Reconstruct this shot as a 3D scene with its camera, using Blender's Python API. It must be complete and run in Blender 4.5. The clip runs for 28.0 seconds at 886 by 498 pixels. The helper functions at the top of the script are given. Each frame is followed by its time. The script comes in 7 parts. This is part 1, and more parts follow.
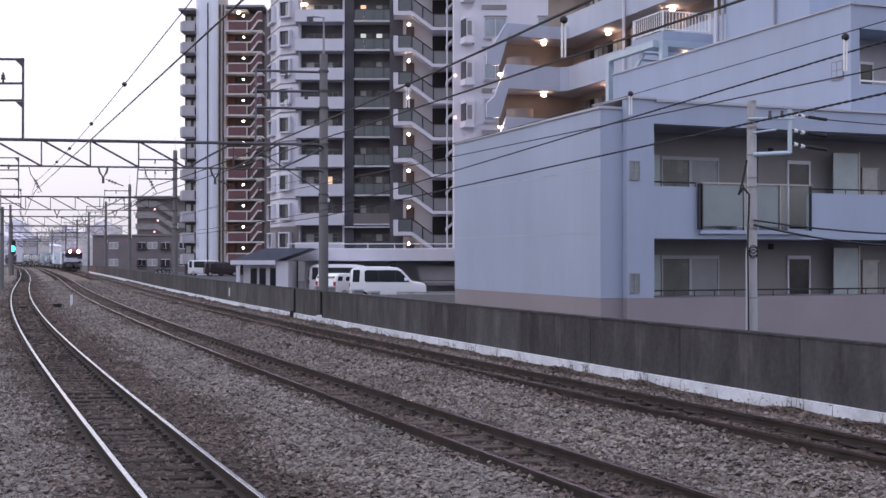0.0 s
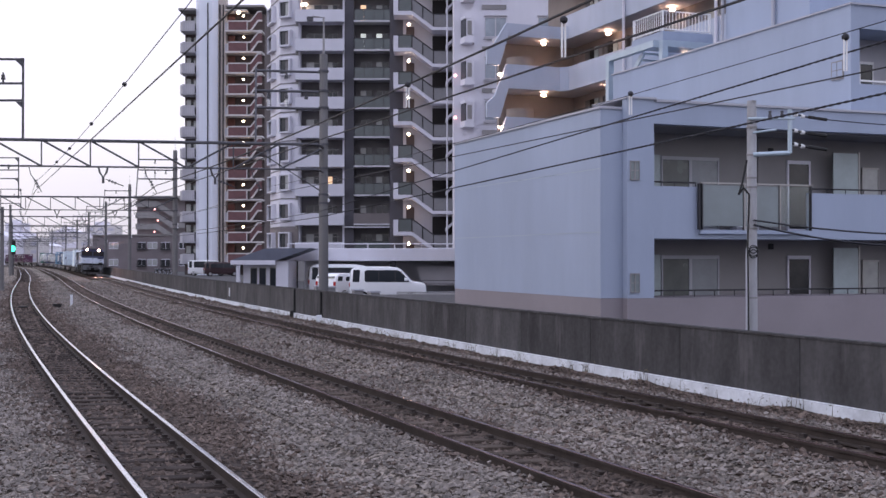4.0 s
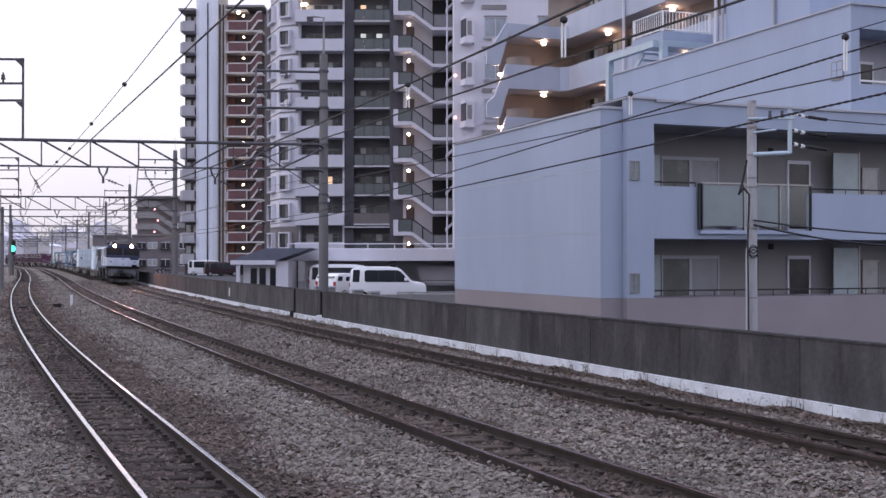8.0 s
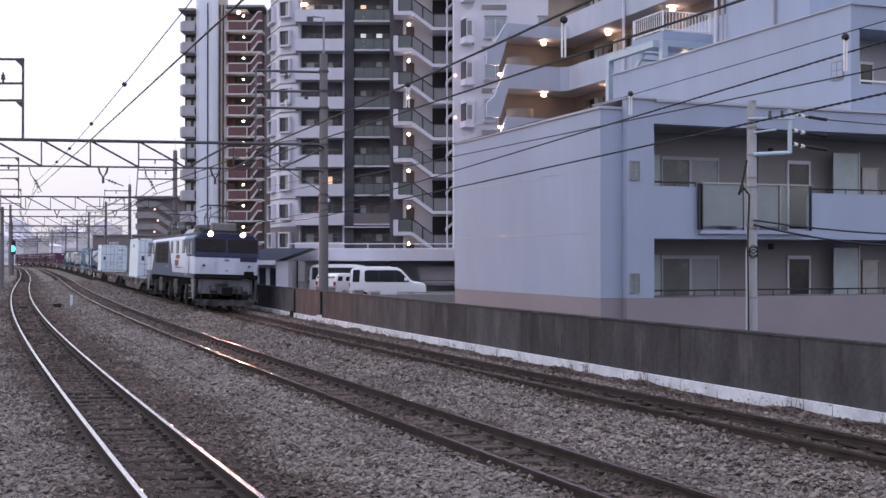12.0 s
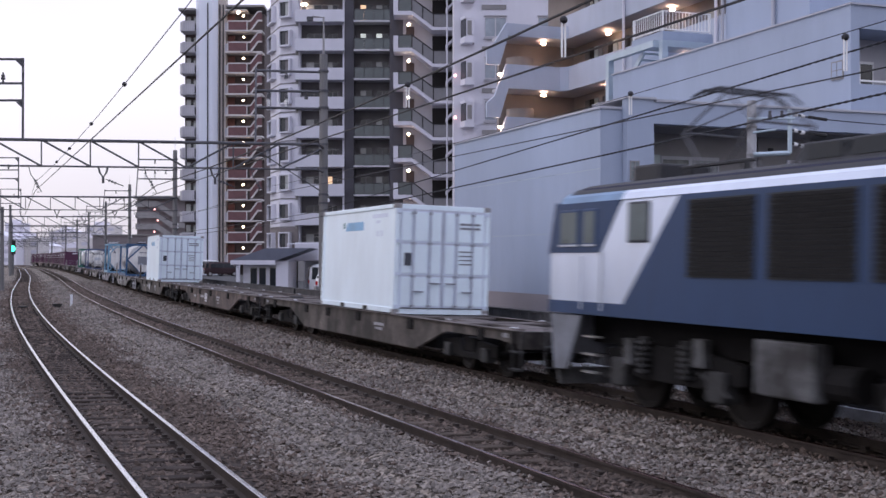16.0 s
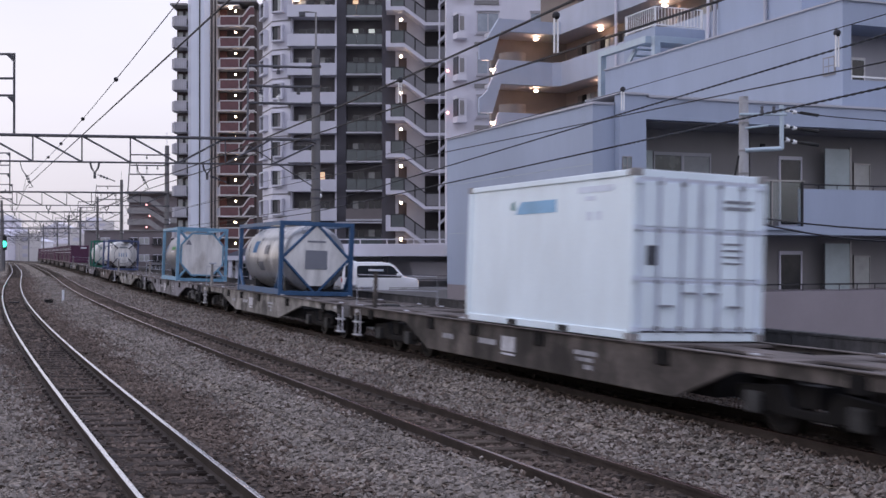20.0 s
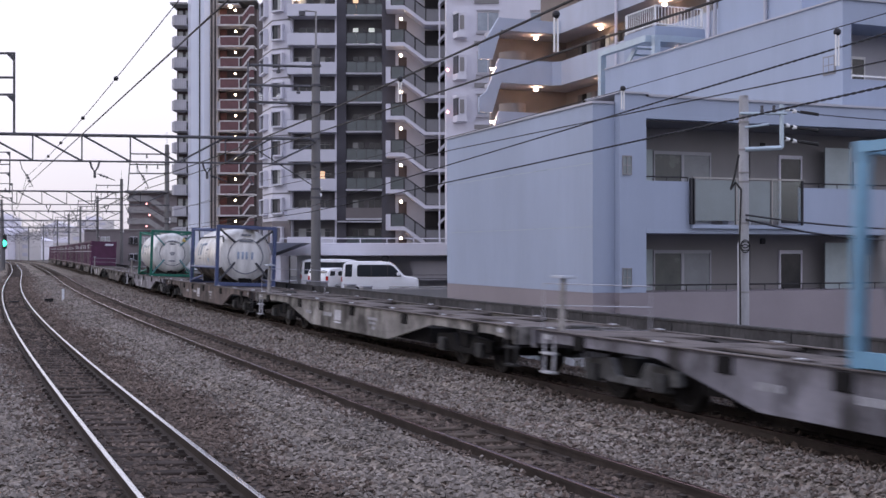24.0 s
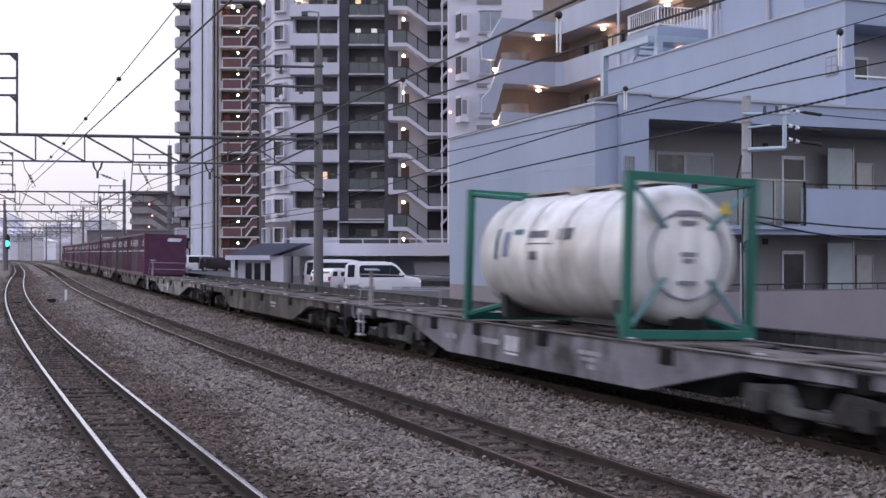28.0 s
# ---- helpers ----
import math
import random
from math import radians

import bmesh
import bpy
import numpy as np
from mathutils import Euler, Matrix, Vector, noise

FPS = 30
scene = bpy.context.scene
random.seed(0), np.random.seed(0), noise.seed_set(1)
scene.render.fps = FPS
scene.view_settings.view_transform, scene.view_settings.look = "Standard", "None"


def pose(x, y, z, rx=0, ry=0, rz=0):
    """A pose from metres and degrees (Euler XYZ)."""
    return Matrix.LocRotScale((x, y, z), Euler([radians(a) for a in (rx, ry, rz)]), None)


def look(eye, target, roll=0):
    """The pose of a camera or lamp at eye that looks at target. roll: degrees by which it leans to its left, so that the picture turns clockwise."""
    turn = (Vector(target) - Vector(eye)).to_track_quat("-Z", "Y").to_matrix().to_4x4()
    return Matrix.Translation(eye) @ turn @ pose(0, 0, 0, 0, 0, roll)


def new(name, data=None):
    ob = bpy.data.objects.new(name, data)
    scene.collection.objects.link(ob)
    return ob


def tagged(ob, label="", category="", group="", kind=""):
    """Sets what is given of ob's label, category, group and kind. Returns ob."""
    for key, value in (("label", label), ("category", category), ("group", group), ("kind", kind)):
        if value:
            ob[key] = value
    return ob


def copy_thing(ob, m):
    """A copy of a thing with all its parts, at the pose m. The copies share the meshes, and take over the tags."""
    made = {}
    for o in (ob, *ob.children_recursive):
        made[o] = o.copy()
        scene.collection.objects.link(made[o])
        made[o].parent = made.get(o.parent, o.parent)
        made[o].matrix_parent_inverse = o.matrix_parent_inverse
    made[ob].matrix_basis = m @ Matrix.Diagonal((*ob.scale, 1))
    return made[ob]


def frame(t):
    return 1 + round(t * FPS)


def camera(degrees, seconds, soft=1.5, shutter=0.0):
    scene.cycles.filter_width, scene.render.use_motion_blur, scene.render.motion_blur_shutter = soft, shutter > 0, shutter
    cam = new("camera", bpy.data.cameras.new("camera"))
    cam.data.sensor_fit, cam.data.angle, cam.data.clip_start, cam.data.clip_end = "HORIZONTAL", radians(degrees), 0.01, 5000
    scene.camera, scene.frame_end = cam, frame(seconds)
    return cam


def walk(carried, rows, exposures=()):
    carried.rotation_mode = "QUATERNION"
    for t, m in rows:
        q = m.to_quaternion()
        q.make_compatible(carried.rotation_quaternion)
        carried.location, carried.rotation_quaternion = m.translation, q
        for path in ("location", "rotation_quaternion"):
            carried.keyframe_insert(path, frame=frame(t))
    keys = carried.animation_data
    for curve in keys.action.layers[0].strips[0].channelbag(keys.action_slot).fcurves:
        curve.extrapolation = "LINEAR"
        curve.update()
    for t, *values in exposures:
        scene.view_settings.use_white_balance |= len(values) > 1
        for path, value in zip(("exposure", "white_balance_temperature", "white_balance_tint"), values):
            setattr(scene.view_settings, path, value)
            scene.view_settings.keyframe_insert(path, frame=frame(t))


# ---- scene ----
# the camera stands beside the line and is turned slightly by hand near the end
EYE = (0.0, 0.0, 2.385)
LENS = 2067.0
cam = camera(41.54, 28.0, soft=1.5, shutter=0.5)
TURNS = ((0, 0, 0), (15.9, 0, 0), (16.2, -1.0, -0.5), (16.5, -4, -1.5), (17, -9, -1.7), (17.5, -11.5, -4.5), (18, -13.5, -8), (18.5, -13.5, -9.7),
         (19, -14, -9.5), (19.5, -13.5, -8), (20, -13.5, -8), (22, -13.5, -8), (23.5, -13.5, -8), (24, -13.5, -9.5), (24.5, -12.8, -11),
         (25, -13, -10), (25.5, -13.5, -9.7), (27, -13.5, -9.7), (27.5, -12.8, -9.7), (28, -9, -8.7))
walk(cam, [(t, look(EYE, (-dx / LENS * 100, 100, EYE[2] + (15.7 + dy) / LENS * 100))) for t, dx, dy in TURNS],
     [(0, 0.03), (15.4, 0.03), (16, -0.03), (17, -0.2), (18, -0.06), (19, 0.0), (20, -0.17), (21, -0.15), (21.5, -0.1), (24, 0.0), (25, 0.05), (26, 0.02), (28, 0.03)])

# ---- dusk sky and weak sun behind cloud ----
world = bpy.data.worlds.new("dusk_sky")
scene.world = world
world.use_nodes = True
wn, wl = world.node_tree.nodes, world.node_tree.links
sky = wn.new("ShaderNodeTexSky")
sky.sky_type, sky.sun_disc = "NISHITA", False
sky.sun_elevation, sky.sun_rotation = radians(14), radians(-60)
sky.air_density, sky.dust_density = 1.0, 3.0
wcloud = wn.new("ShaderNodeTexNoise")
wcloud.inputs["Scale"].default_value, wcloud.inputs["Detail"].default_value = 2.2, 5
wmap, wco = wn.new("ShaderNodeMapping"), wn.new("ShaderNodeTexCoord")
wmap.inputs["Scale"].default_value = (1, 1, 3.5)
wl.new(wco.outputs["Generated"], wmap.inputs["Vector"])
wl.new(wmap.outputs["Vector"], wcloud.inputs["Vector"])
wramp = wn.new("ShaderNodeValToRGB")
wramp.color_ramp.elements[0].position, wramp.color_ramp.elements[1].position = 0.3, 0.75
wramp.color_ramp.elements[0].color, wramp.color_ramp.elements[1].color = (0.94, 0.93, 0.95, 1), (1.04, 1.03, 1.04, 1)
wl.new(wcloud.outputs["Fac"], wramp.inputs["Fac"])
wsep, wup, wmul = wn.new("ShaderNodeSeparateXYZ"), wn.new("ShaderNodeValToRGB"), wn.new("ShaderNodeMix")
wl.new(wco.outputs["Generated"], wsep.inputs["Vector"])
wl.new(wsep.outputs["Z"], wup.inputs["Fac"])
wup.color_ramp.elements[0].position, wup.color_ramp.elements[0].color = 0.0, (7.5, 7.2, 8.1, 1)
wup.color_ramp.elements[1].position, wup.color_ramp.elements[1].color = 0.85, (10.2, 11.2, 15.6, 1)
wmid = wup.color_ramp.elements.new(0.13)
wmid.color = (9.6, 9.4, 10.6, 1)
wmul.data_type, wmul.blend_type = "RGBA", "MULTIPLY"
wmul.inputs[0].default_value = 1.0
wl.new(wup.outputs["Color"], wmul.inputs[6])
wl.new(wramp.outputs["Color"], wmul.inputs[7])
wmix = wn.new("ShaderNodeMix")
wmix.data_type = "RGBA"
wmix.inputs[0].default_value = 0.9
wl.new(sky.outputs["Color"], wmix.inputs[6])
wl.new(wmul.outputs[2], wmix.inputs[7])
wl.new(wmix.outputs[2], wn["Background"].inputs["Color"])
wn["Background"].inputs["Strength"].default_value = 0.115
sun = new("sun", bpy.data.lights.new("sun", "SUN"))
sun.data.energy, sun.data.angle, sun.data.color = 0.5, radians(25), (1.0, 0.93, 0.9)
sun.matrix_world = look((-60, 20, 45), (0, 30, 0))


# ---- materials ----
def mat(name, c, rough=0.6, metal=0.0, var=0.18, scale=1.5, fine=45.0, bump=0.12, rand=0.0, streak=1.0, island=0.0, spec=0.4):
    m = bpy.data.materials.new(name)
    m.use_nodes = True
    n, l = m.node_tree.nodes, m.node_tree.links
    b = n["Principled BSDF"]
    b.inputs["Metallic"].default_value = metal
    b.inputs["Specular IOR Level"].default_value = spec
    co, mp = n.new("ShaderNodeTexCoord"), n.new("ShaderNodeMapping")
    mp.inputs["Scale"].default_value = (1, 1, streak)
    if rand:
        oi, sh = n.new("ShaderNodeObjectInfo"), n.new("ShaderNodeVectorMath")
        sh.operation = "MULTIPLY_ADD"
        sh.inputs[1].default_value = (37, 53, 0)
        l.new(oi.outputs["Random"], sh.inputs[0])
        l.new(co.outputs["Object"], sh.inputs[2])
        l.new(sh.outputs[0], mp.inputs["Vector"])
    else:
        l.new(co.outputs["Object"], mp.inputs["Vector"])
    n1, n2 = n.new("ShaderNodeTexNoise"), n.new("ShaderNodeTexNoise")
    n1.inputs["Scale"].default_value, n1.inputs["Detail"].default_value, n1.inputs["Roughness"].default_value = scale, 6, 0.65
    n2.inputs["Scale"].default_value, n2.inputs["Detail"].default_value = fine, 3
    l.new(mp.outputs["Vector"], n1.inputs["Vector"])
    l.new(co.outputs["Object"], n2.inputs["Vector"])
    mr = n.new("ShaderNodeMapRange")
    mr.inputs["From Min"].default_value, mr.inputs["From Max"].default_value = 0.3, 0.7
    l.new(n1.outputs["Fac"], mr.inputs["Value"])
    mx = n.new("ShaderNodeMix")
    mx.data_type = "RGBA"
    mx.inputs[6].default_value = (*[v * (1 - var) for v in c], 1)
    mx.inputs[7].default_value = (*[min(1, v * (1 + var * 0.8)) for v in c], 1)
    l.new(mr.outputs["Result"], mx.inputs[0])
    val = n.new("ShaderNodeMath")
    val.operation = "MULTIPLY_ADD"
    val.inputs[1].default_value, val.inputs[2].default_value = var * 1.2, 1 - var * 0.6
    l.new(n2.outputs["Fac"], val.inputs[0])
    out = val.outputs[0]
    for amount, node, sock in ((rand, "ShaderNodeObjectInfo", "Random"), (island, "ShaderNodeNewGeometry", "Random Per Island")):
        if amount:
            src, ma, mu = n.new(node), n.new("ShaderNodeMath"), n.new("ShaderNodeMath")
            ma.operation, mu.operation = "MULTIPLY_ADD", "MULTIPLY"
            ma.inputs[1].default_value, ma.inputs[2].default_value = amount * 2, 1 - amount
            l.new(src.outputs[sock], ma.inputs[0])
            l.new(ma.outputs[0], mu.inputs[0])
            l.new(out, mu.inputs[1])
            out = mu.outputs[0]
    sc = n.new("ShaderNodeVectorMath")
    sc.operation = "SCALE"
    l.new(mx.outputs[2], sc.inputs[0])
    l.new(out, sc.inputs["Scale"])
    l.new(sc.outputs[0], b.inputs["Base Color"])
    rr = n.new("ShaderNodeMapRange")
    rr.inputs["To Min"].default_value, rr.inputs["To Max"].default_value = max(0.02, rough - 0.12), min(1, rough + 0.12)
    l.new(n1.outputs["Fac"], rr.inputs["Value"])
    l.new(rr.outputs["Result"], b.inputs["Roughness"])
    if bump:
        bp = n.new("ShaderNodeBump")
        bp.inputs["Strength"].default_value, bp.inputs["Distance"].default_value = bump, 0.02
        l.new(n2.outputs["Fac"], bp.inputs["Height"])
        l.new(bp.outputs["Normal"], b.inputs["Normal"])
    return m


def stony(name, c, size):
    """Crushed stone too small to build: cells of uneven brightness with a rough relief."""
    m = mat(name, c, 0.95, var=0.35, scale=0.5, fine=22, bump=0, spec=0.1)
    n, l = m.node_tree.nodes, m.node_tree.links
    b = n["Principled BSDF"]
    src = b.inputs["Base Color"].links[0].from_socket
    vo, co, bw, ra, sc, bp = (n.new("ShaderNode" + k) for k in ("TexVoronoi", "TexCoord", "RGBToBW", "MapRange", "VectorMath", "Bump"))
    vo.inputs["Scale"].default_value = 1 / size
    l.new(co.outputs["Object"], vo.inputs["Vector"])
    l.new(vo.outputs["Color"], bw.inputs["Color"])
    ra.inputs["From Min"].default_value, ra.inputs["From Max"].default_value = 0.2, 0.8
    ra.inputs["To Min"].default_value, ra.inputs["To Max"].default_value = 0.35, 1.75
    l.new(bw.outputs["Val"], ra.inputs["Value"])
    sc.operation = "SCALE"
    l.new(src, sc.inputs[0])
    l.new(ra.outputs["Result"], sc.inputs["Scale"])
    l.new(sc.outputs[0], b.inputs["Base Color"])
    bp.inputs["Strength"].default_value, bp.inputs["Distance"].default_value, bp.invert = 0.9, 0.03, True
    l.new(vo.outputs["Distance"], bp.inputs["Height"])
    l.new(bp.outputs["Normal"], b.inputs["Normal"])
    return m


def stained(m, dark, lo=0.5, hi=0.62, scale=1.3, squash=0.6, amount=0.85):
    """Grime in large uneven patches over the paint of m."""
    n, l = m.node_tree.nodes, m.node_tree.links
    b = n["Principled BSDF"]
    src = b.inputs["Base Color"].links[0].from_socket
    co, mp, nz, ra, mx = (n.new("ShaderNode" + k) for k in ("TexCoord", "Mapping", "TexNoise", "MapRange", "Mix"))
    mp.inputs["Scale"].default_value, mp.inputs["Location"].default_value = (1, 1, squash), (3.1, 7.7, 1.3)
    nz.inputs["Scale"].default_value, nz.inputs["Detail"].default_value, nz.inputs["Roughness"].default_value = scale, 7, 0.6
    l.new(co.outputs["Object"], mp.inputs["Vector"])
    l.new(mp.outputs["Vector"], nz.inputs["Vector"])
    l.new(nz.outputs["Fac"], ra.inputs["Value"])
    ra.inputs["From Min"].default_value, ra.inputs["From Max"].default_value, ra.inputs["To Max"].default_value = lo, hi, amount
    mx.data_type = "RGBA"
    l.new(ra.outputs["Result"], mx.inputs[0])
    l.new(src, mx.inputs[6])
    mx.inputs[7].default_value = (*dark, 1)
    l.new(mx.outputs[2], b.inputs["Base Color"])
    return m


def glow(name, c, strength):
    m = bpy.data.materials.new(name)
    m.use_nodes = True
    b = m.node_tree.nodes["Principled BSDF"]
    b.inputs["Base Color"].default_value = (*c, 1)
    b.inputs["Emission Color"].default_value = (*c, 1)
    b.inputs["Emission Strength"].default_value = strength
    return m


def pane(name, c, rough=0.06, alpha=0.0):
    """Glass: alpha is the share of light let straight through."""
    m = bpy.data.materials.new(name)
    m.use_nodes = True
    b = m.node_tree.nodes["Principled BSDF"]
    b.inputs["Base Color"].default_value = (*c, 1)
    b.inputs["Roughness"].default_value = rough
    b.inputs["IOR"].default_value = 1.5
    b.inputs["Transmission Weight"].default_value = alpha
    return m


M = dict(
    ballast=stony("ballast", (0.17, 0.144, 0.121), 0.055),
    stone=mat("stone", (0.208, 0.182, 0.162), 0.9, var=0.3, scale=0.35, fine=30, bump=0.2, island=0.46, spec=0.15),
    bed_rust=stony("ballast_rusty", (0.07, 0.054, 0.045), 0.055),
    stone_rust=mat("stone_rusty", (0.128, 0.099, 0.083), 0.9, var=0.34, scale=0.5, fine=30, bump=0.2, island=0.52, spec=0.15),
    soil=mat("soil", (0.09, 0.08, 0.07), 0.95, var=0.4, scale=0.3, fine=8, bump=0.6),
    asphalt=mat("asphalt", (0.055, 0.055, 0.058), 0.9, var=0.25, scale=0.4, fine=60, bump=0.3),
    rail_side=mat("rail_rust", (0.058, 0.046, 0.04), 0.85, 0.1, var=0.35, scale=2, fine=30, bump=0.3, spec=0.15),
    rail_top=mat("rail_head_polished", (0.62, 0.62, 0.64), 0.22, 1.0, var=0.08, scale=2, fine=30, bump=0.02),
    rail_dull=mat("rail_head_dull", (0.2, 0.1, 0.085), 0.2, 0.9, var=0.2, scale=2, fine=30, bump=0.03),
    sleeper=mat("sleeper_timber", (0.058, 0.046, 0.04), 0.95, var=0.4, scale=3, fine=25, bump=0.5, rand=0.3, spec=0.1),
    sleeper_c=mat("sleeper_concrete", (0.085, 0.068, 0.056), 0.95, var=0.45, scale=3, fine=30, bump=0.4, rand=0.25, spec=0.05),
    clip=mat("fastening_iron", (0.045, 0.035, 0.03), 0.8, 0.3, var=0.3),
    parapet=stained(mat("parapet_weathered", (0.073, 0.07, 0.071), 0.95, var=0.42, scale=1.5, fine=10, bump=0.35, rand=0.22, streak=0.3, spec=0.15), (0.16, 0.15, 0.15), 0.58, 0.75, 2.2, 0.25, 0.6),
    limewash=mat("limewash", (0.66, 0.68, 0.72), 0.85, var=0.24, scale=1.6, fine=14, bump=0.25),
    weed=mat("dry_weed", (0.12, 0.10, 0.06), 0.9, var=0.4, island=0.4, bump=0),
    leaf=mat("shrub_leaf", (0.035, 0.06, 0.03), 0.8, var=0.4, island=0.5, bump=0),
    lav=mat("render_lavender_grey", (0.334, 0.384, 0.485), 0.8, var=0.09, scale=0.5, fine=60, bump=0.1, streak=0.25),
    lav_trim=mat("render_trim", (0.42, 0.42, 0.46), 0.75, var=0.1, scale=0.6),
    base=mat("render_brown_grey", (0.265, 0.235, 0.25), 0.85, var=0.1, scale=0.5, fine=60, bump=0.1),
    drab=mat("render_drab_grey", (0.2, 0.175, 0.182), 0.85, var=0.14, scale=0.4, fine=40, bump=0.1),
    inner=mat("balcony_back_wall", (0.25, 0.24, 0.245), 0.85, var=0.1, scale=0.6),
    corridor=mat("corridor_wall", (0.26, 0.225, 0.21), 0.8, var=0.14, scale=0.5),
    # lighter copy of the lavender render: open-sky light painted into the wing's parapets
    lav_lit=mat("render_lavender_pale", (0.42, 0.46, 0.55), 0.8, var=0.09, scale=0.5, fine=60, bump=0.1, streak=0.3),
    blue_steel=mat("pale_blue_steel", (0.42, 0.5, 0.56), 0.5, 0.2, var=0.1),
    white=mat("white_render", (0.635, 0.63, 0.695), 0.8, var=0.1, scale=0.3, fine=20, bump=0.05, streak=0.4),
    offwhite=mat("stair_render", (0.5, 0.49, 0.525), 0.8, var=0.1, scale=0.3, bump=0.05),
    stair_glass=mat("stair_panel_tinted", (0.2, 0.2, 0.215), 0.3, var=0.12, scale=0.6, bump=0),
    door_brown=mat("door_dark_brown", (0.075, 0.05, 0.045), 0.6, var=0.15, bump=0),
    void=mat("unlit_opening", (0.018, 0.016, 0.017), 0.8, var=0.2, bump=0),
    dark=mat("dark_tile_render", (0.075, 0.072, 0.085), 0.7, var=0.15, scale=0.5, bump=0.05),
    recess=mat("recess_wall", (0.19, 0.18, 0.188), 0.85, var=0.22, scale=0.6),
    brick=mat("brick_red_tile", (0.165, 0.085, 0.088), 0.8, var=0.2, scale=0.8, fine=18),
    door_red=mat("door_rust_red", (0.19, 0.08, 0.066), 0.6, var=0.25, bump=0),
    strip_buff=mat("strip_buff_tile", (0.5, 0.44, 0.4), 0.8, var=0.14, scale=0.4, bump=0.05),
    cream=mat("cream_edge", (0.6, 0.57, 0.56), 0.8, var=0.1),
    pilaster=mat("pale_pilaster", (0.76, 0.79, 0.87), 0.75, var=0.06, scale=0.2, streak=0.3),
    conc=mat("concrete_grey", (0.26, 0.25, 0.25), 0.85, var=0.18, scale=0.8, fine=30, bump=0.2, streak=0.3),
    pole_pale=stained(mat("pole_pale_concrete", (0.37, 0.37, 0.385), 0.85, var=0.2, scale=2, fine=40, bump=0.2, streak=0.3), (0.16, 0.15, 0.15), 0.55, 0.7, 3.5, 0.5, 0.8),
    pole=mat("pole_concrete", (0.17, 0.165, 0.165), 0.85, var=0.2, scale=1.2, fine=40, bump=0.2, streak=0.2),
    steel=mat("galvanised_dark", (0.09, 0.09, 0.1), 0.6, 0.4, var=0.25),
    wire=mat("wire_black", (0.03, 0.03, 0.035), 0.6, 0.3, var=0.2, bump=0),
    cap=mat("insulator_white", (0.75, 0.75, 0.75), 0.25, var=0.05, bump=0),
    roof=mat("roof_slate", (0.12, 0.13, 0.17), 0.7, var=0.15, scale=1),
    win=pane("window_glass_dark", (0.03, 0.034, 0.04), 0.05),
    win_pale=mat("curtained_window", (0.4, 0.41, 0.4), 0.2, var=0.15, scale=3, bump=0, spec=0.6),
    screen=mat("screen_pale_green", (0.36, 0.42, 0.43), 0.3, var=0.18, scale=0.8, bump=0),
    frost_dark=mat("tinted_balcony_glass", (0.075, 0.092, 0.096), 0.15, var=0.2, scale=0.7, bump=0, spec=0.6),
    clear=pane("clear_glass", (0.8, 0.9, 0.88), 0.04, 1.0),
    balcony_pale=mat("balcony_pale_grey", (0.43, 0.42, 0.455), 0.8, var=0.14, scale=0.5, bump=0.05),
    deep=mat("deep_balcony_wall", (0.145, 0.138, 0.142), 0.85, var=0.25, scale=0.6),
    door_frost=mat("door_frosted_glass", (0.125, 0.135, 0.128), 0.25, var=0.2, scale=1.5, bump=0),
    door_dull=mat("door_curtained_glass", (0.255, 0.27, 0.285), 0.3, var=0.15, scale=1.5, bump=0),
    cool_pane=mat("window_cool_grey", (0.27, 0.31, 0.36), 0.15, var=0.25, scale=1.2, bump=0, spec=0.6),
    frost=mat("frosted_panel", (0.19, 0.225, 0.235), 0.18, var=0.14, scale=0.7, bump=0.0, spec=0.6),
    alu=mat("aluminium_frame", (0.35, 0.34, 0.33), 0.4, 0.6, var=0.1, bump=0),
    rail_dark=mat("dark_railing", (0.04, 0.04, 0.045), 0.5, 0.4, var=0.1, bump=0),
    car_white=mat("car_paint_white", (0.86, 0.87, 0.89), 0.18, var=0.04, bump=0, spec=0.6),
    car_dark=mat("car_paint_maroon", (0.05, 0.03, 0.034), 0.2, var=0.1, bump=0, spec=0.6),
    tyre=mat("rubber_black", (0.02, 0.02, 0.02), 0.8, var=0.2),
    rim=mat("wheel_rim_silver", (0.4, 0.4, 0.42), 0.35, 0.8, var=0.1, bump=0),
    tail=mat("tail_lens_red", (0.4, 0.03, 0.03), 0.2, var=0.1, bump=0),
    loco_white=mat("loco_white", (0.6, 0.65, 0.75), 0.38, var=0.12, scale=1.2, bump=0.03, streak=0.25),
    loco_blue=mat("loco_slate_blue", (0.029, 0.055, 0.118), 0.5, var=0.2, scale=1.2, bump=0.03, streak=0.25, spec=0.25),
    loco_navy=mat("loco_navy", (0.04, 0.045, 0.085), 0.45, var=0.18, scale=1.2, bump=0.03, spec=0.2),
    # grime over the grey; its heavy dark patches also carry underbody shade
    loco_grey=stained(mat("loco_skirt_grey", (0.1, 0.1, 0.102), 0.75, var=0.65, scale=2.5), (0.014, 0.012, 0.011), 0.42, 0.6, 2.2, 0.8),
    skirt_blue=mat("skirt_blue_grey", (0.17, 0.18, 0.205), 0.6, var=0.3, scale=2),
    loco_roof=mat("loco_roof_dark", (0.03, 0.03, 0.034), 0.7, var=0.3, scale=1.5),
    under=mat("underframe_grimy", (0.0105, 0.0095, 0.0095), 0.9, var=0.5, scale=2.5, fine=20, bump=0.3, spec=0.2),
    under_pale=mat("brake_dust_grey", (0.04, 0.039, 0.039), 0.85, var=0.6, scale=2.5),
    wheel=mat("wheel_steel", (0.022, 0.019, 0.018), 0.7, 0.3, var=0.4),
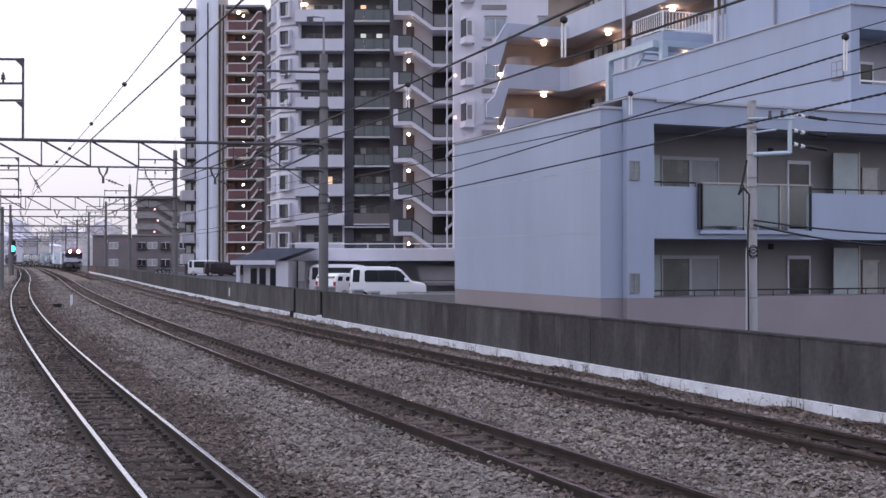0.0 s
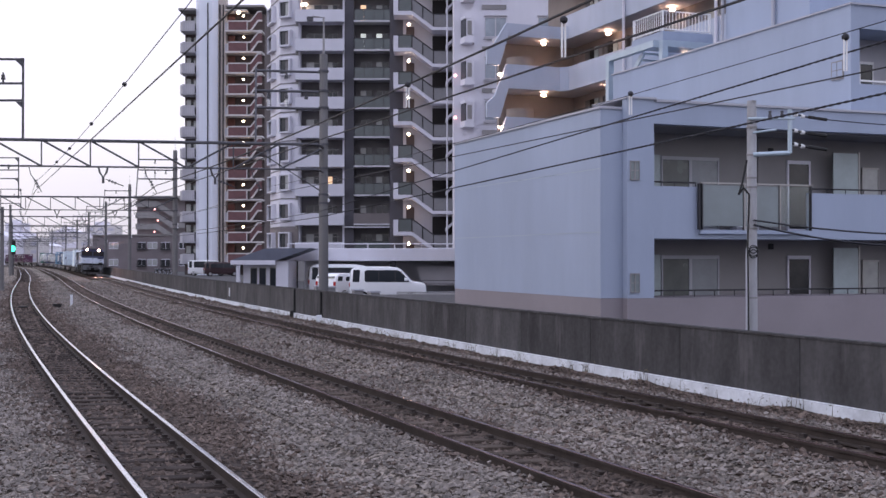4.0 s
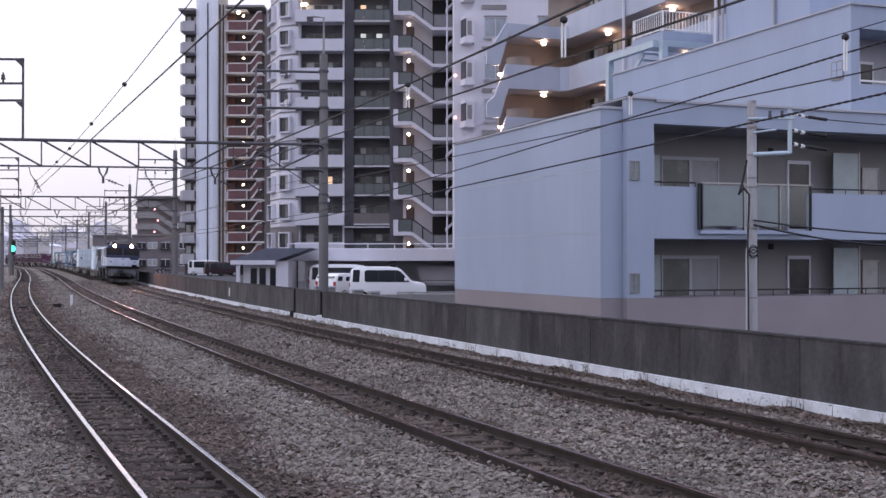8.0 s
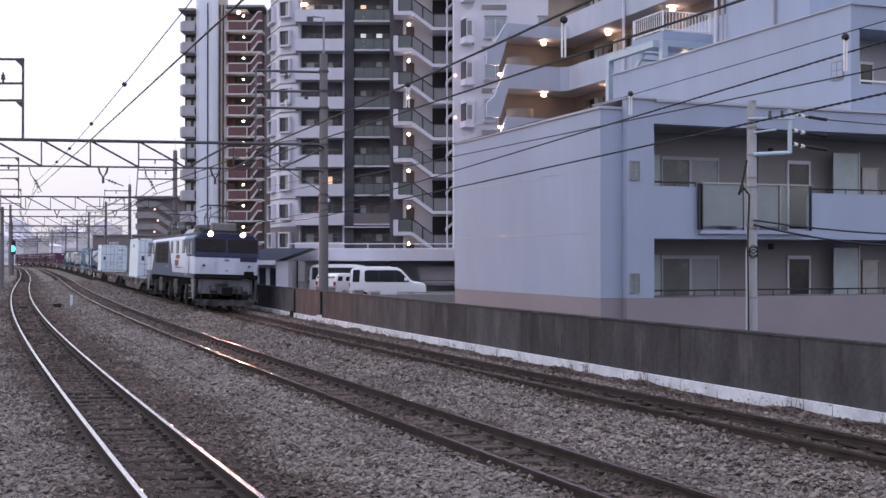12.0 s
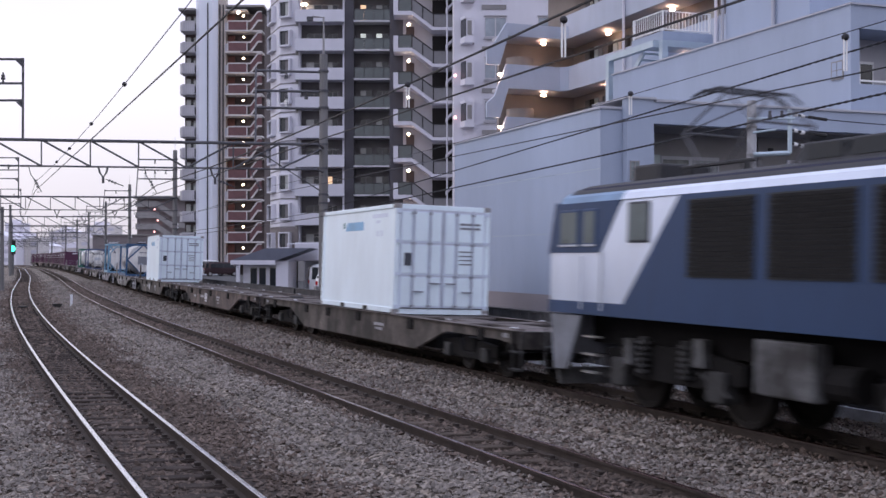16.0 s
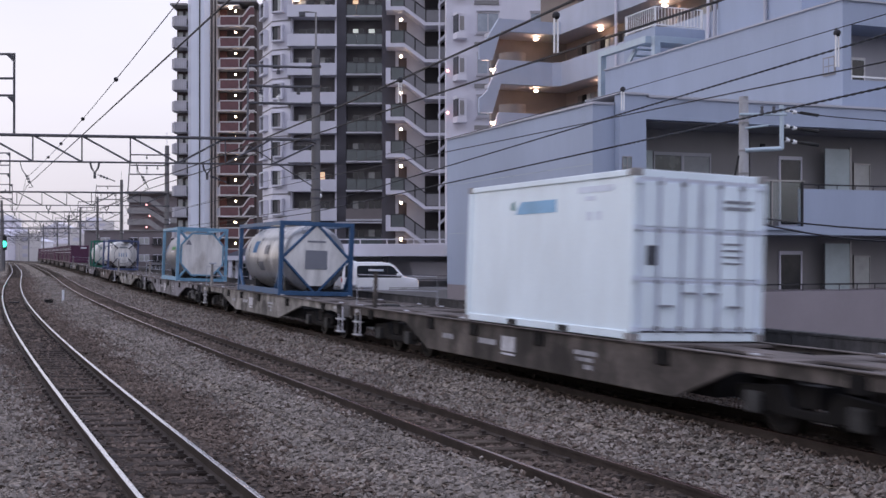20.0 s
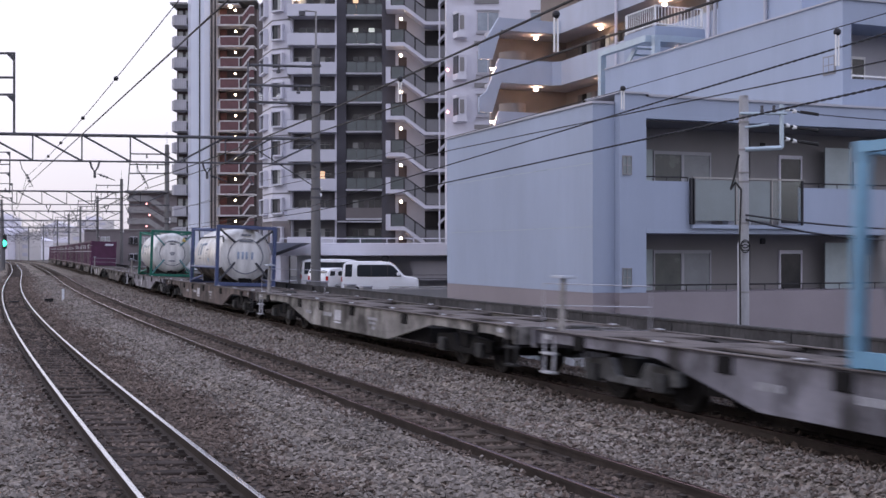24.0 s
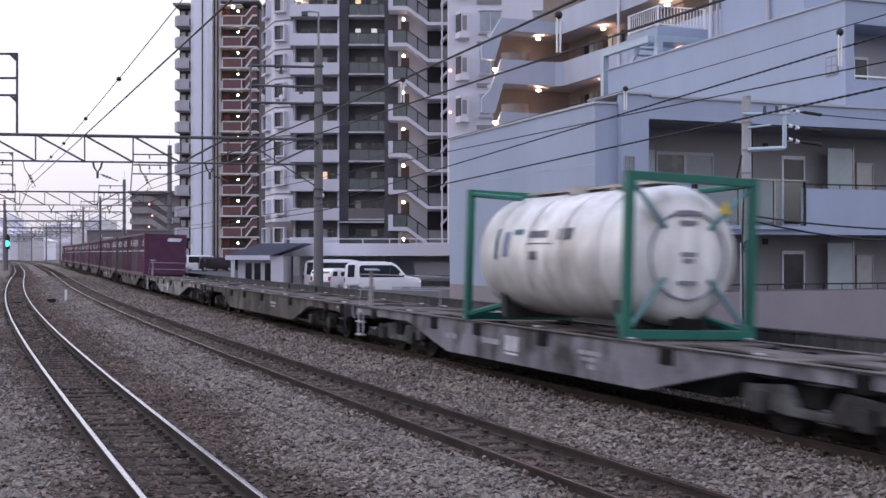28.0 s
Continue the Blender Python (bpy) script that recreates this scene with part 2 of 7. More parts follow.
    louvre=mat("louvre_dark", (0.024, 0.028, 0.033), 0.6, 0.2, var=0.2),
    red=mat("crimson_marking", (0.15, 0.03, 0.045), 0.5, var=0.3, scale=3, bump=0),
    box_white=mat("container_white", (0.71, 0.81, 0.87), 0.4, var=0.1, scale=0.9, fine=25, bump=0.03, streak=0.3),
    box_door=mat("container_door", (0.6, 0.67, 0.78), 0.45, var=0.14, scale=1.5, bump=0.04, streak=0.3),
    bar_black=mat("lock_rod_dark", (0.06, 0.065, 0.08), 0.5, 0.3, var=0.2, bump=0),
    lock_rod=mat("lock_rod_pale", (0.5, 0.54, 0.62), 0.4, 0.2, var=0.2, bump=0),
    ink_blue=mat("marking_blue", (0.08, 0.24, 0.46), 0.5, var=0.15, bump=0),
    ink_sky=mat("marking_sky_blue", (0.22, 0.42, 0.62), 0.5, var=0.2, bump=0),
    ink_slate=mat("marking_slate_blue", (0.15, 0.24, 0.36), 0.5, var=0.25, bump=0),
    ink_faded=mat("marking_faded_blue", (0.3, 0.37, 0.48), 0.5, var=0.25, bump=0),
    ink_grey=mat("marking_grey", (0.2, 0.21, 0.24), 0.6, var=0.1, bump=0),
    ink_green=mat("marking_green", (0.08, 0.35, 0.1), 0.5, var=0.1, bump=0),
    ink_teal=mat("marking_teal", (0.12, 0.25, 0.26), 0.5, var=0.1, bump=0),
    ink_white=mat("marking_white", (0.66, 0.67, 0.72), 0.5, var=0.1, bump=0),
    plate_white=mat("plate_worn_white", (0.5, 0.5, 0.53), 0.6, var=0.35, scale=5, bump=0),
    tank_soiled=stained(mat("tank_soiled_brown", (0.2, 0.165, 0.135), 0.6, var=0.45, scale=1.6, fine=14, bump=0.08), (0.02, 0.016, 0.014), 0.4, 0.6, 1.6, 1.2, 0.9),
    deck=mat("wagon_deck", (0.14, 0.122, 0.115), 0.9, var=0.5, scale=1.3, bump=0.25, spec=0.1),
    plate_faint=mat("marking_worn", (0.3, 0.3, 0.32), 0.7, var=0.5, scale=6, bump=0),
    wagon_grey=stained(mat("wagon_grey_beige", (0.104, 0.089, 0.08), 0.8, var=0.8, scale=0.9, fine=12, bump=0.15), (0.014, 0.012, 0.011), 0.43, 0.61),
    wagon_pale=stained(mat("wagon_pale_grey", (0.26, 0.245, 0.23), 0.8, var=0.7, scale=0.9, fine=12, bump=0.15), (0.014, 0.012, 0.011), 0.47, 0.63),
    wagon_brown=stained(mat("wagon_red_brown", (0.118, 0.09, 0.083), 0.8, var=0.75, scale=0.9, fine=12, bump=0.15), (0.014, 0.012, 0.011), 0.47, 0.63),
    wagon_blue=stained(mat("wagon_blue_grey", (0.205, 0.198, 0.225), 0.7, var=0.4, scale=0.9, fine=12, bump=0.1), (0.014, 0.012, 0.011), 0.47, 0.63),
    tank_cream=mat("tank_cream", (0.42, 0.42, 0.425), 0.3, 0.5, var=0.42, scale=2.2, bump=0.03, streak=0.25),
    tank_steel=mat("tank_brushed_steel", (0.29, 0.285, 0.3), 0.36, 0.5, var=0.25, scale=1.0, bump=0.03),
    tank_white=stained(mat("tank_white", (0.7, 0.69, 0.67), 0.33, 0.1, var=0.3, scale=2.4, bump=0.03, streak=0.2), (0.3, 0.26, 0.22), 0.52, 0.72, 1.4, 0.35, 0.7),
    frame_blue=mat("frame_deep_blue", (0.03, 0.085, 0.18), 0.45, var=0.25, scale=2, bump=0.03),
    frame_sky=mat("frame_sky_blue", (0.16, 0.32, 0.45), 0.45, var=0.2, scale=2, bump=0.03),
    frame_violet=mat("frame_violet_blue", (0.068, 0.09, 0.185), 0.45, var=0.25, scale=2, bump=0.03),
    frame_green=mat("frame_green", (0.012, 0.125, 0.088), 0.45, var=0.2, scale=2, bump=0.03),
    maroon=mat("container_maroon", (0.075, 0.022, 0.055), 0.55, var=0.28, scale=1.2, fine=20, bump=0.05, rand=0.3),
    greybox=mat("container_grey_maroon", (0.1, 0.07, 0.085), 0.6, var=0.22, scale=1.2, rand=0.25),
    plate=mat("warning_yellow", (0.6, 0.42, 0.05), 0.5, var=0.1, bump=0),
    # distant block colours, with the haze of distance painted in as paleness
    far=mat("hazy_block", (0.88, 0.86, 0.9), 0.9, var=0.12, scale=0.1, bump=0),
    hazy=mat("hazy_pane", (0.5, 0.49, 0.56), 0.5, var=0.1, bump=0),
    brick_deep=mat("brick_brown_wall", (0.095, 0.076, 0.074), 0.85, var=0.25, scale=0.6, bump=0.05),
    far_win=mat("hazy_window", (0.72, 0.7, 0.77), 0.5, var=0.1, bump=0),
    taupe=mat("taupe_strip", (0.17, 0.15, 0.15), 0.8, var=0.12, scale=0.4, bump=0.05),
    glass_deep=mat("unlit_door_glass", (0.032, 0.033, 0.034), 0.12, var=0.3, scale=2, bump=0, spec=0.5),
    cream_dull=mat("roof_box_beige", (0.2, 0.19, 0.185), 0.7, var=0.3, scale=1.5, bump=0.05),
    roof_pale=mat("roof_hatch_grey_blue", (0.3, 0.33, 0.4), 0.5, var=0.25, scale=1.2, bump=0.03),
    cab_glass=mat("loco_glass", (0.02, 0.017, 0.017), 0.22, var=0.2, bump=0, spec=0.15),
    body_glass=mat("loco_side_glass", (0.12, 0.145, 0.15), 0.3, var=0.2, bump=0, spec=0.12),
    glass_rim=mat("window_rubber", (0.05, 0.055, 0.065), 0.7, var=0.2, bump=0),
    lens_dark=mat("lens_dark", (0.06, 0.03, 0.035), 0.3, var=0.1, bump=0),
    lamp=glow("lamp_warm", (1.0, 0.72, 0.52), 13.0),
    lamp_hall=glow("lamp_corridor", (1.0, 0.62, 0.42), 56.0),
    lamp_pink=glow("lamp_pink", (1.0, 0.45, 0.45), 4.0),
    room=glow("room_light", (1.0, 0.66, 0.42), 0.9),
    room_pale=glow("room_light_pale", (0.85, 0.9, 0.85), 0.55),
    head=glow("headlamp_glow", (1.0, 0.42, 0.33), 6500.0),
    green=glow("signal_green", (0.06, 1.0, 0.6), 3.0),
)


# ---- small builders ----
def bx(bm, x0, y0, z0, x1, y1, z1):
    v = [bm.verts.new((x, y, z)) for z in (z0, z1) for x, y in ((x0, y0), (x1, y0), (x1, y1), (x0, y1))]
    for f in ((3, 2, 1, 0), (4, 5, 6, 7), (0, 1, 5, 4), (1, 2, 6, 5), (2, 3, 7, 6), (3, 0, 4, 7)):
        bm.faces.new([v[i] for i in f])


def prism(bm, pts, axis, a, b):
    """A polygon of (p, q) pairs drawn out from a to b along an axis: x takes (y, z), y takes (x, z), z takes (x, y)."""
    def at(p, q, r):
        return {"x": (r, p, q), "y": (p, r, q), "z": (p, q, r)}[axis]
    lo, hi = [bm.verts.new(at(p, q, a)) for p, q in pts], [bm.verts.new(at(p, q, b)) for p, q in pts]
    bm.faces.new(lo)
    bm.faces.new(hi[::-1])
    n = len(pts)
    for i in range(n):
        bm.faces.new((lo[i], hi[i], hi[(i + 1) % n], lo[(i + 1) % n]))


def rod(bm, p, q, r, seg=8, r2=None):
    p, q = Vector(p), Vector(q)
    d = q - p
    m = Matrix.Translation((p + q) / 2) @ d.to_track_quat("Z", "Y").to_matrix().to_4x4()
    bmesh.ops.create_cone(bm, cap_ends=True, segments=seg, radius1=r, radius2=r if r2 is None else r2, depth=d.length, matrix=m)


def tube(bm, pts, r, seg=5):
    """One round cable through all the points."""
    pts, rings = [Vector(p) for p in pts], []
    for i, p in enumerate(pts):
        d = (pts[min(i + 1, len(pts) - 1)] - pts[max(i - 1, 0)]).normalized()
        u = d.cross(Vector((0, 0, 1))).normalized() if abs(d.z) < 0.99 else Vector((1, 0, 0))
        w = d.cross(u)
        rings.append([bm.verts.new(p + (u * math.cos(2 * math.pi * k / seg) + w * math.sin(2 * math.pi * k / seg)) * r) for k in range(seg)])
    for q, s in zip(rings, rings[1:]):
        for k in range(seg):
            bm.faces.new((q[k], q[(k + 1) % seg], s[(k + 1) % seg], s[k]))
    bm.faces.new(rings[0])
    bm.faces.new(rings[-1])


def ball(bm, p, r, seg=10):
    bmesh.ops.create_uvsphere(bm, u_segments=seg, v_segments=max(5, seg // 2), radius=r, matrix=Matrix.Translation(p))


def part(name, bm, material, parent=None, label="", bevel=0.0, smooth=False):
    bmesh.ops.recalc_face_normals(bm, faces=bm.faces[:])
    if bevel:
        es = [e for e in bm.edges if len(e.link_faces) == 2 and e.calc_face_angle(0) > 0.6]
        bmesh.ops.bevel(bm, geom=es, offset=bevel, segments=2, profile=0.5, affect="EDGES", clamp_overlap=True)
    me = bpy.data.meshes.new(name)
    bm.to_mesh(me)
    bm.free()
    me.materials.append(M[material])
    if smooth:
        for p in me.polygons:
            p.use_smooth = True
        me.set_sharp_from_angle(angle=radians(35))
    ob = new(name, me)
    if parent:
        ob.parent = parent
    if label:
        tagged(ob, label)
    return ob


def again(ob, parent, m=None):
    """The same part once more, on the same mesh."""
    o = new(ob.name.split(".")[0], ob.data)
    o.parent = parent
    if "label" in ob:
        o["label"] = ob["label"]
    o.matrix_basis = m if m is not None else ob.matrix_basis
    return o


def box_part(name, material, parent, *b, label="", bevel=0.0):
    bm = bmesh.new()
    bx(bm, *b)
    return part(name, bm, material, parent, label, bevel)


def boxes(name, material, parent, items, label="", bevel=0.0):
    """One part for each box of a list."""
    return [box_part(name, material, parent, *b, label=label, bevel=bevel) for b in items]


def thing(name, label, category, group="", kind="", m=None):
    ob = new(name)
    if m is not None:
        ob.matrix_basis = m
    return tagged(ob, label, category, group, kind)


def B():
    return bmesh.new()


# ---- the line of the railway: one curve, three parallel tracks ----
STEP = np.arange(-60.0, 760.0, 1.0)
BEND = np.interp(STEP, (0, 35, 75, 120, 160, 200, 240, 280, 320, 370, 430), (-0.000751, -0.000831, -0.000468, 0.00013, 0.000376, -0.0002, 0.000264, 0.00085, 0.000795, 0.000244, -0.00009))
BEND[STEP > 450] = 0.0
ZERO = 60
TH = np.cumsum(BEND)
TH = TH - TH[ZERO] + 0.398
CX, CY = np.cumsum(-np.sin(TH)), np.cumsum(np.cos(TH))
CX, CY = CX - CX[ZERO] + 4.814, CY - CY[ZERO] + 16.0
CANT = 0.034
LIFT = 0.04


def on(s, o=0.0, z=0.0):
    """The point at s metres along the right-hand track, o metres to its right, z over its rails."""
    th = float(np.interp(s, STEP, TH))
    return Vector((float(np.interp(s, STEP, CX)) + o * math.cos(th), float(np.interp(s, STEP, CY)) + o * math.sin(th), z))


def turn(s):
    return float(np.interp(s, STEP, TH))


def at(s, o=0.0, z=0.0):
    """The pose there: x to the right of the line, y along it."""
    return Matrix.Translation(on(s, o, z)) @ Matrix.Rotation(turn(s), 4, "Z")


def sweep(name, profile, stations, o, material, parent, label="", smooth=False, close=True):
    """A profile of (offset, height) drawn along the line."""
    vs, fs, n = [], [], len(profile)
    for s in stations:
        vs += [tuple(on(s, o + p, q)) for p, q in profile]
    for i in range(len(stations) - 1):
        for j in range(n if close else n - 1):
            a, b = i * n + j, i * n + (j + 1) % n
            fs.append((a, b, b + n, a + n))
    if close:
        fs += [tuple(range(n))[::-1], tuple(range((len(stations) - 1) * n, len(stations) * n))]
    me = bpy.data.meshes.new(name)
    me.from_pydata(vs, [], fs)
    me.materials.append(M[material])
    ob = new(name, me)
    if parent:
        ob.parent = parent
    if label:
        tagged(ob, label)
    return ob


NEAR = list(np.arange(-20, 60, 1.5)) + list(np.arange(60, 150, 4)) + list(np.arange(150, 420, 10))
TRACKS = ((-8.293, "rail_top", "sleeper", "polished rails on dark timber sleepers in grey ballast"),
          (-4.022, "rail_dull", "sleeper_c", "dull rusty rails on worn sleepers in grey ballast"),
          (0.0, "rail_dull", "sleeper_c", "rusty rails on ballast beside the low trackside wall"))

# ground
gm = bpy.data.meshes.new("ground")
gm.from_pydata([(-3000, -2500, -0.5), (3000, -2500, -0.5), (3000, 3500, -0.5), (-3000, 3500, -0.5)], [], [(0, 1, 2, 3)])
gm.materials.append(M["soil"])
tagged(new("ground", gm), "dark bare soil beside the railway", "ground", kind="structure")


def rusty(s, o):
    """How far the bed at this place is stained by rust and brake dust, 0 to 1."""
    r = 0.0
    # rust zones; the last is widened leftwards to paint in the train's shade
    for c, reach in ((-8.293, 1.75), (-4.022, 1.0), (-0.12, 1.12)):
        r = max(r, 1.25 - abs(o - c - (0.25 if c < -8 else 0)) / reach + 0.35 * noise.noise((s * 0.3, o * 0.7, 9)))
    if o > 1.2:
        r = max(r, (o - 1.0) * 0.9)
    return min(1.0, max(0.36 if o > -3.3 else 0.06, r * 1.6 - 0.1))


def ballast_height(s, o):
    z = -0.19
    for c, *_ in TRACKS:
        d = o - c
        lift = LIFT if c == 0.0 else 0.0
        if abs(d) < 0.62:
            z = -0.2 - CANT * d + lift
        elif abs(d) < 1.9:
            up = 0.075 if c > -8 else 0.03
            z = max(z, -0.19 - CANT * d + (up + lift) * min(1.0, (1.9 - abs(d)) / 0.6))
    if o > 1.3:
        z += 0.03 * min(1.0, (o - 1.3) / 0.6)
    if o > 1.7:
        z += 0.17 * max(0.0, noise.noise((s * 0.9, 7, 2))) * min(1.0, (o - 1.7) / 0.5)
    if o < -10.4:
        z -= 0.22 * min(1, (-10.4 - o) / 1.2)
    return z + 0.05 * noise.noise((s * 0.35, o * 0.5, 0)) + 0.022 * noise.noise((s * 2.1, o * 2.3, 5))


def ballast_bed():
    so = list(np.arange(-20, 40, 0.4)) + list(np.arange(40, 100, 1.5)) + list(np.arange(100, 430, 6))
    oo = list(np.arange(-12.4, 2.5, 0.2))
    vs = [tuple(on(s, o, ballast_height(s, o) if s < 120 else -0.19)) for s in so for o in oo]
    n = len(oo)
    fs = [(i * n + j, i * n + j + 1, (i + 1) * n + j + 1, (i + 1) * n + j) for i in range(len(so) - 1) for j in range(n - 1)]
    me = bpy.data.meshes.new("ballast_bed")
    me.from_pydata(vs, [], fs)
    me.materials.append(M["ballast"])
    me.materials.append(M["bed_rust"])
    me.polygons.foreach_set("use_smooth", [True] * len(fs))
    me.polygons.foreach_set("material_index", [int(rusty(so[k // (n - 1)], oo[k % (n - 1)] + 0.1) > 0.5) for k in range(len(fs))])
    tagged(new("ballast_bed", me), "grey crushed stone ballast under three tracks", "ballast", kind="structure")


ballast_bed()
# plain unseen wall, added beside and behind the standpoint to hold back low sky
cm = bmesh.new()
bmesh.ops.create_cube(cm, size=1, matrix=Matrix.Translation((-15.5, -18, 1.9)) @ Matrix.Diagonal((0.4, 96, 5.0, 1)))
me = bpy.data.meshes.new("wall_far_side")
cm.to_mesh(me)
cm.free()
me.materials.append(M["conc"])
tagged(new("wall_far_side", me), "unseen plain grey wall added to block low sky light from the side", "wall", kind="structure")
# second unseen wall, added to dim the faces turned towards the standpoint
cm = bmesh.new()
bmesh.ops.create_cube(cm, size=1, matrix=Matrix.Translation((12, -26, 2.0)) @ Matrix.Diagonal((70, 0.4, 5.0, 1)))
me = bpy.data.meshes.new("wall_behind")
cm.to_mesh(me)
cm.free()
me.materials.append(M["conc"])
tagged(new("wall_behind", me), "unseen plain grey wall added to block sky light from behind", "wall", kind="structure")
sweep("parking_lot", [(2.55, -0.5), (130, -0.5), (130, 0.05), (2.55, 0.05)], list(np.arange(-20, 200, 10)), 0, "asphalt", None)
tagged(bpy.data.objects["parking_lot"], "dark asphalt car park behind the trackside wall", "pavement", kind="structure")


# ---- apartment block beside the line ----
APT = Matrix.Translation((3.91, 29.0, 0)) @ Matrix.Rotation(0.36, 4, "Z")


def window(parent, x0, x1, z0, z1, y, name="window", glass="win", depth=0.06, bars=1, edge="alu", t=0.05):
    """A window in a wall that faces -y: frame, panes."""
    bm = B()
    bx(bm, x0, y - depth, z0, x1, y, z0 + t)
    bx(bm, x0, y - depth, z1 - t, x1, y, z1)
    n = bars + 1
    for i in range(n + 1):
        c = x0 + (x1 - x0) * i / n
        bx(bm, max(x0, c - t / 2), y - depth + 0.004, z0 + t, min(x1, c + t / 2), y, z1 - t)
    w = part(name, bm, edge, parent)
    for i in range(n):
        a, b = x0 + (x1 - x0) * i / n + t / 2, x0 + (x1 - x0) * (i + 1) / n - t / 2
        box_part("pane", glass if isinstance(glass, str) else glass[i % len(glass)], w, a, y - depth * 0.5, z0 + t, b, y - depth * 0.3, z1 - t)
    return w


def apartment():
    a = thing("apartment_building", "lavender-grey rendered apartment building with recessed balconies", "building", m=APT)
    # blank side wall and end pier
    bm = B()
    prism(bm, [(0, 0), (1.2, 0), (1.2, 1.5), (15, 1.5), (15, 14.5), (2.5, 14.5), (2.5, 10.0), (0, 10.0)], "z", 1.38, 6.1)
    part("wall", bm, "lav", a)
    bm = B()
    prism(bm, [(0.62, -0.004), (0.62, -0.25), (1.38, -0.25), (1.38, 1.5), (1.2, 1.5), (1.2, -0.004)], "z", 1.38, 6.35)
    part("pier", bm, "lav", a)
    bm = B()
    prism(bm, [(0.004, 0.006), (0.62, 0.006), (0.62, -0.24), (15, -0.24), (15, 1.5), (1.3, 1.5), (1.3, 10.0), (0.004, 10.0)], "z", -0.1, 1.376)
    part("painted_base", bm, "base", a, "brown-grey painted base wall")
    boxes("wall_joint", "screen", a, [(-0.006, 0.0, z, -0.002, 10.0, z + 0.012) for z in (3.02, 4.6)])
    # roof parapets with a thin metal coping
    box_part("parapet", "lav", a, 1.38, -0.25, 5.75, 15, 1.5, 6.3)
    boxes("coping", "lav_trim", a, [(-0.04, -0.04, 6.1, 0.6, 10.04, 6.16), (0.57, -0.3, 6.35, 1.43, 1.5, 6.4), (1.44, -0.3, 6.3, 15, 0.1, 6.36)])
    # balconies, two storeys
    box_part("floor_slab", "lav", a, 1.384, -0.246, 2.87, 15, 1.5, 3.08)
    box_part("floor_slab", "base", a, 1.38, 0.0, 0.3, 15, 1.5, 0.42)
    box_part("balcony_ceiling", "inner", a, 1.38, 0.0, 5.72, 15, 1.5, 5.748)
    box_part("back_wall", "inner", a, 1.38, 1.42, 0.42, 15, 1.498, 5.72)
    box_part("balcony_wall", "lav", a, 1.38, -0.25, 3.08, 2.66, -0.1, 4.19)
    box_part("balcony_wall", "lav", a, 6.1, -0.25, 3.08, 15, -0.1, 4.1)
    box_part("ledge", "lav", a, 2.66, -0.36, 3.0, 6.1, -0.25, 3.1)
    for x0, x1, glass in ((2.72, 3.95, "frost"), (3.99, 5.05, "frost"), (5.09, 6.02, "clear")):
        g = box_part("glass_panel", glass, a, x0 + 0.02, -0.355, 3.2, x1 - 0.02, -0.335, 4.24, label="clear balcony glass panel" if glass == "clear" else "frosted balcony glass panel")
        g.visible_shadow = glass != "clear"
        boxes("post", "alu" if x0 > 3 else "rail_dark", g, [(x0 - 0.03, -0.38, 3.1, x0 + 0.01, -0.31, 4.27)])
    boxes("post", "rail_dark", a, [(2.72 - 0.12, -0.38, 3.1, 2.72 - 0.07, -0.31, 4.27), (6.03, -0.38, 3.1, 6.07, -0.31, 4.27)])
    box_part("handrail", "alu", a, 2.66, -0.38, 4.27, 6.12, -0.3, 4.31)
    for x0, x1, z in ((1.4, 2.64, 4.3), (6.12, 14, 4.22), (1.4, 14, 1.56)):
        bm = B()
        rod(bm, (x0, -0.17, z), (x1, -0.17, z), 0.02, 6)
        k = int((x1 - x0) / 0.6)
        for i in range(k + 1):
            rod(bm, (x0 + (x1 - x0) * i / k, -0.17, z - 0.16), (x0 + (x1 - x0) * i / k, -0.17, z), 0.012, 5)
        part("handrail", bm, "rail_dark", a)
    for z in (0.42, 3.08):
        window(a, 2.57, 4.38, z + 0.02, z + 2.03, 1.42, "balcony_door", ("door_frost", "door_dull"), bars=1, t=0.09, edge="lav_trim")
        box_part("screen_panel", "screen", a, 2.22, 1.3, z + 0.1, 2.5, 1.34, z + 2.05, label="pale green partition screen on the balcony")
        window(a, 6.62, 7.4, z + 0.02, z + 2.03, 1.42, "balcony_door", "glass_deep", bars=0, t=0.1, edge="white")
        box_part("screen_panel", "screen", a, 7.85, 0.95, z + 0.15, 8.7, 0.98, z + 2.24, label="pale green partition screen on the balcony")
        box_part("screen_frame", "alu", a, 8.7, 0.93, z + 0.12, 8.75, 1.0, z + 2.28)
        box_part("air_unit", "offwhite", a, 4.6, 0.9, z + 0.01, 5.35, 1.2, z + 0.6, bevel=0.03)
        window(a, 9.2, 9.8, z + 0.3, z + 1.9, 1.42, "balcony_window", "win_pale", bars=0)
        box_part("drain_pipe", "inner", a, 5.6, 1.3, z, 5.7, 1.4, z + 2.6)
        box_part("pipe_hood", "rail_dark", a, 6.0, 1.36, z + 2.2, 6.16, 1.42, z + 2.36, bevel=0.02)
    for z in (1.62, 4.42):
        w = window(a, 0.69, 0.95, z - 0.1, z + 0.38, -0.25, "slit_window", "frost", depth=0.04, bars=1, t=0.026, edge="conc")
        box_part("glazing_bar", "conc", w, 0.716, -0.288, z + 0.13, 0.924, -0.252, z + 0.15)
    # upper storey, set back on the right-hand half
    bm = B()
    prism(bm, [(8.2, 0.64), (8.5, 0.64), (8.5, 3.0), (20, 3.0), (20, 14.2), (8.2, 14.2)], "z", 6.1, 9.45)
    part("upper_storey", bm, "lav", a)
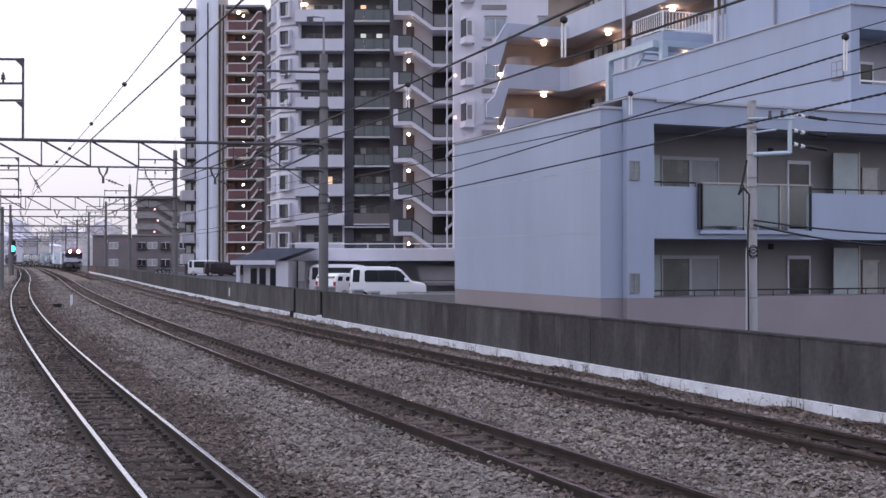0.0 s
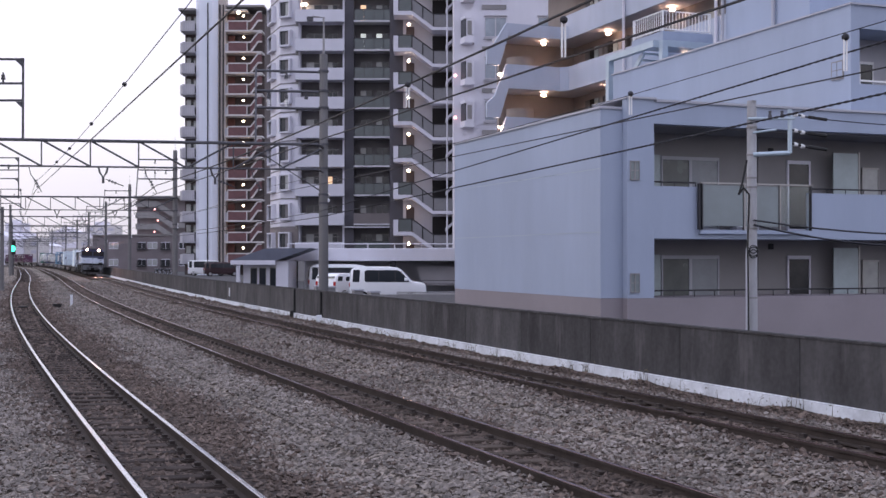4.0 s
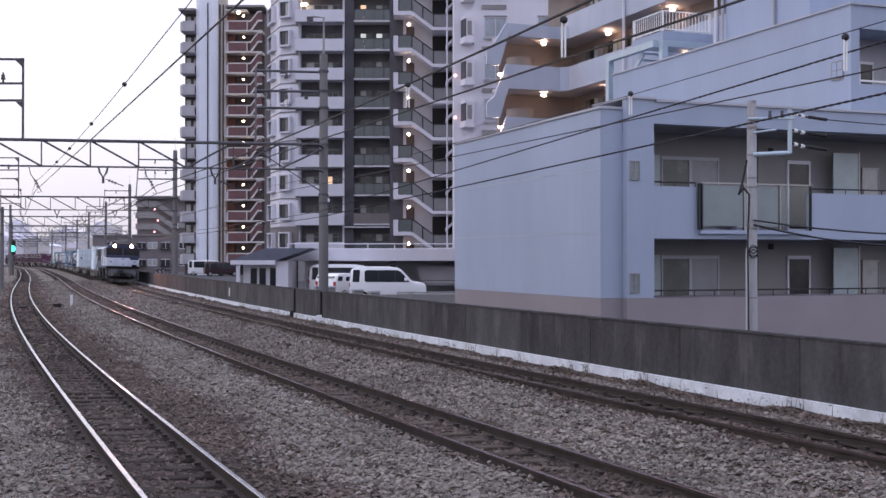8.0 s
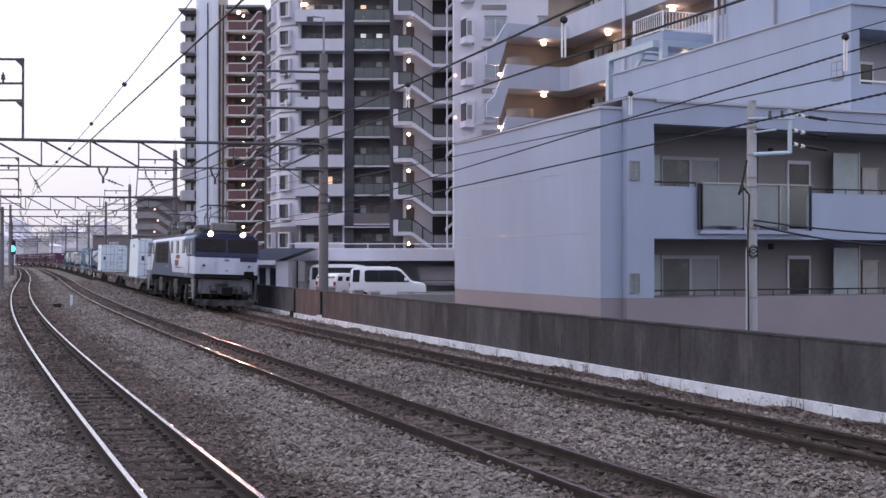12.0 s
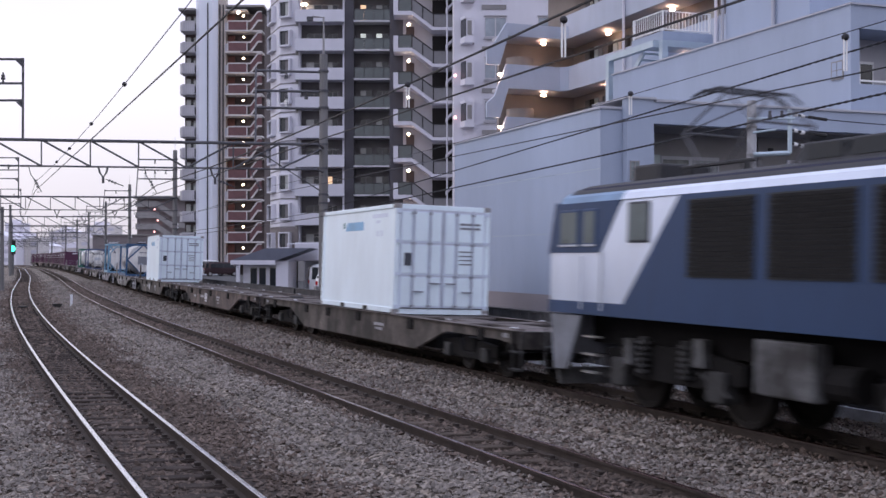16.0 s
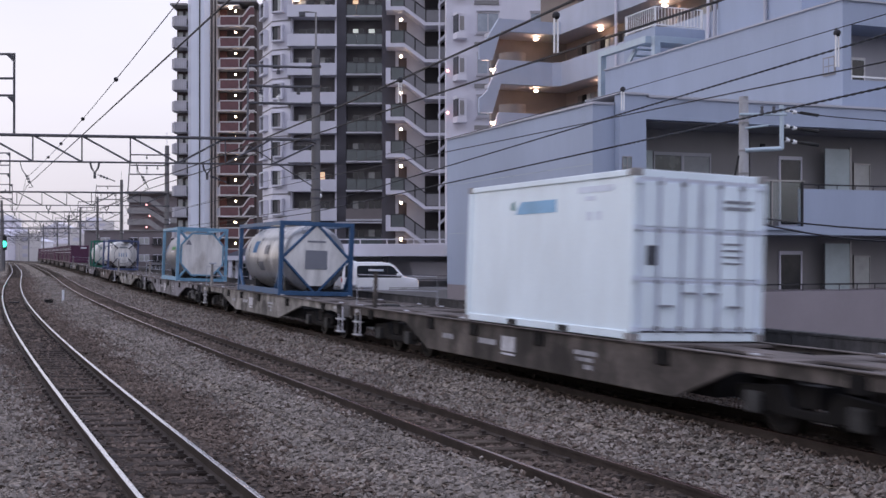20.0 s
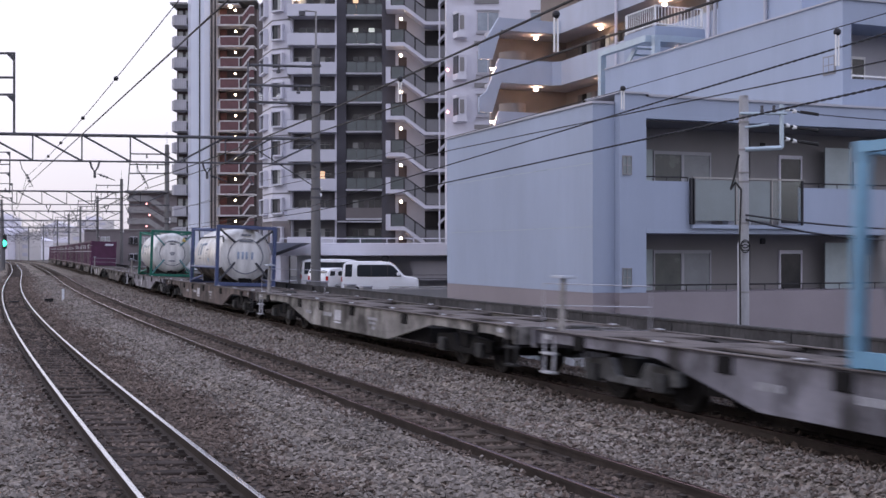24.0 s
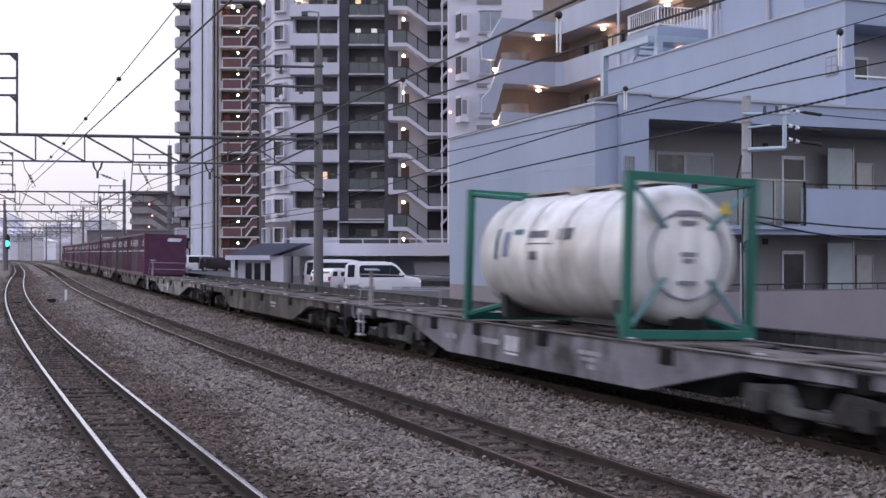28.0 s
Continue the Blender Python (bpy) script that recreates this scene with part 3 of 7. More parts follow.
    boxes("terrace_wall", "lav", a, [(8.5, 0.64, 6.1, 20, 0.8, 7.25), (8.5, 0.64, 8.8, 20, 2.99, 9.446)])
    box_part("back_wall", "lav_trim", a, 8.5, 2.0, 6.2, 20, 2.996, 8.8)
    boxes("coping", "lav_trim", a, [(8.15, 0.58, 9.45, 20, 0.75, 9.5), (8.15, 0.75, 9.45, 8.35, 14.25, 9.5)])
    bm = B()
    bx(bm, 8.17, 0.92, 7.42, 8.2, 1.44, 7.95)
    w = part("side_window", bm, "conc", a)
    boxes("pane", "lav", w, [(8.16, y0, z0, 8.168, y0 + 0.19, z0 + 0.21) for y0 in (0.97, 1.2) for z0 in (7.46, 7.7)])
    box_part("terrace_rail", "cap", a, 8.52, 0.7, 7.33, 14, 0.74, 7.38)
    window(a, 9.6, 10.12, 6.9, 8.15, 2.0, "terrace_window", "glass_deep", bars=0, t=0.08, edge="cap")
    box_part("top_storey", "lav", a, 9.6, 4.2, 9.45, 22, 8.7, 13.2)
    for y in (5.9, 8.75):
        bm = B()
        rod(bm, (9.5, y, 9.4), (9.5, y, 13), 0.06, 6)
        part("drain_pipe", bm, "lav_trim", a)
    box_part("roof_slab", "conc", a, 0.1, 0.1, 6.1, 8.1, 9.9, 6.13)
    # pale blue roof stair behind the setback wall
    boxes("stair_post", "blue_steel", a, [(x - 0.12, y - 0.12, z, x + 0.12, y + 0.12, 10.35) for x, y, z in ((8.5, 15.0, 6.1), (8.75, 11.4, 9.46), (11.3, 11.4, 9.46))], "pale blue steel post")
    boxes("stair_beam", "blue_steel", a, [(8.38, 11.52, 10.12, 8.62, 14.88, 10.36), (8.87, 11.28, 10.12, 11.18, 11.52, 10.36)], "pale blue steel beam")
    boxes("landing_deck", "blue_steel", a, [(8.9, 11.6, 10.2, 11.2, 12.7, 10.28)])
    for i in range(9):
        box_part("stair_tread", "blue_steel", a, 8.75, 12.8 + i * 0.26, 10.1 - i * 0.2, 9.6, 13.03 + i * 0.26, 10.14 - i * 0.2)
    bm = B()
    prism(bm, [(12.7, 10.25), (12.7, 10.0), (14.9, 8.3), (14.9, 8.55)], "x", 8.66, 8.73)
    part("stair_stringer", bm, "blue_steel", a)
    box_part("landing_slab", "lav", a, 9.66, 12.95, 9.5, 11.9, 15.3, 11.06)
    for x, y in ((9.7, 15.2), (9.7, 13.0), (11.8, 13.0)):
        box_part("rail_post", "cap", a, x - 0.03, y - 0.03, 11.06, x + 0.03, y + 0.03, 11.85)
    for z in (11.14, 11.83):
        bm = B()
        tube(bm, [(9.7, 15.2, z), (9.7, 13.0, z), (11.8, 13.0, z)], 0.025)
        part("stair_rail", bm, "cap", a)
    for i in range(14):
        box_part("baluster", "cap", a, 9.83 + i * 0.145, 12.99, 11.14, 9.855 + i * 0.145, 13.01, 11.83)
    for i in range(13):
        box_part("baluster", "cap", a, 9.69, 13.15 + i * 0.16, 11.14, 9.71, 13.175 + i * 0.16, 11.83)
    bm = B()
    ball(bm, (10.6, 13.0, 10.1), 0.1, 8)
    part("stair_lamp", bm, "lamp_hall", a, "lit warm globe lamp")
    return a


apartment()


def corridor_wing():
    w = thing("corridor_wing", "lavender apartment wing with lamp-lit open corridors", "building", m=APT)
    x0 = 14.6
    box_part("wall", "corridor", w, x0 + 1.6, 12, -0.1, x0 + 10, 36.5, 18.4)
    box_part("end_wall", "corridor", w, 11.6, 33.2, -0.1, x0 + 1.6, 33.45, 14.3)
    for k in range(6):
        z = 3.0 + 2.8 * k
        bm = B()
        if k < 4:
            prism(bm, [(x0, 12), (x0 + 0.14, 12), (x0 + 0.14, 31.14), (11.2, 31.14), (11.2, 31.0), (x0 - 0.35, 31.0), (x0, 30.65)], "z", z, z + 1.28)
        else:
            prism(bm, [(x0, 12), (x0 + 0.14, 12), (x0 + 0.14, 31.14), (x0, 31.14)], "z", z, z + 1.28)
        part("corridor_parapet", bm, "lav_lit", w)
        if k == 4:
            bm = B()
            prism(bm, [(x0 - 0.004, 31.14), (11.2, 31.14), (11.2, 31.0), (x0 - 0.35, 31.0), (x0 - 0.004, 30.65)], "z", z, z + 0.66)
            part("stair_head_parapet", bm, "lav_lit", w)
        bm = B()
        if k < 5:
            prism(bm, [(x0 + 0.14, 12), (x0 + 1.6, 12), (x0 + 1.6, 33.2), (11.2, 33.2), (11.2, 31.14), (x0 + 0.14, 31.14)], "z", z, z + 0.2)
        else:
            prism(bm, [(x0 + 0.14, 12), (x0 + 1.6, 12), (x0 + 1.6, 33.2), (x0 + 0.14, 33.2)], "z", z, z + 0.2)
        part("corridor_slab", bm, "lav_trim", w)
        if k < 5:
            top = 1.28 if k < 4 else 0.66
            bm = B()
            prism(bm, [(11.2, z), (11.2, z + top), (11.08, z + top), (10.4, z - 0.45), (9.95, z - 0.85), (9.95, z - 1.6), (10.7, z - 1.6)], "y", 30.95, 31.14)
            part("stair_parapet", bm, "lav_lit", w, "sloping stair parapet")
            if k < 4:
                bm = B()
                rod(bm, (12.6, 32.6, z + 0.2), (12.6, 32.6, z + 1.9), 0.75, 20)
                part("stair_drum", bm, "corridor", w, smooth=True)
        # flat doors, meter cupboards and frosted windows along the corridor
        for i, y in enumerate((13.6, 17.0, 20.4, 23.8)):
            d = box_part("flat_door", "deep", w, x0 + 1.54, y, z + 0.2, x0 + 1.6, y + 0.9, z + 2.25)
            boxes("door_frame", "lav_trim", d, [(x0 + 1.5, y - 0.08, z + 0.2, x0 + 1.6, y, z + 2.32), (x0 + 1.5, y + 0.9, z + 0.2, x0 + 1.6, y + 0.98, z + 2.32), (x0 + 1.5, y, z + 2.25, x0 + 1.6, y + 0.9, z + 2.32)])
            box_part("meter_cupboard", "inner", w, x0 + 1.46, y + 1.05, z + 0.2, x0 + 1.6, y + 1.55, z + 2.3)
            v = box_part("corridor_window", "lav_trim", w, x0 + 1.52, y + 1.75, z + 1.0, x0 + 1.6, y + 2.75, z + 2.2)
            boxes("pane", "win_pale", v, [(x0 + 1.5, y + 1.8, z + 1.05, x0 + 1.516, y + 2.23, z + 2.15), (x0 + 1.5, y + 2.27, z + 1.05, x0 + 1.516, y + 2.7, z + 2.15)])
        for i in range(9):
            y = 26.9 + i * 0.52
            box_part("partition_panel", ("deep", "inner", "screen", "glass_deep")[i % 4], w, x0 + 1.42, y, z + 0.2, x0 + 1.6, y + 0.4, z + 2.4)
        for x, y, h in ((x0 + 0.9, 15.5, 2.64), (x0 + 0.9, 21.7, 2.64), (x0 + 0.9, 27.9, 2.64), (13.6, 31.7, 2.64), (10.72, 31.0, 0.72)):
            if k == 5 and x < x0 or k == 4 and x < 11:
                continue
            bm = B()
            rod(bm, (x, y, z + h - 0.08), (x, y, z + h + 0.02), 0.08, 12, 0.14)
            part("corridor_lamp", bm, "lamp_hall", w, "lit warm bowl ceiling lamp")
    for y in (24.5, 16.6):
        bm = B()
        rod(bm, (x0 - 0.12, y, 6), (x0 - 0.12, y, 18), 0.07, 8)
        part("down_pipe", bm, "white", w)
    box_part("roof", "lav_trim", w, x0 - 0.2, 12, 18.4, x0 + 10, 36.6, 18.7)


corridor_wing()


# ---- tower blocks ----
def tower_white():
    d = 117.0
    w = thing("tower_block", "white and charcoal tower block with stacked balconies", "building", m=Matrix.Translation((0, d, 0)))
    X0, X1, X2, X3 = -18.3, -14.9, -9.9, -4.6
    H, N = 2.91, 12
    top = 0.95 + H * N + 2
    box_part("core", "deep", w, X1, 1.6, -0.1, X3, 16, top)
    bm = B()
    prism(bm, [(X0, 7.5), (X0 + 0.2, 5.5), (X1 - 1.6, 1.2), (X1 + 0.35, 0.2), (X1 + 0.35, 1.6), (X1 + 0.35, 15), (X0, 15)], "z", -0.1, top)
    part("bay_wall", bm, "white", w)
    bm = B()
    bx(bm, X2, 0.3, -0.1, X2 + 0.95, 1.6, top)
    bx(bm, X3 - 0.5, 0.3, -0.1, X3, 1.6, top)
    part("dark_column", bm, "dark", w, "charcoal tiled column")
    bm = B()
    for x in (X1 + 0.35, X2 - 0.2):
        bx(bm, x, 0.35, -0.1, x + 0.2, 1.6, top)
    part("balcony_side", bm, "white", w)
    for k in range(N):
        z = 2.75 + H * k
        bm = B()
        bx(bm, X1 + 0.1, -0.35, z, X2 + 0.02, 0.35, z + 0.16)
        bx(bm, X1 + 0.1, -0.35, z + 0.16, X2 + 0.02, -0.22, z + 1.2)
        bx(bm, X1 + 0.1, 0.35, z, X2, 1.6, z + 0.16)
        if k == 0:
            whites = part("balcony", bm, "white", w, "white solid-fronted balcony")
            bm = B()
            for i in range(4):
                a = X2 + 1.05 + i * 0.98
                bx(bm, a, -0.1, z + 0.2, a + 0.92, -0.06, z + 1.25)
            dg = part("balcony_glass", bm, "frost_dark", w, "tinted glass balcony panels")
            bm = B()
            bx(bm, X2 + 0.95, -0.2, z, X3 - 0.5, 1.6, z + 0.16)
            ds = part("balcony_slab", bm, "offwhite", w)
            bm = B()
            for i in range(5):
                a = X2 + 1.0 + i * 0.98
                bx(bm, a, -0.12, z + 0.16, a + 0.06, -0.04, z + 1.3)
            bx(bm, X2 + 0.95, -0.12, z + 1.25, X3 - 0.5, -0.04, z + 1.32)
            dr = part("balcony_rail", bm, "rail_dark", w)
            bm = B()
            bx(bm, X1 + 0.1, 0.2, z - 0.35, X1 + 0.36, 0.34, z - 0.02)
            band = part("string_course", bm, "conc", w)
        else:
            for o in (whites, dg, ds, dr, band):
                if k > 1 or o not in (dg, dr):
                    again(o, w, Matrix.Translation((0, 0, H * k)))
        if k == 1:
            box_part("balcony_wall", "taupe", w, X2 + 0.95, -0.16, z + 0.165, X3 - 0.5, -0.06, z + 1.2)
            box_part("ledge", "offwhite", w, X2 - 0.1, -0.25, z - 0.26, X3 - 0.1, 0.3, z - 0.12)
        # clutter on the balconies: drying poles and outdoor air units
        if k % 3 != 1:
            bm = B()
            rod(bm, (X1 + 0.6, 0.2, z + 1.75), (X2 - 0.5, 0.2, z + 1.75), 0.025, 5)
            part("drying_pole", bm, "alu", w)
        box_part("air_unit", "offwhite", w, X2 - 1.3 - 0.4 * (k % 2), 1.0, z + 0.17, X2 - 0.6 - 0.4 * (k % 2), 1.35, z + 0.8, bevel=0.03)
        for a, b in ((X1 + 1.0, X1 + 2.6), (X1 + 3.2, X1 + 4.2), (X2 + 1.5, X2 + 2.7), (X2 + 3.1, X2 + 4.4)):
            g = ("win", "win_pale", "win", "win_pale")[(k * 3 + int(a * 7)) % 4]
            if k == 7 and a > X2 or k == 8 and X2 < a < X2 + 2 or k == 2 and a < X2 and a > X1 + 2:
                g = "room_pale" if k == 7 else "room"
            window(w, a, b, z + 0.2, z + 2.1, 1.6, "balcony_door", (g, "win"), bars=1, t=0.06, edge="recess")
        # bay windows with side fins on the chamfered corner
        for (px, py), (qx, qy) in (((X0 + 0.35, 5.2), (X0 + 1.15, 2.95)), ((X1 - 1.5, 1.05), (X1 - 0.3, 0.5))):
            m = Matrix.Translation((px, py, z)) @ Matrix.Rotation(math.atan2(qy - py, qx - px), 4, "Z")
            L = math.hypot(qx - px, qy - py)
            bm = B()
            bx(bm, 0, -0.5, 0.55, L, 0.3, 0.7)
            bx(bm, 0, -0.5, 2.1, L, 0.3, 2.22)
            bx(bm, L - 0.14, -0.5, 0.7, L, 0.3, 2.1)
            bx(bm, 0, -0.5, 0.7, 0.14, 0.3, 2.1)
            f = part("bay_window", bm, "white", w)
            f.matrix_basis = m
            box_part("pane", "win", f, 0.14, -0.3, 0.7, L * 0.55, -0.26, 2.1)
            box_part("blind", "recess" if (k * 5 + int(px)) % 3 else "win_pale", f, L * 0.55, -0.3, 0.7, L - 0.14, -0.26, 2.1)
    for a in (X1 + 0.75, X1 + 1.05):
        bm = B()
        ball(bm, (a, 0.8, 2.75 + H * 8 + 1.95), 0.17, 8)
        part("balcony_lamp", bm, "lamp", w, "lit warm balcony lamp")
    # ground storeys
    bm = B()
    prism(bm, [(X0 - 0.03, 7.4), (X0 + 0.17, 5.45), (X1 - 1.62, 1.15), (X1 + 0.37, 0.14), (X1 + 0.37, 0.5), (X1 - 1.5, 1.5), (X0 + 0.4, 5.6), (X0 + 0.3, 7.4)], "z", 0.0, 5.55)
    part("base_cladding", bm, "taupe", w, "grey tiled base storeys")
    for k in range(1, N):
        bm = B()
        z = 2.75 + H * k - 0.28
        prism(bm, [(X0 - 0.03, 7.4), (X0 + 0.17, 5.45), (X1 - 1.62, 1.15), (X1 + 0.1, 0.24), (X1 + 0.1, 0.5), (X1 - 1.5, 1.5), (X0 + 0.4, 5.6), (X0 + 0.3, 7.4)], "z", z, z + 0.12)
        part("floor_joint", bm, "recess", w)
    box_part("lower_storey", "conc", w, X1 - 0.5, -0.3, -0.1, X3, 1.6, 2.6)


tower_white()


def tower_stair():
    d = 92.0
    w = thing("stair_tower", "grey tower wing with zigzag outdoor stairs and wall lamps", "building", m=Matrix.Translation((0, d, 0)))
    H, N = 2.893, 10
    box_part("wall", "offwhite", w, -3.2, 1.6, -0.1, 4, 12, 31)
    box_part("dark_column", "dark", w, -4.3, 1.9, -0.1, -3.2, 12, 31)
    for k in range(N):
        z = 1.25 + H * k
        o = Matrix.Translation((0, 0, H * k))
        if k == 0:
            bm = B()
            bx(bm, -3.9, -0.3, z, -2.45, 1.6, z + 0.3)
            bx(bm, -3.9, -0.3, z + 0.3, -3.5, 1.6, z + 1.25)
            a1 = part("landing", bm, "white", w)
            bm = B()
            prism(bm, [(-2.45, z), (-2.45, z + 0.3), (-0.75, z - 0.95), (0.9, z - 0.95), (0.9, z - 1.2), (-0.85, z - 1.2)], "y", -0.3, 1.6)
            a2 = part("stair_flight", bm, "white", w)
            bm = B()
            bx(bm, -3.5, -0.26, z + 0.32, -2.5, -0.2, z + 1.28)
            a3 = part("landing_panel", bm, "frost_dark", w)
            bm = B()
            prism(bm, [(-2.45, z + 0.36), (-2.45, z + 1.3), (-0.75, z + 0.05), (-0.75, z - 0.9)], "y", -0.24, -0.2)
            prism(bm, [(-0.72, z - 0.9), (-0.72, z + 0.05), (0.9, z + 0.05), (0.9, z - 0.9)], "y", -0.24, -0.2)
            a4 = part("stair_panel", bm, "stair_glass", w)
            rails = []
            for p, q in (((-3.5, z + 1.3), (-2.45, z + 1.3)), ((-2.45, z + 1.32), (-0.75, z + 0.07)), ((-2.45, z + 0.3), (-2.45, z + 1.32)), ((-0.75, z - 0.95), (-0.75, z + 0.07)),
                         ((-1.6, z - 0.3), (-1.6, z + 0.7)), ((-0.75, z + 0.07), (0.9, z + 0.07)), ((-3.5, z + 0.3), (-3.5, z + 1.3))):
                bm = B()
                rod(bm, (p[0], -0.27, p[1]), (q[0], -0.27, q[1]), 0.045, 5)
                rails.append(part("stair_rail", bm, "rail_dark", w))
            # near-black sheet on the wall, the shade inside the opening painted on
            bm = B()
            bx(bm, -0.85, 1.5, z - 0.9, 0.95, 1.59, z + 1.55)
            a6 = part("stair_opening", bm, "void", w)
            bm = B()
            bx(bm, -2.95, 1.52, z + 0.3, -2.3, 1.59, z + 2.3)
            a7 = part("landing_door", bm, "door_brown", w)
            bm = B()
            ball(bm, (-2.72, 0.3, z + 2.25), 0.13, 10)
            a8 = part("stair_lamp", bm, "lamp", w, "lit warm globe lamp")
            bm = B()
            prism(bm, [(0.2, z + 0.35), (0.2, z + 0.6), (1.6, z + 1.9), (1.6, z + 1.65)], "y", 0.2, 1.5)
            a9 = part("back_flight", bm, "white", w)
        else:
            for q in (a1, a2, a3, a4, *rails, a6, a7, a8, a9):
                again(q, w, o)
    bm = B()
    rod(bm, (0.32, -1.0, 0.3), (0.32, -1.0, 30), 0.06, 8)
    part("down_pipe", bm, "white", w, "tall white down pipe")


tower_stair()


def tower_right():
    d = 81.0
    w = thing("tower_wing", "white tower wing with boxed bay windows", "building", m=Matrix.Translation((0, d, 0)))
    H, N = 2.9, 9
    box_part("wall", "white", w, 0.75, 0, -0.1, 14, 12, 28)
    for k in range(N):
        z = 2.7 + H * k
        bm = B()
        plan = [(1.2, 0.0), (1.5, -0.8), (2.15, -0.8), (2.15, 0.0)]
        prism(bm, plan, "z", z, z + 0.42)
        prism(bm, plan, "z", z + 1.65, z + 1.85)
        prism(bm, [(1.42, 0.0), (1.6, -0.74), (2.15, -0.8), (2.15, 0.0)], "z", z + 0.42, z + 1.65)
        b = part("bay_box", bm, "white", w)
        bm = B()
        prism(bm, [(1.24, -0.01), (1.52, -0.74), (1.6, -0.74), (1.42, -0.01)], "z", z + 0.44, z + 1.63)
        part("bay_pane", bm, "win", b)
        box_part("bay_frame", "conc", b, 1.68, -0.83, z + 0.55, 1.98, -0.79, z + 1.5)
        box_part("string_course", "conc", w, 2.7, -0.08, z - 0.45, 4.4, 0, z - 0.15)
        for x0 in (2.9, 6.6):
            window(w, x0, x0 + 1.5, z + 0.5, z + 1.9, 0, "window", "cool_pane", bars=1, t=0.07, edge="offwhite")
            box_part("window_sill", "balcony_pale", w, x0 - 0.08, -0.16, z + 0.34, x0 + 1.58, -0.005, z + 0.46)
            box_part("window_hood", "balcony_pale", w, x0 - 0.05, -0.12, z + 1.95, x0 + 1.55, -0.005, z + 2.02)
        box_part("balcony", "white", w, 8.6, -1.0, z, 12, 0, z + 1.15)
    for z in (14.1, 11.2):
        bm = B()
        ball(bm, (0.85, -0.3, z + 0.9), 0.11, 8)
        part("alarm_lamp", bm, "lamp_pink", w, "small lit pink lamp")


tower_right()


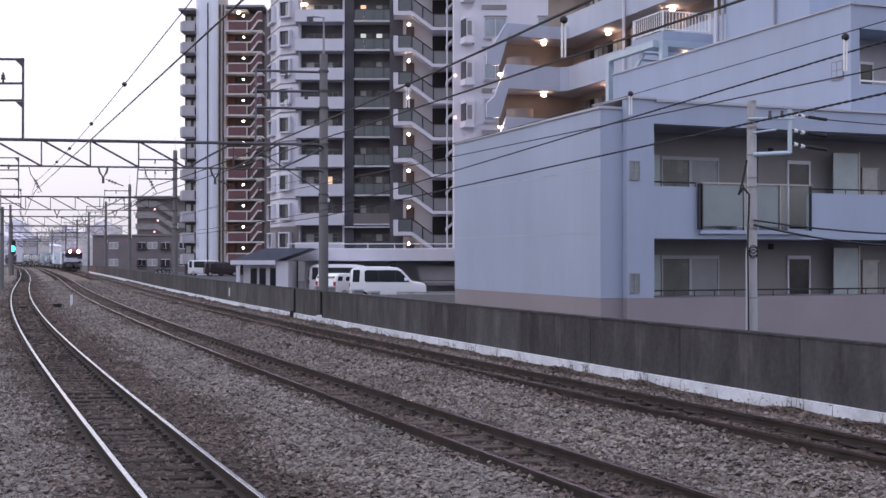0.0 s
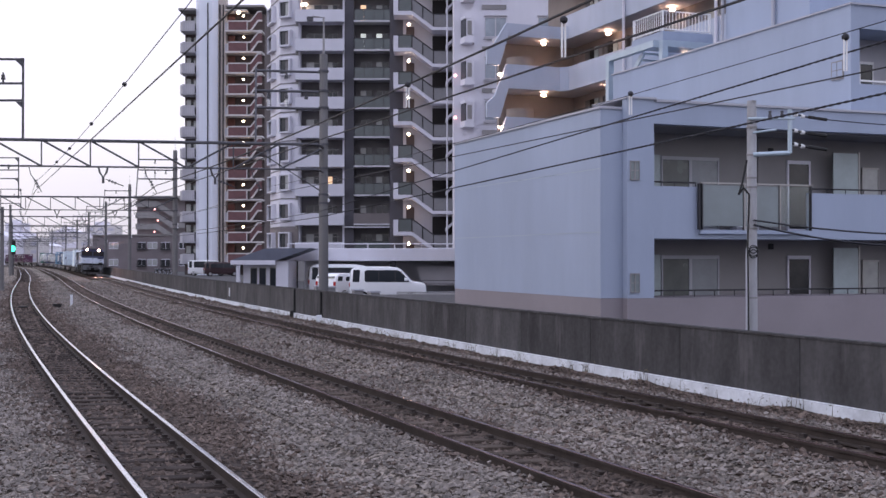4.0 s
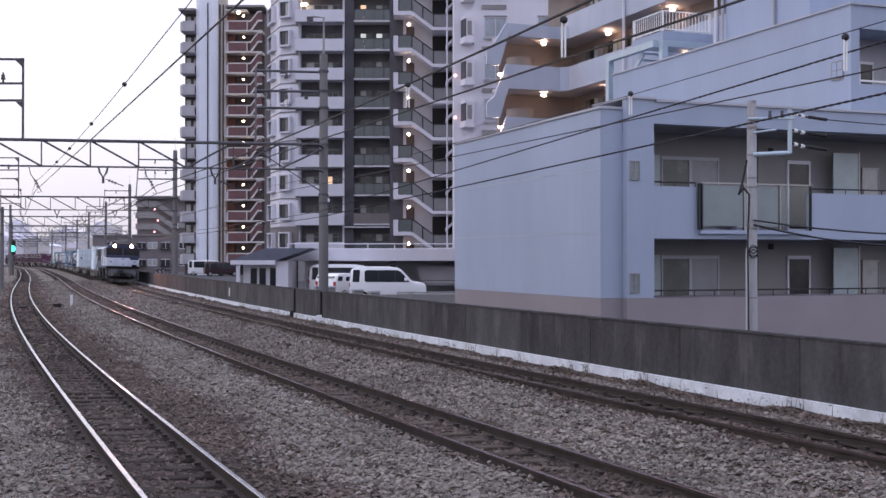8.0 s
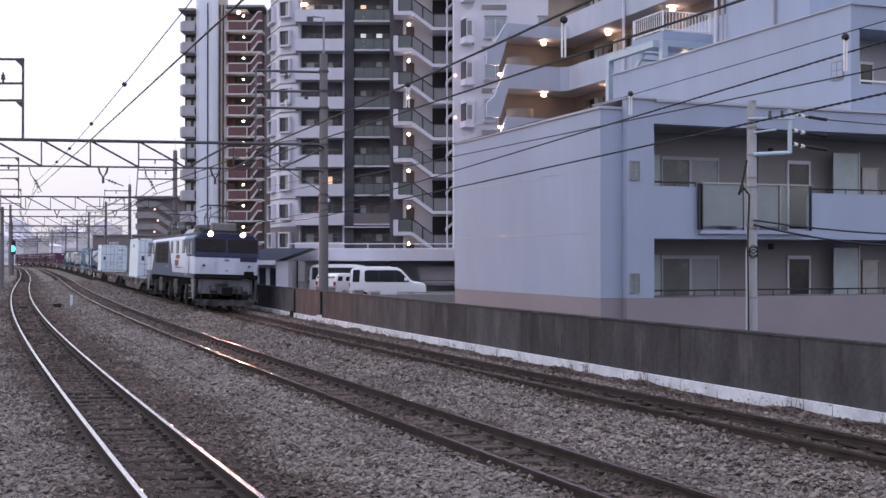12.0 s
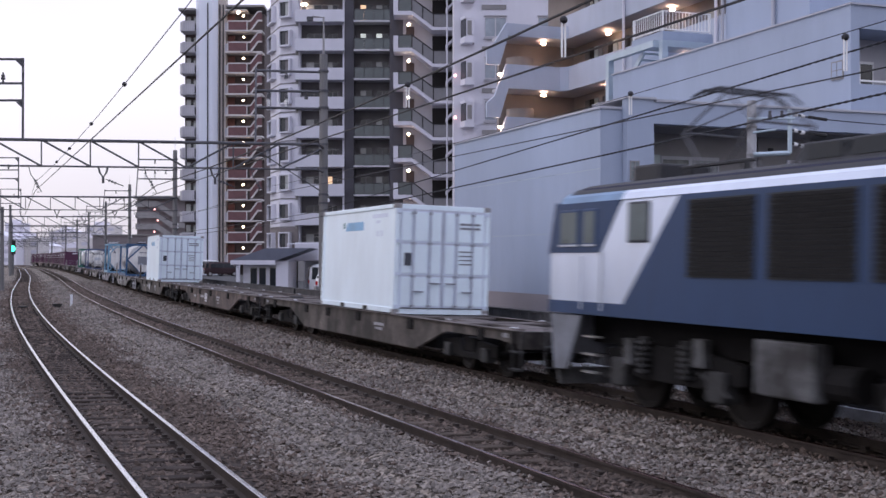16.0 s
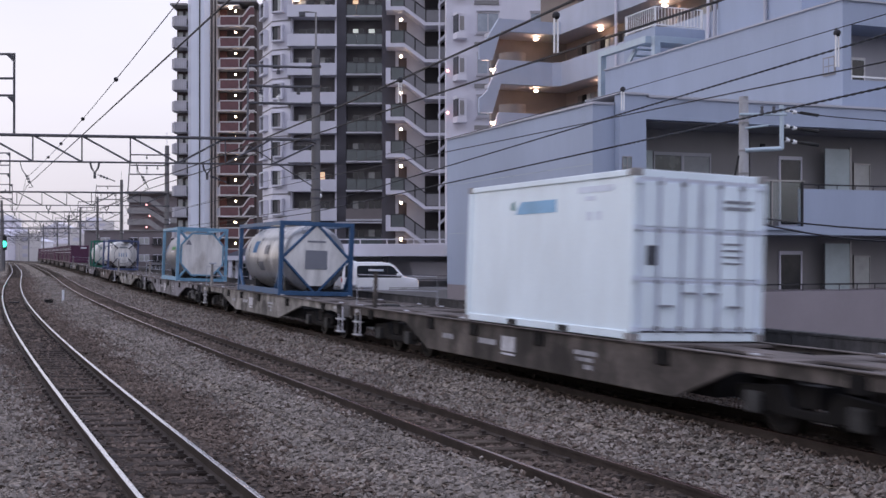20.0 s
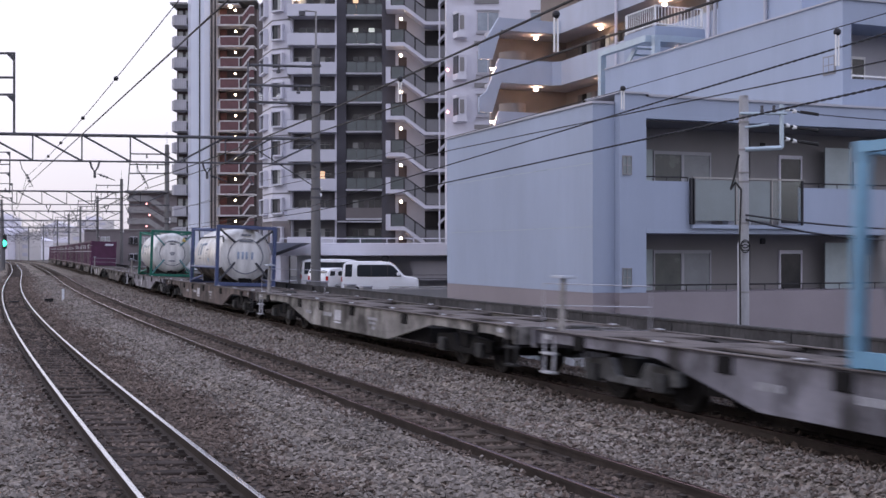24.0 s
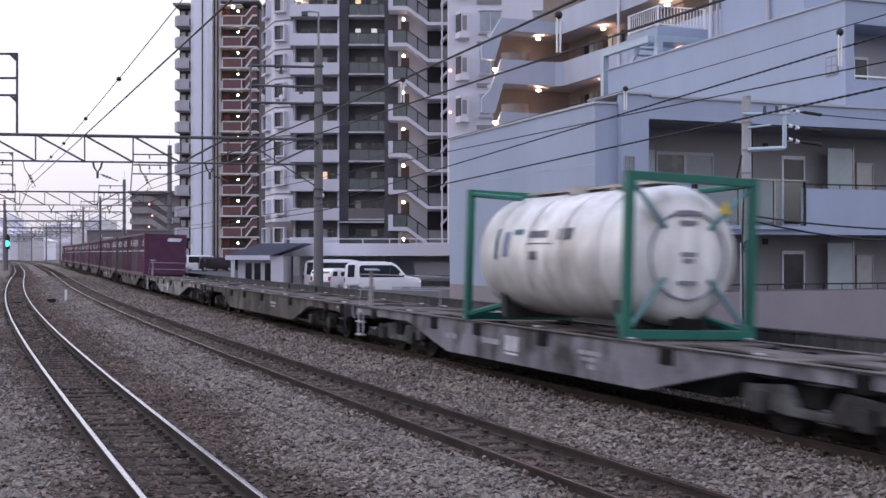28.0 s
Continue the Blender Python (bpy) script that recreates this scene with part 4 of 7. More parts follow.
def tower_brick():
    d = 160.0
    w = thing("tower_brick", "brick-red tower block with pale pilaster and lamp-lit stairs", "building", m=Matrix.Translation((0, d, 0)))
    H, N = 2.895, 12
    top = 37.3
    box_part("core", "brick_deep", w, -35.85, 2.2, -0.1, -24.8, 18, top - 1)
    bm = B()
    prism(bm, [(-33.9, 2.2), (-33.9, 0.2), (-33.4, -0.2), (-31.6, -0.2), (-31.0, 0.5), (-31.0, 2.2)], "z", -0.1, top + 4)
    part("pilaster", bm, "pilaster", w, "tall pale pilaster")
    box_part("brown_strip", "strip_buff", w, -31.0, 0.9, -0.1, -29.9, 2.2, top + 4)
    for x in (-32.2, -30.75, -30.3):
        bm = B()
        rod(bm, (x, -0.3 if x < -31 else 0.8, 0.3), (x, -0.3 if x < -31 else 0.8, top), 0.09, 6)
        part("down_pipe", bm, "rail_dark", w)
    for k in range(N):
        z = 1.55 + H * k
        if k == 0:
            bm = B()
            prism(bm, [(-33.95, 2.2), (-33.95, -0.6), (-35.6, -0.6), (-36.0, -0.2), (-36.0, 2.2)], "z", z, z + 0.18)
            prism(bm, [(-33.95, -0.45), (-33.95, -0.6), (-35.6, -0.6), (-36.0, -0.2), (-36.0, 2.2), (-35.85, 2.2), (-35.85, -0.15), (-35.55, -0.45)], "z", z + 0.18, z + 1.3)
            g = [part("balcony", bm, "balcony_pale", w, "pale grey ribbed corner balcony")]
            g += boxes("rib", "offwhite", w, [(-35.55 + i * 0.3, -0.64, z + 0.1, -35.49 + i * 0.3, -0.602, z + 1.29) for i in range(6)])
            g += boxes("balcony_rail", "offwhite", w, [(-35.62, -0.64, z + 1.302, -33.95, -0.44, z + 1.4)])
            bm = B()
            bx(bm, -35.3, 2.05, z + 0.25, -34.1, 2.18, z + 2.2)
            g.append(part("balcony_door", bm, "win", w))
            bm = B()
            bx(bm, -29.9, -0.2, z, -24.8, 2.2, z + 0.2)
            g.append(part("stair_slab", bm, "cream", w))
            bm = B()
            bx(bm, -29.4, -0.25, z + 0.2, -26.9, -0.1, z + 1.35)
            g.append(part("landing_panel", bm, "brick", w, "brick-red landing panel with cream edges"))
            bm = B()
            bx(bm, -29.5, -0.3, z + 1.35, -26.8, -0.05, z + 1.5)
            bx(bm, -29.5, -0.3, z, -26.8, -0.25, z + 0.2)
            bx(bm, -29.5, -0.3, z + 0.2, -29.4, -0.05, z + 1.35)
            bx(bm, -26.9, -0.3, z + 0.2, -26.8, -0.05, z + 1.35)
            prism(bm, [(-26.8, z), (-26.8, z + 0.2), (-26.4, z + 0.2), (-25.4, z + 1.6), (-24.8, z + 1.6), (-24.8, z + 1.4), (-25.3, z + 1.4), (-26.3, z)], "y", -0.3, -0.05)
            prism(bm, [(-26.8, z + 1.35), (-26.8, z + 1.5), (-26.4, z + 1.5), (-25.4, z + 2.8), (-24.8, z + 2.8), (-24.8, z + 2.65), (-25.3, z + 2.65), (-26.3, z + 1.35)], "y", -0.3, -0.05)
            g.append(part("stair_edge", bm, "cream", w))
            bm = B()
            prism(bm, [(-26.4, z + 0.2), (-26.4, z + 1.36), (-25.4, z + 2.66), (-24.8, z + 2.66), (-24.8, z + 1.6), (-25.4, z + 1.6)], "y", -0.22, -0.12)
            g.append(part("stair_panel", bm, "brick", w))
            bm = B()
            ball(bm, (-27.4, 0.2, z + 2.2), 0.155, 10)
            g.append(part("stair_lamp", bm, "lamp", w, "lit pinkish globe lamp"))
            bm = B()
            bx(bm, -29.85, 1.9, z + 1.3, -28.9, 2.19, z + 2.75)
            g.append(part("landing_door", bm, "door_red", w, "rust-red landing door"))
            bm = B()
            bx(bm, -29.88, -0.12, z + 0.2, -29.42, 0.05, z + 1.25)
            g.append(part("side_parapet", bm, "balcony_pale", w))
            g += boxes("balcony_window", "win_pale", w, [(-35.6, 2.0, z + 1.5, -35.0, 2.19, z + 2.5), (-34.6, 2.0, z + 1.5, -34.05, 2.19, z + 2.5)])
        else:
            for q in g:
                again(q, w, Matrix.Translation((0, 0, H * k)))
    box_part("roof", "conc", w, -29.9, 0.4, top - 0.35, -24.6, 18, top - 0.1)
    box_part("roof", "conc", w, -36.2, -0.5, 36.28, -33.92, 18, 36.55)
    boxes("top_landing", "cream", w, [(-29.9, -0.2, 36.29, -26.9, 2.2, 36.45)])
    bm = B()
    ball(bm, (-28.1, 0.2, 36.1), 0.24, 10)
    part("stair_lamp", bm, "lamp", w, "lit pinkish globe lamp")


tower_brick()


def far_buildings():
    w = thing("low_block", "drab two-storey grey building beside the line", "building", m=Matrix.Translation((0, 200, 0)))
    box_part("wall", "drab", w, -60, 0, -0.1, -42, 10, 6.2)
    for z in (1.0, 3.9):
        for x, wd in ((-57.2, 1.6), (-52.2, 1.3), (-50.6, 1.7), (-48.2, 1.4), (-45.2, 1.4)):
            window(w, x, x + wd, z, z + 1.2, 0, "window", "win_pale" if x in (-57.2, -50.6) else "win", bars=1, t=0.1, edge="white")
            if x in (-52.2, -48.2):
                cage = box_part("window_grille", "rail_dark", w, x - 0.15, -0.5, z - 0.15, x + wd + 0.15, -0.1, z + 0.05)
                for i in range(9):
                    box_part("grille_bar", "rail_dark", cage, x - 0.12 + i * (wd + 0.16) / 8, -0.5, z + 0.05, x - 0.04 + i * (wd + 0.16) / 8, -0.42, z + 0.95)
                box_part("grille_rail", "rail_dark", cage, x - 0.15, -0.5, z + 0.95, x + wd + 0.15, -0.4, z + 1.03)
    box_part("coping", "conc", w, -60.2, -0.2, 6.2, -41.8, 10.2, 6.4)
    s = thing("stair_block", "distant grey block of flats with sloping stair parapets", "building", m=Matrix.Translation((0, 300, 0)))
    box_part("wall", "drab", s, -79, 1.5, -0.1, -65, 14, 17.6)
    box_part("roof", "conc", s, -79.5, -0.5, 17.6, -65, 14, 18.3)
    for k in range(6):
        z = 1.0 + 2.9 * k
        bm = B()
        bx(bm, -79, 0, z, -73.5, 0.2, z + 1.5)
        prism(bm, [(-73.5, z), (-73.5, z + 1.5), (-69.5, z - 1.2), (-66, z - 1.2), (-66, z - 2.5), (-69.8, z - 2.5)], "y", 0, 0.2)
        part("stair_parapet", bm, "conc", s)
        bm = B()
        ball(bm, (-74.2 + 0.8 * (k % 2), 0.5, z + 2.3), 0.22, 8)
        part("stair_lamp", bm, "lamp_pink", s, "small lit pink lamp")
    rnd = random.Random(4)
    # distant blocks: no haze in the air, only in their pale colours
    for i in range(34):
        d = rnd.uniform(420, 820)
        x = d * rnd.uniform(-0.43, -0.285)
        wd, h = rnd.uniform(8, 20), rnd.uniform(5, 10) + (rnd.uniform(6, 18) if i % 5 == 0 else 0)
        q = thing("city_block", "distant building paled by painted haze", "building", "distant buildings", m=Matrix.Translation((x, d, 0)))
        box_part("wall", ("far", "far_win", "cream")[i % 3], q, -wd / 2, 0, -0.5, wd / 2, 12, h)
        if i % 2:
            bm = B()
            prism(bm, [(-wd / 2 - 0.5, h), (wd / 2 + 0.5, h), (0, h + wd * 0.2)], "y", -0.4, 12.4)
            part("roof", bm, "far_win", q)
        else:
            box_part("roof", "far_win", q, -wd / 4, 2, h, wd / 6, 8, h + 1.8)
        for k in range(int(h // 3)):
            for m in range(3):
                x0 = -wd / 2 + wd * (m + 0.5) / 3
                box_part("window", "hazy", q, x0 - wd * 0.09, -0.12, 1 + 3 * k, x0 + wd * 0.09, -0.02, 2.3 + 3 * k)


far_buildings()


# ---- car park: carport, gatehouse, cars ----
def carport():
    c = thing("carport", "long low white-fascia parking shed", "carport", m=Matrix.Translation((0, 70, 0)))
    box_part("fascia", "white", c, -9.4, -0.2, 2.2, 6, 0.2, 2.95, bevel=0.03)
    box_part("roof", "conc", c, -9.4, 0.2, 2.6, 6, 14, 2.9)
    box_part("back_wall", "lav_trim", c, -8.6, 2.6, -0.1, 6, 2.8, 2.6)
    for x in (-9.1, -3.2, 2.6):
        box_part("post", "rail_dark", c, x, 0.22, -0.1, x + 0.35, 0.6, 2.6)
    bm = B()
    prism(bm, [(-1.25, 0.7), (4, 0.7), (4, 1.85), (-1.6, 1.85)], "y", 1.3, 1.4)
    k = part("roller_shutter", bm, "offwhite", c, "pale half-lowered shutter")
    boxes("shutter_rail", "rail_dark", k, [(-1.3, 1.27, z, 4, 1.296, z + 0.03) for z in (0.78, 1.0)])
    bm = B()
    for x in np.arange(-9.3, 4, 1.6):
        rod(bm, (x, 0, 2.95), (x, 0, 3.25), 0.03, 5)
    rod(bm, (-9.3, 0, 3.22), (4, 0, 3.22), 0.03, 5)
    part("roof_rail", bm, "white", c)
    g = thing("gatehouse", "small white gatehouse with dark slate roof", "building", m=Matrix.Translation((0, 66, 0)))
    box_part("wall", "white", g, -11.3, 0.1, 0.05, -9.4, 3.5, 2.0)
    box_part("side_wall", "white", g, -9.396, -0.3, 0.05, -8.7, 3.5, 2.2)
    bm = B()
    bx(bm, -11.9, -0.6, 2.0, -9.4, 3.6, 2.25)
    part("roof_edge", bm, "white", g)
    bm = B()
    prism(bm, [(-11.9, 2.25), (-9.3, 2.25), (-7.4, 2.93), (-9.9, 2.93)], "y", -0.6, 3.6)
    part("roof", bm, "roof", g)
    for x in (-10.9, -10.4, -9.8):
        window(g, x, x + 0.4, 0.5, 1.85, 0.1, "window", "win", bars=0)
    box_part("pillar", "white", g, -11.6, -0.5, -0.1, -11.4, -0.3, 2.0)


carport()
t = thing("low_barrier", "low grey concrete parking barrier with pipe rails", "barrier", m=Matrix.Translation((0, 55.5, 0.05)))
box_part("kerb_wall", "conc", t, -6.2, -0.1, 0.0, 3.0, 0.1, 0.6, bevel=0.02)
for z in (0.63, 0.7):
    bm = B()
    rod(bm, (-2.2, -0.05 if z < 0.66 else 0.08, z), (3.0, -0.05 if z < 0.66 else 0.08, z), 0.025, 6)
    part("pipe_rail", bm, "alu", t)


def car(name, label, m, L, W, H, nose, paint="car_white", tall=True):
    """A car seen from its side, front towards +x."""
    c = thing(name, label, "car", "parked cars", m=m)
    z0 = 0.28
    bm = B()
    prism(bm, [(0, z0), (L, z0), (L + 0.03, z0 + 0.3), (L + 0.02, z0 + 0.6), (L - 0.12, z0 + 0.75), (L - nose, z0 + 0.83), (L - nose - 0.5, H - 0.2), (L - nose - 0.75, H - 0.06),
               (L - nose - 1.2, H), (0.5, H), (0.2, H - 0.05), (0.06, H - 0.2), (0.0, z0 + 0.85)], "y", 0, W)
    part("body", bm, paint, c, bevel=0.08, smooth=True)
    bm = B()
    prism(bm, [(0.78, z0 + 0.86), (0.86, z0 + 0.79), (L - nose - 0.1, z0 + 0.79), (L - nose - 0.12, z0 + 0.9), (L - nose - 0.52, H - 0.26), (L - nose - 0.7, H - 0.17), (0.88, H - 0.17), (0.78, H - 0.26)], "y", -0.012, W + 0.012)
    part("side_glass", bm, "win", c, bevel=0.03)
    bm = B()
    prism(bm, [(0.0, z0 + 0.95), (0.03, z0 + 0.95), (0.08, H - 0.16), (0.05, H - 0.16)], "y", 0.12, W - 0.12)
    part("rear_glass", bm, "win", c)
    bm = B()
    prism(bm, [(0.16, z0 + 0.8), (0.52, z0 + 0.8), (0.56, H - 0.16), (0.2, H - 0.16)], "y", -0.012, W + 0.012)
    part("quarter_glass", bm, "win", c, bevel=0.02)
    for x in (1.5, 2.35):
        box_part("door_pillar", "rail_dark", c, x, -0.016, z0 + 0.8, x + 0.05, 0.05, H - 0.18)
    for x in (0.72, L - 0.75):
        for y in (0.0, W - 0.18):
            bm = B()
            rod(bm, (x, y, 0.3), (x, y + 0.18, 0.3), 0.3, 18)
            t = part("wheel", bm, "tyre", c)
            bm = B()
            rod(bm, (x, y - 0.01, 0.3), (x, y + 0.19, 0.3), 0.19, 14)
            part("rim", bm, "rim", t)
    bm = B()
    bx(bm, L - nose - 0.35, -0.18, z0 + 0.86, L - nose - 0.15, -0.02, z0 + 1.03)
    part("mirror", bm, paint, c, bevel=0.03)
    for y in (0.02, W - 0.2):
        box_part("tail_lamp", "tail", c, -0.02, y, z0 + 0.55, 0.05, y + 0.14, z0 + 0.78)
        box_part("headlamp", "cap", c, L - 0.18, y, z0 + 0.45, L + 0.0, y + 0.18, z0 + 0.62)
    box_part("number_plate", "ink_grey", c, -0.04, W / 2 - 0.16, z0 + 0.4, -0.005, W / 2 + 0.16, z0 + 0.56)
    return c


car("minivan", "boxy white minivan parked beside the carport", Matrix.Translation((-4.85, 60.5, 0.05)), 3.95, 1.7, 1.88, 0.75)
car("hatchback", "small white hatchback parked tail towards the line", Matrix.Translation((-5.75, 62.6, 0.05)) @ Matrix.Rotation(0.9, 4, "Z"), 3.5, 1.55, 1.5, 0.7)
car("van", "white van parked tail towards the line", Matrix.Translation((-7.75, 67.5, 0.05)) @ Matrix.Rotation(0.15, 4, "Z"), 4.4, 1.75, 1.95, 0.5)
car("wagon_car", "white van parked near the tower blocks", Matrix.Translation((-33.0, 151, 0.05)) @ Matrix.Rotation(0.1, 4, "Z"), 4.9, 1.7, 2.05, 0.5)
car("maroon_van", "dark maroon van parked near the tower blocks", Matrix.Translation((-30.2, 148, 0.05)) @ Matrix.Rotation(0.3, 4, "Z"), 4.5, 1.7, 1.8, 0.6, "car_dark")


def bicycle(m):
    b = thing("bicycle", "dark bicycle parked in a row", "bicycle", "bicycles beside the vans", m=m)
    for yy in (-0.52, 0.52):
        bm = B()
        tube(bm, [(0, yy + 0.31 * math.cos(a * math.pi / 8), 0.33 + 0.31 * math.sin(a * math.pi / 8)) for a in range(17)], 0.025, 5)
        for a in range(4):
            dy, dz = 0.3 * math.cos(a * math.pi / 4), 0.3 * math.sin(a * math.pi / 4)
            rod(bm, (0, yy - dy, 0.33 - dz), (0, yy + dy, 0.33 + dz), 0.008, 4)
        part("wheel", bm, "tyre", b)
    bm = B()
    tube(bm, [(0, 0.52, 0.33), (0, -0.05, 0.3), (0, 0.2, 0.85)], 0.025, 5)
    tube(bm, [(0, -0.05, 0.3), (0, -0.36, 0.8), (0, 0.14, 0.72)], 0.025, 5)
    tube(bm, [(0, -0.52, 0.33), (0, -0.36, 0.95)], 0.025, 5)
    part("frame", bm, "lock_rod", b)
    box_part("saddle", "tyre", b, -0.08, 0.1, 0.85, 0.08, 0.36, 0.93, bevel=0.02)
    bm = B()
    tube(bm, [(-0.27, -0.2, 0.98), (0, -0.36, 0.97), (0.27, -0.2, 0.98)], 0.018, 5)
    part("handlebar", bm, "lock_rod", b)
    bm = B()
    bx(bm, -0.17, -0.75, 0.7, 0.17, -0.45, 0.93)
    part("basket", bm, "rail_dark", b, bevel=0.02)
    return b


first_bike = bicycle(Matrix.Translation((-37.0, 150.5, 0)) @ Matrix.Rotation(0.5, 4, "Z"))
for i in range(1, 5):
    copy_thing(first_bike, Matrix.Translation((-37.0 + 0.5 * i, 150.5 - 0.1 * (i % 2), 0)) @ Matrix.Rotation(0.5 + 0.12 * (i % 3), 4, "Z"))


# ---- electric locomotive: local y runs from front (-) to rear (+), x to the right ----
def locomotive():
    v = thing("locomotive", "white and slate-blue electric freight locomotive with lit headlamps", "locomotive")
    F0, R0, WD = -9.05, 8.85, 1.42
    def y(u):
        return u - 8.9
    sec = [(-WD, 1.42), (WD, 1.42), (WD, 3.18), (WD - 0.1, 3.36), (WD - 0.45, 3.5), (0.5, 3.58), (-0.5, 3.58), (-WD + 0.45, 3.5), (-WD + 0.1, 3.36), (-WD, 3.18)]
    bm = B()
    prism(bm, [(F0 + 0.02, 1.42), (F0, 2.42), (F0 + 0.2, 3.21), (R0 - 0.2, 3.21), (R0, 2.42), (R0 - 0.02, 1.42)], "x", -WD, WD)
    part("body", bm, "loco_white", v, bevel=0.05, smooth=True)
    bm = B()
    prism(bm, [(-WD + 0.1, 3.19), (WD - 0.1, 3.19), (WD - 0.1, 3.34), (WD - 0.16, 3.41), (WD - 0.45, 3.52), (0.5, 3.6), (-0.5, 3.6), (-WD + 0.45, 3.52), (-WD + 0.16, 3.41), (-WD + 0.1, 3.34)], "y", F0 + 0.5, R0 - 0.5)
    part("roof", bm, "loco_roof", v, smooth=True)
    for sx in (-1, 1):
        a, b = (-WD - 0.012, -WD + 0.01) if sx < 0 else (WD - 0.01, WD + 0.012)
        # slate-blue bands and the slanted mid panel
        bm = B()
        prism(bm, [(y(-0.13), 1.42), (y(17.73), 1.42), (y(17.73), 1.62), (y(-0.13), 1.62)], "x", a, b)
        part("blue_band", bm, "loco_blue", v)
        bm = B()
        prism(bm, [(y(6.95), 1.62), (y(15.4), 1.62), (y(13.98), 3.2), (y(8.55), 3.2)], "x", a, b)
        part("blue_panel", bm, "loco_blue", v, "slanted slate-blue side panel")
        bm = B()
        prism(bm, [(y(-0.14), 2.4), (y(2.2), 2.4), (y(3.1), 3.2), (y(0.06), 3.2)], "x", a, b)
        part("cab_side_panel", bm, "loco_blue", v, "slate-blue cab side")
        bm = B()
        prism(bm, [(y(17.74), 2.4), (y(16.1), 2.4), (y(15.5), 3.2), (y(17.54), 3.2)], "x", a, b)
        part("cab_side_panel", bm, "loco_blue", v, "slate-blue cab side")
        p, q = (a - 0.02, b + 0.02)
        for u0, u1 in ((4.92, 5.65), (7.0, 7.68), (2.88, 3.62), (14.72, 15.3)):
            bm = B()
            bx(bm, p, y(u0), 2.54, q, y(u1), 3.15)
            w = part("side_window", bm, "glass_rim", v, bevel=0.05)
            box_part("pane", "body_glass", w, p - 0.004, y(u0) + 0.035, 2.58, q + 0.004, y(u1) - 0.035, 3.11)
        for u0, u1 in ((8.7, 10.25), (10.5, 12.05), (12.3, 13.75)):
            bm = B()
            bx(bm, p, y(u0), 2.05, q, y(u1), 3.12)
            lv = part("louvre", bm, "louvre", v, "dark ventilation louvre")
            bm = B()
            for i in range(16):
                z = 2.08 + i * 0.065
                prism(bm, [(p - 0.02 if sx < 0 else q + 0.02, z), (p if sx < 0 else q, z), (p if sx < 0 else q, z + 0.045)], "y", y(u0) + 0.04, y(u1) - 0.04)
            part("slat", bm, "under", lv)
        for u0, u1 in ((0.34, 1.1), (1.42, 1.86), (16.2, 16.65), (16.75, 17.4)):
            bm = B()
            bx(bm, p, y(u0), 2.5, q, y(u1), 3.1)
            w = part("cab_window", bm, "loco_blue", v, bevel=0.03)
            box_part("pane", "body_glass", w, p - 0.004, y(u0) + 0.06, 2.55, q + 0.004, y(u1) - 0.06, 3.05)
            box_part("window_ledge", "lock_rod", w, p - 0.012, y(u0) + 0.03, 2.5, q + 0.012, y(u1) - 0.03, 2.53)
        for u0 in (1.33, 15.95):
            for u in (u0, u0 + 0.62):
                bm = B()
                rod(bm, ((a + b) / 2 + sx * 0.06, y(u), 1.5), ((a + b) / 2 + sx * 0.06, y(u), 2.35), 0.013, 6)
                part("door_handrail", bm, "lock_rod", v)
            box_part("door_seam", "louvre", v, a - 0.001, y(u0 + 0.1), 1.6, b + 0.001, y(u0 + 0.12), 2.4)
        # emblem in plain blocks, thin line below
        bm = B()
        for z0, z1, u0, u1 in ((2.28, 2.47, 4.55, 5.7), (1.94, 2.22, 4.95, 6.05)):
            prism(bm, [(y(u0 + 0.06), z0), (y(u1 + 0.06), z0), (y(u1 - 0.06), z1), (y(u0 - 0.06), z1)], "x", a - 0.003, b + 0.003)
        prism(bm, [(y(2.98), 1.87), (y(5.98), 1.84), (y(5.98), 1.895), (y(2.98), 1.885)], "x", a - 0.003, b + 0.003)
        part("emblem", bm, "red", v, "crimson block emblem")
        box_part("maker_plate", "ink_grey", v, a - 0.004, y(8.6), 1.84, b + 0.004, y(9.4), 1.93)
        # sky sheen on the curve painted in: white along the body, slate at cabs
        for u0, u1, paint in ((0.25, 3.08, "ink_slate"), (3.08, 15.5, "loco_white"), (15.5, 17.4, "ink_slate")):
            bm = B()
            prism(bm, [(sx * (WD + 0.012), 3.2), (sx * (WD - 0.04), 3.3), (sx * (WD - 0.16), 3.385), (sx * (WD - 0.2), 3.36), (sx * (WD - 0.1), 3.2)], "y", y(u0), y(u1))
            part("roof_shoulder", bm, paint, v, "white roof shoulder with sky highlight painted in" if paint == "loco_white" else "")
        box_part("roof_edge", "loco_navy", v, sx * (WD - 0.24) - 0.05, y(0.7), 3.39, sx * (WD - 0.24) + 0.05, y(17.0), 3.45)
    for e, f in ((F0, -1), (R0, 1)):
        def q(d):
            return e - f * d
        # windscreen band
        bm = B()
        prism(bm, [(q(-0.015), 2.4), (q(0.185), 3.23), (q(0.22), 3.2), (q(0.03), 2.38)], "x", -WD - 0.013, WD + 0.013)
        b = part("windscreen_surround", bm, "loco_navy", v, "dusky navy cab front band")
        box_part("front_strip", "loco_navy", v, -WD + 0.01, min(q(0), q(-0.018)), 2.36, WD - 0.01, max(q(0), q(-0.018)), 2.43)
        for x0, x1 in ((-1.38, -0.05), (0.05, 1.38)):
            bm = B()
            prism(bm, [(q(0.029), 2.62), (q(0.168), 3.2), (q(0.198), 3.18), (q(0.059), 2.6)], "x", x0, x1)
            for vv in bm.verts:
                vv.co.y += f * 0.012
            part("windscreen", bm, "cab_glass", b)
            bm = B()
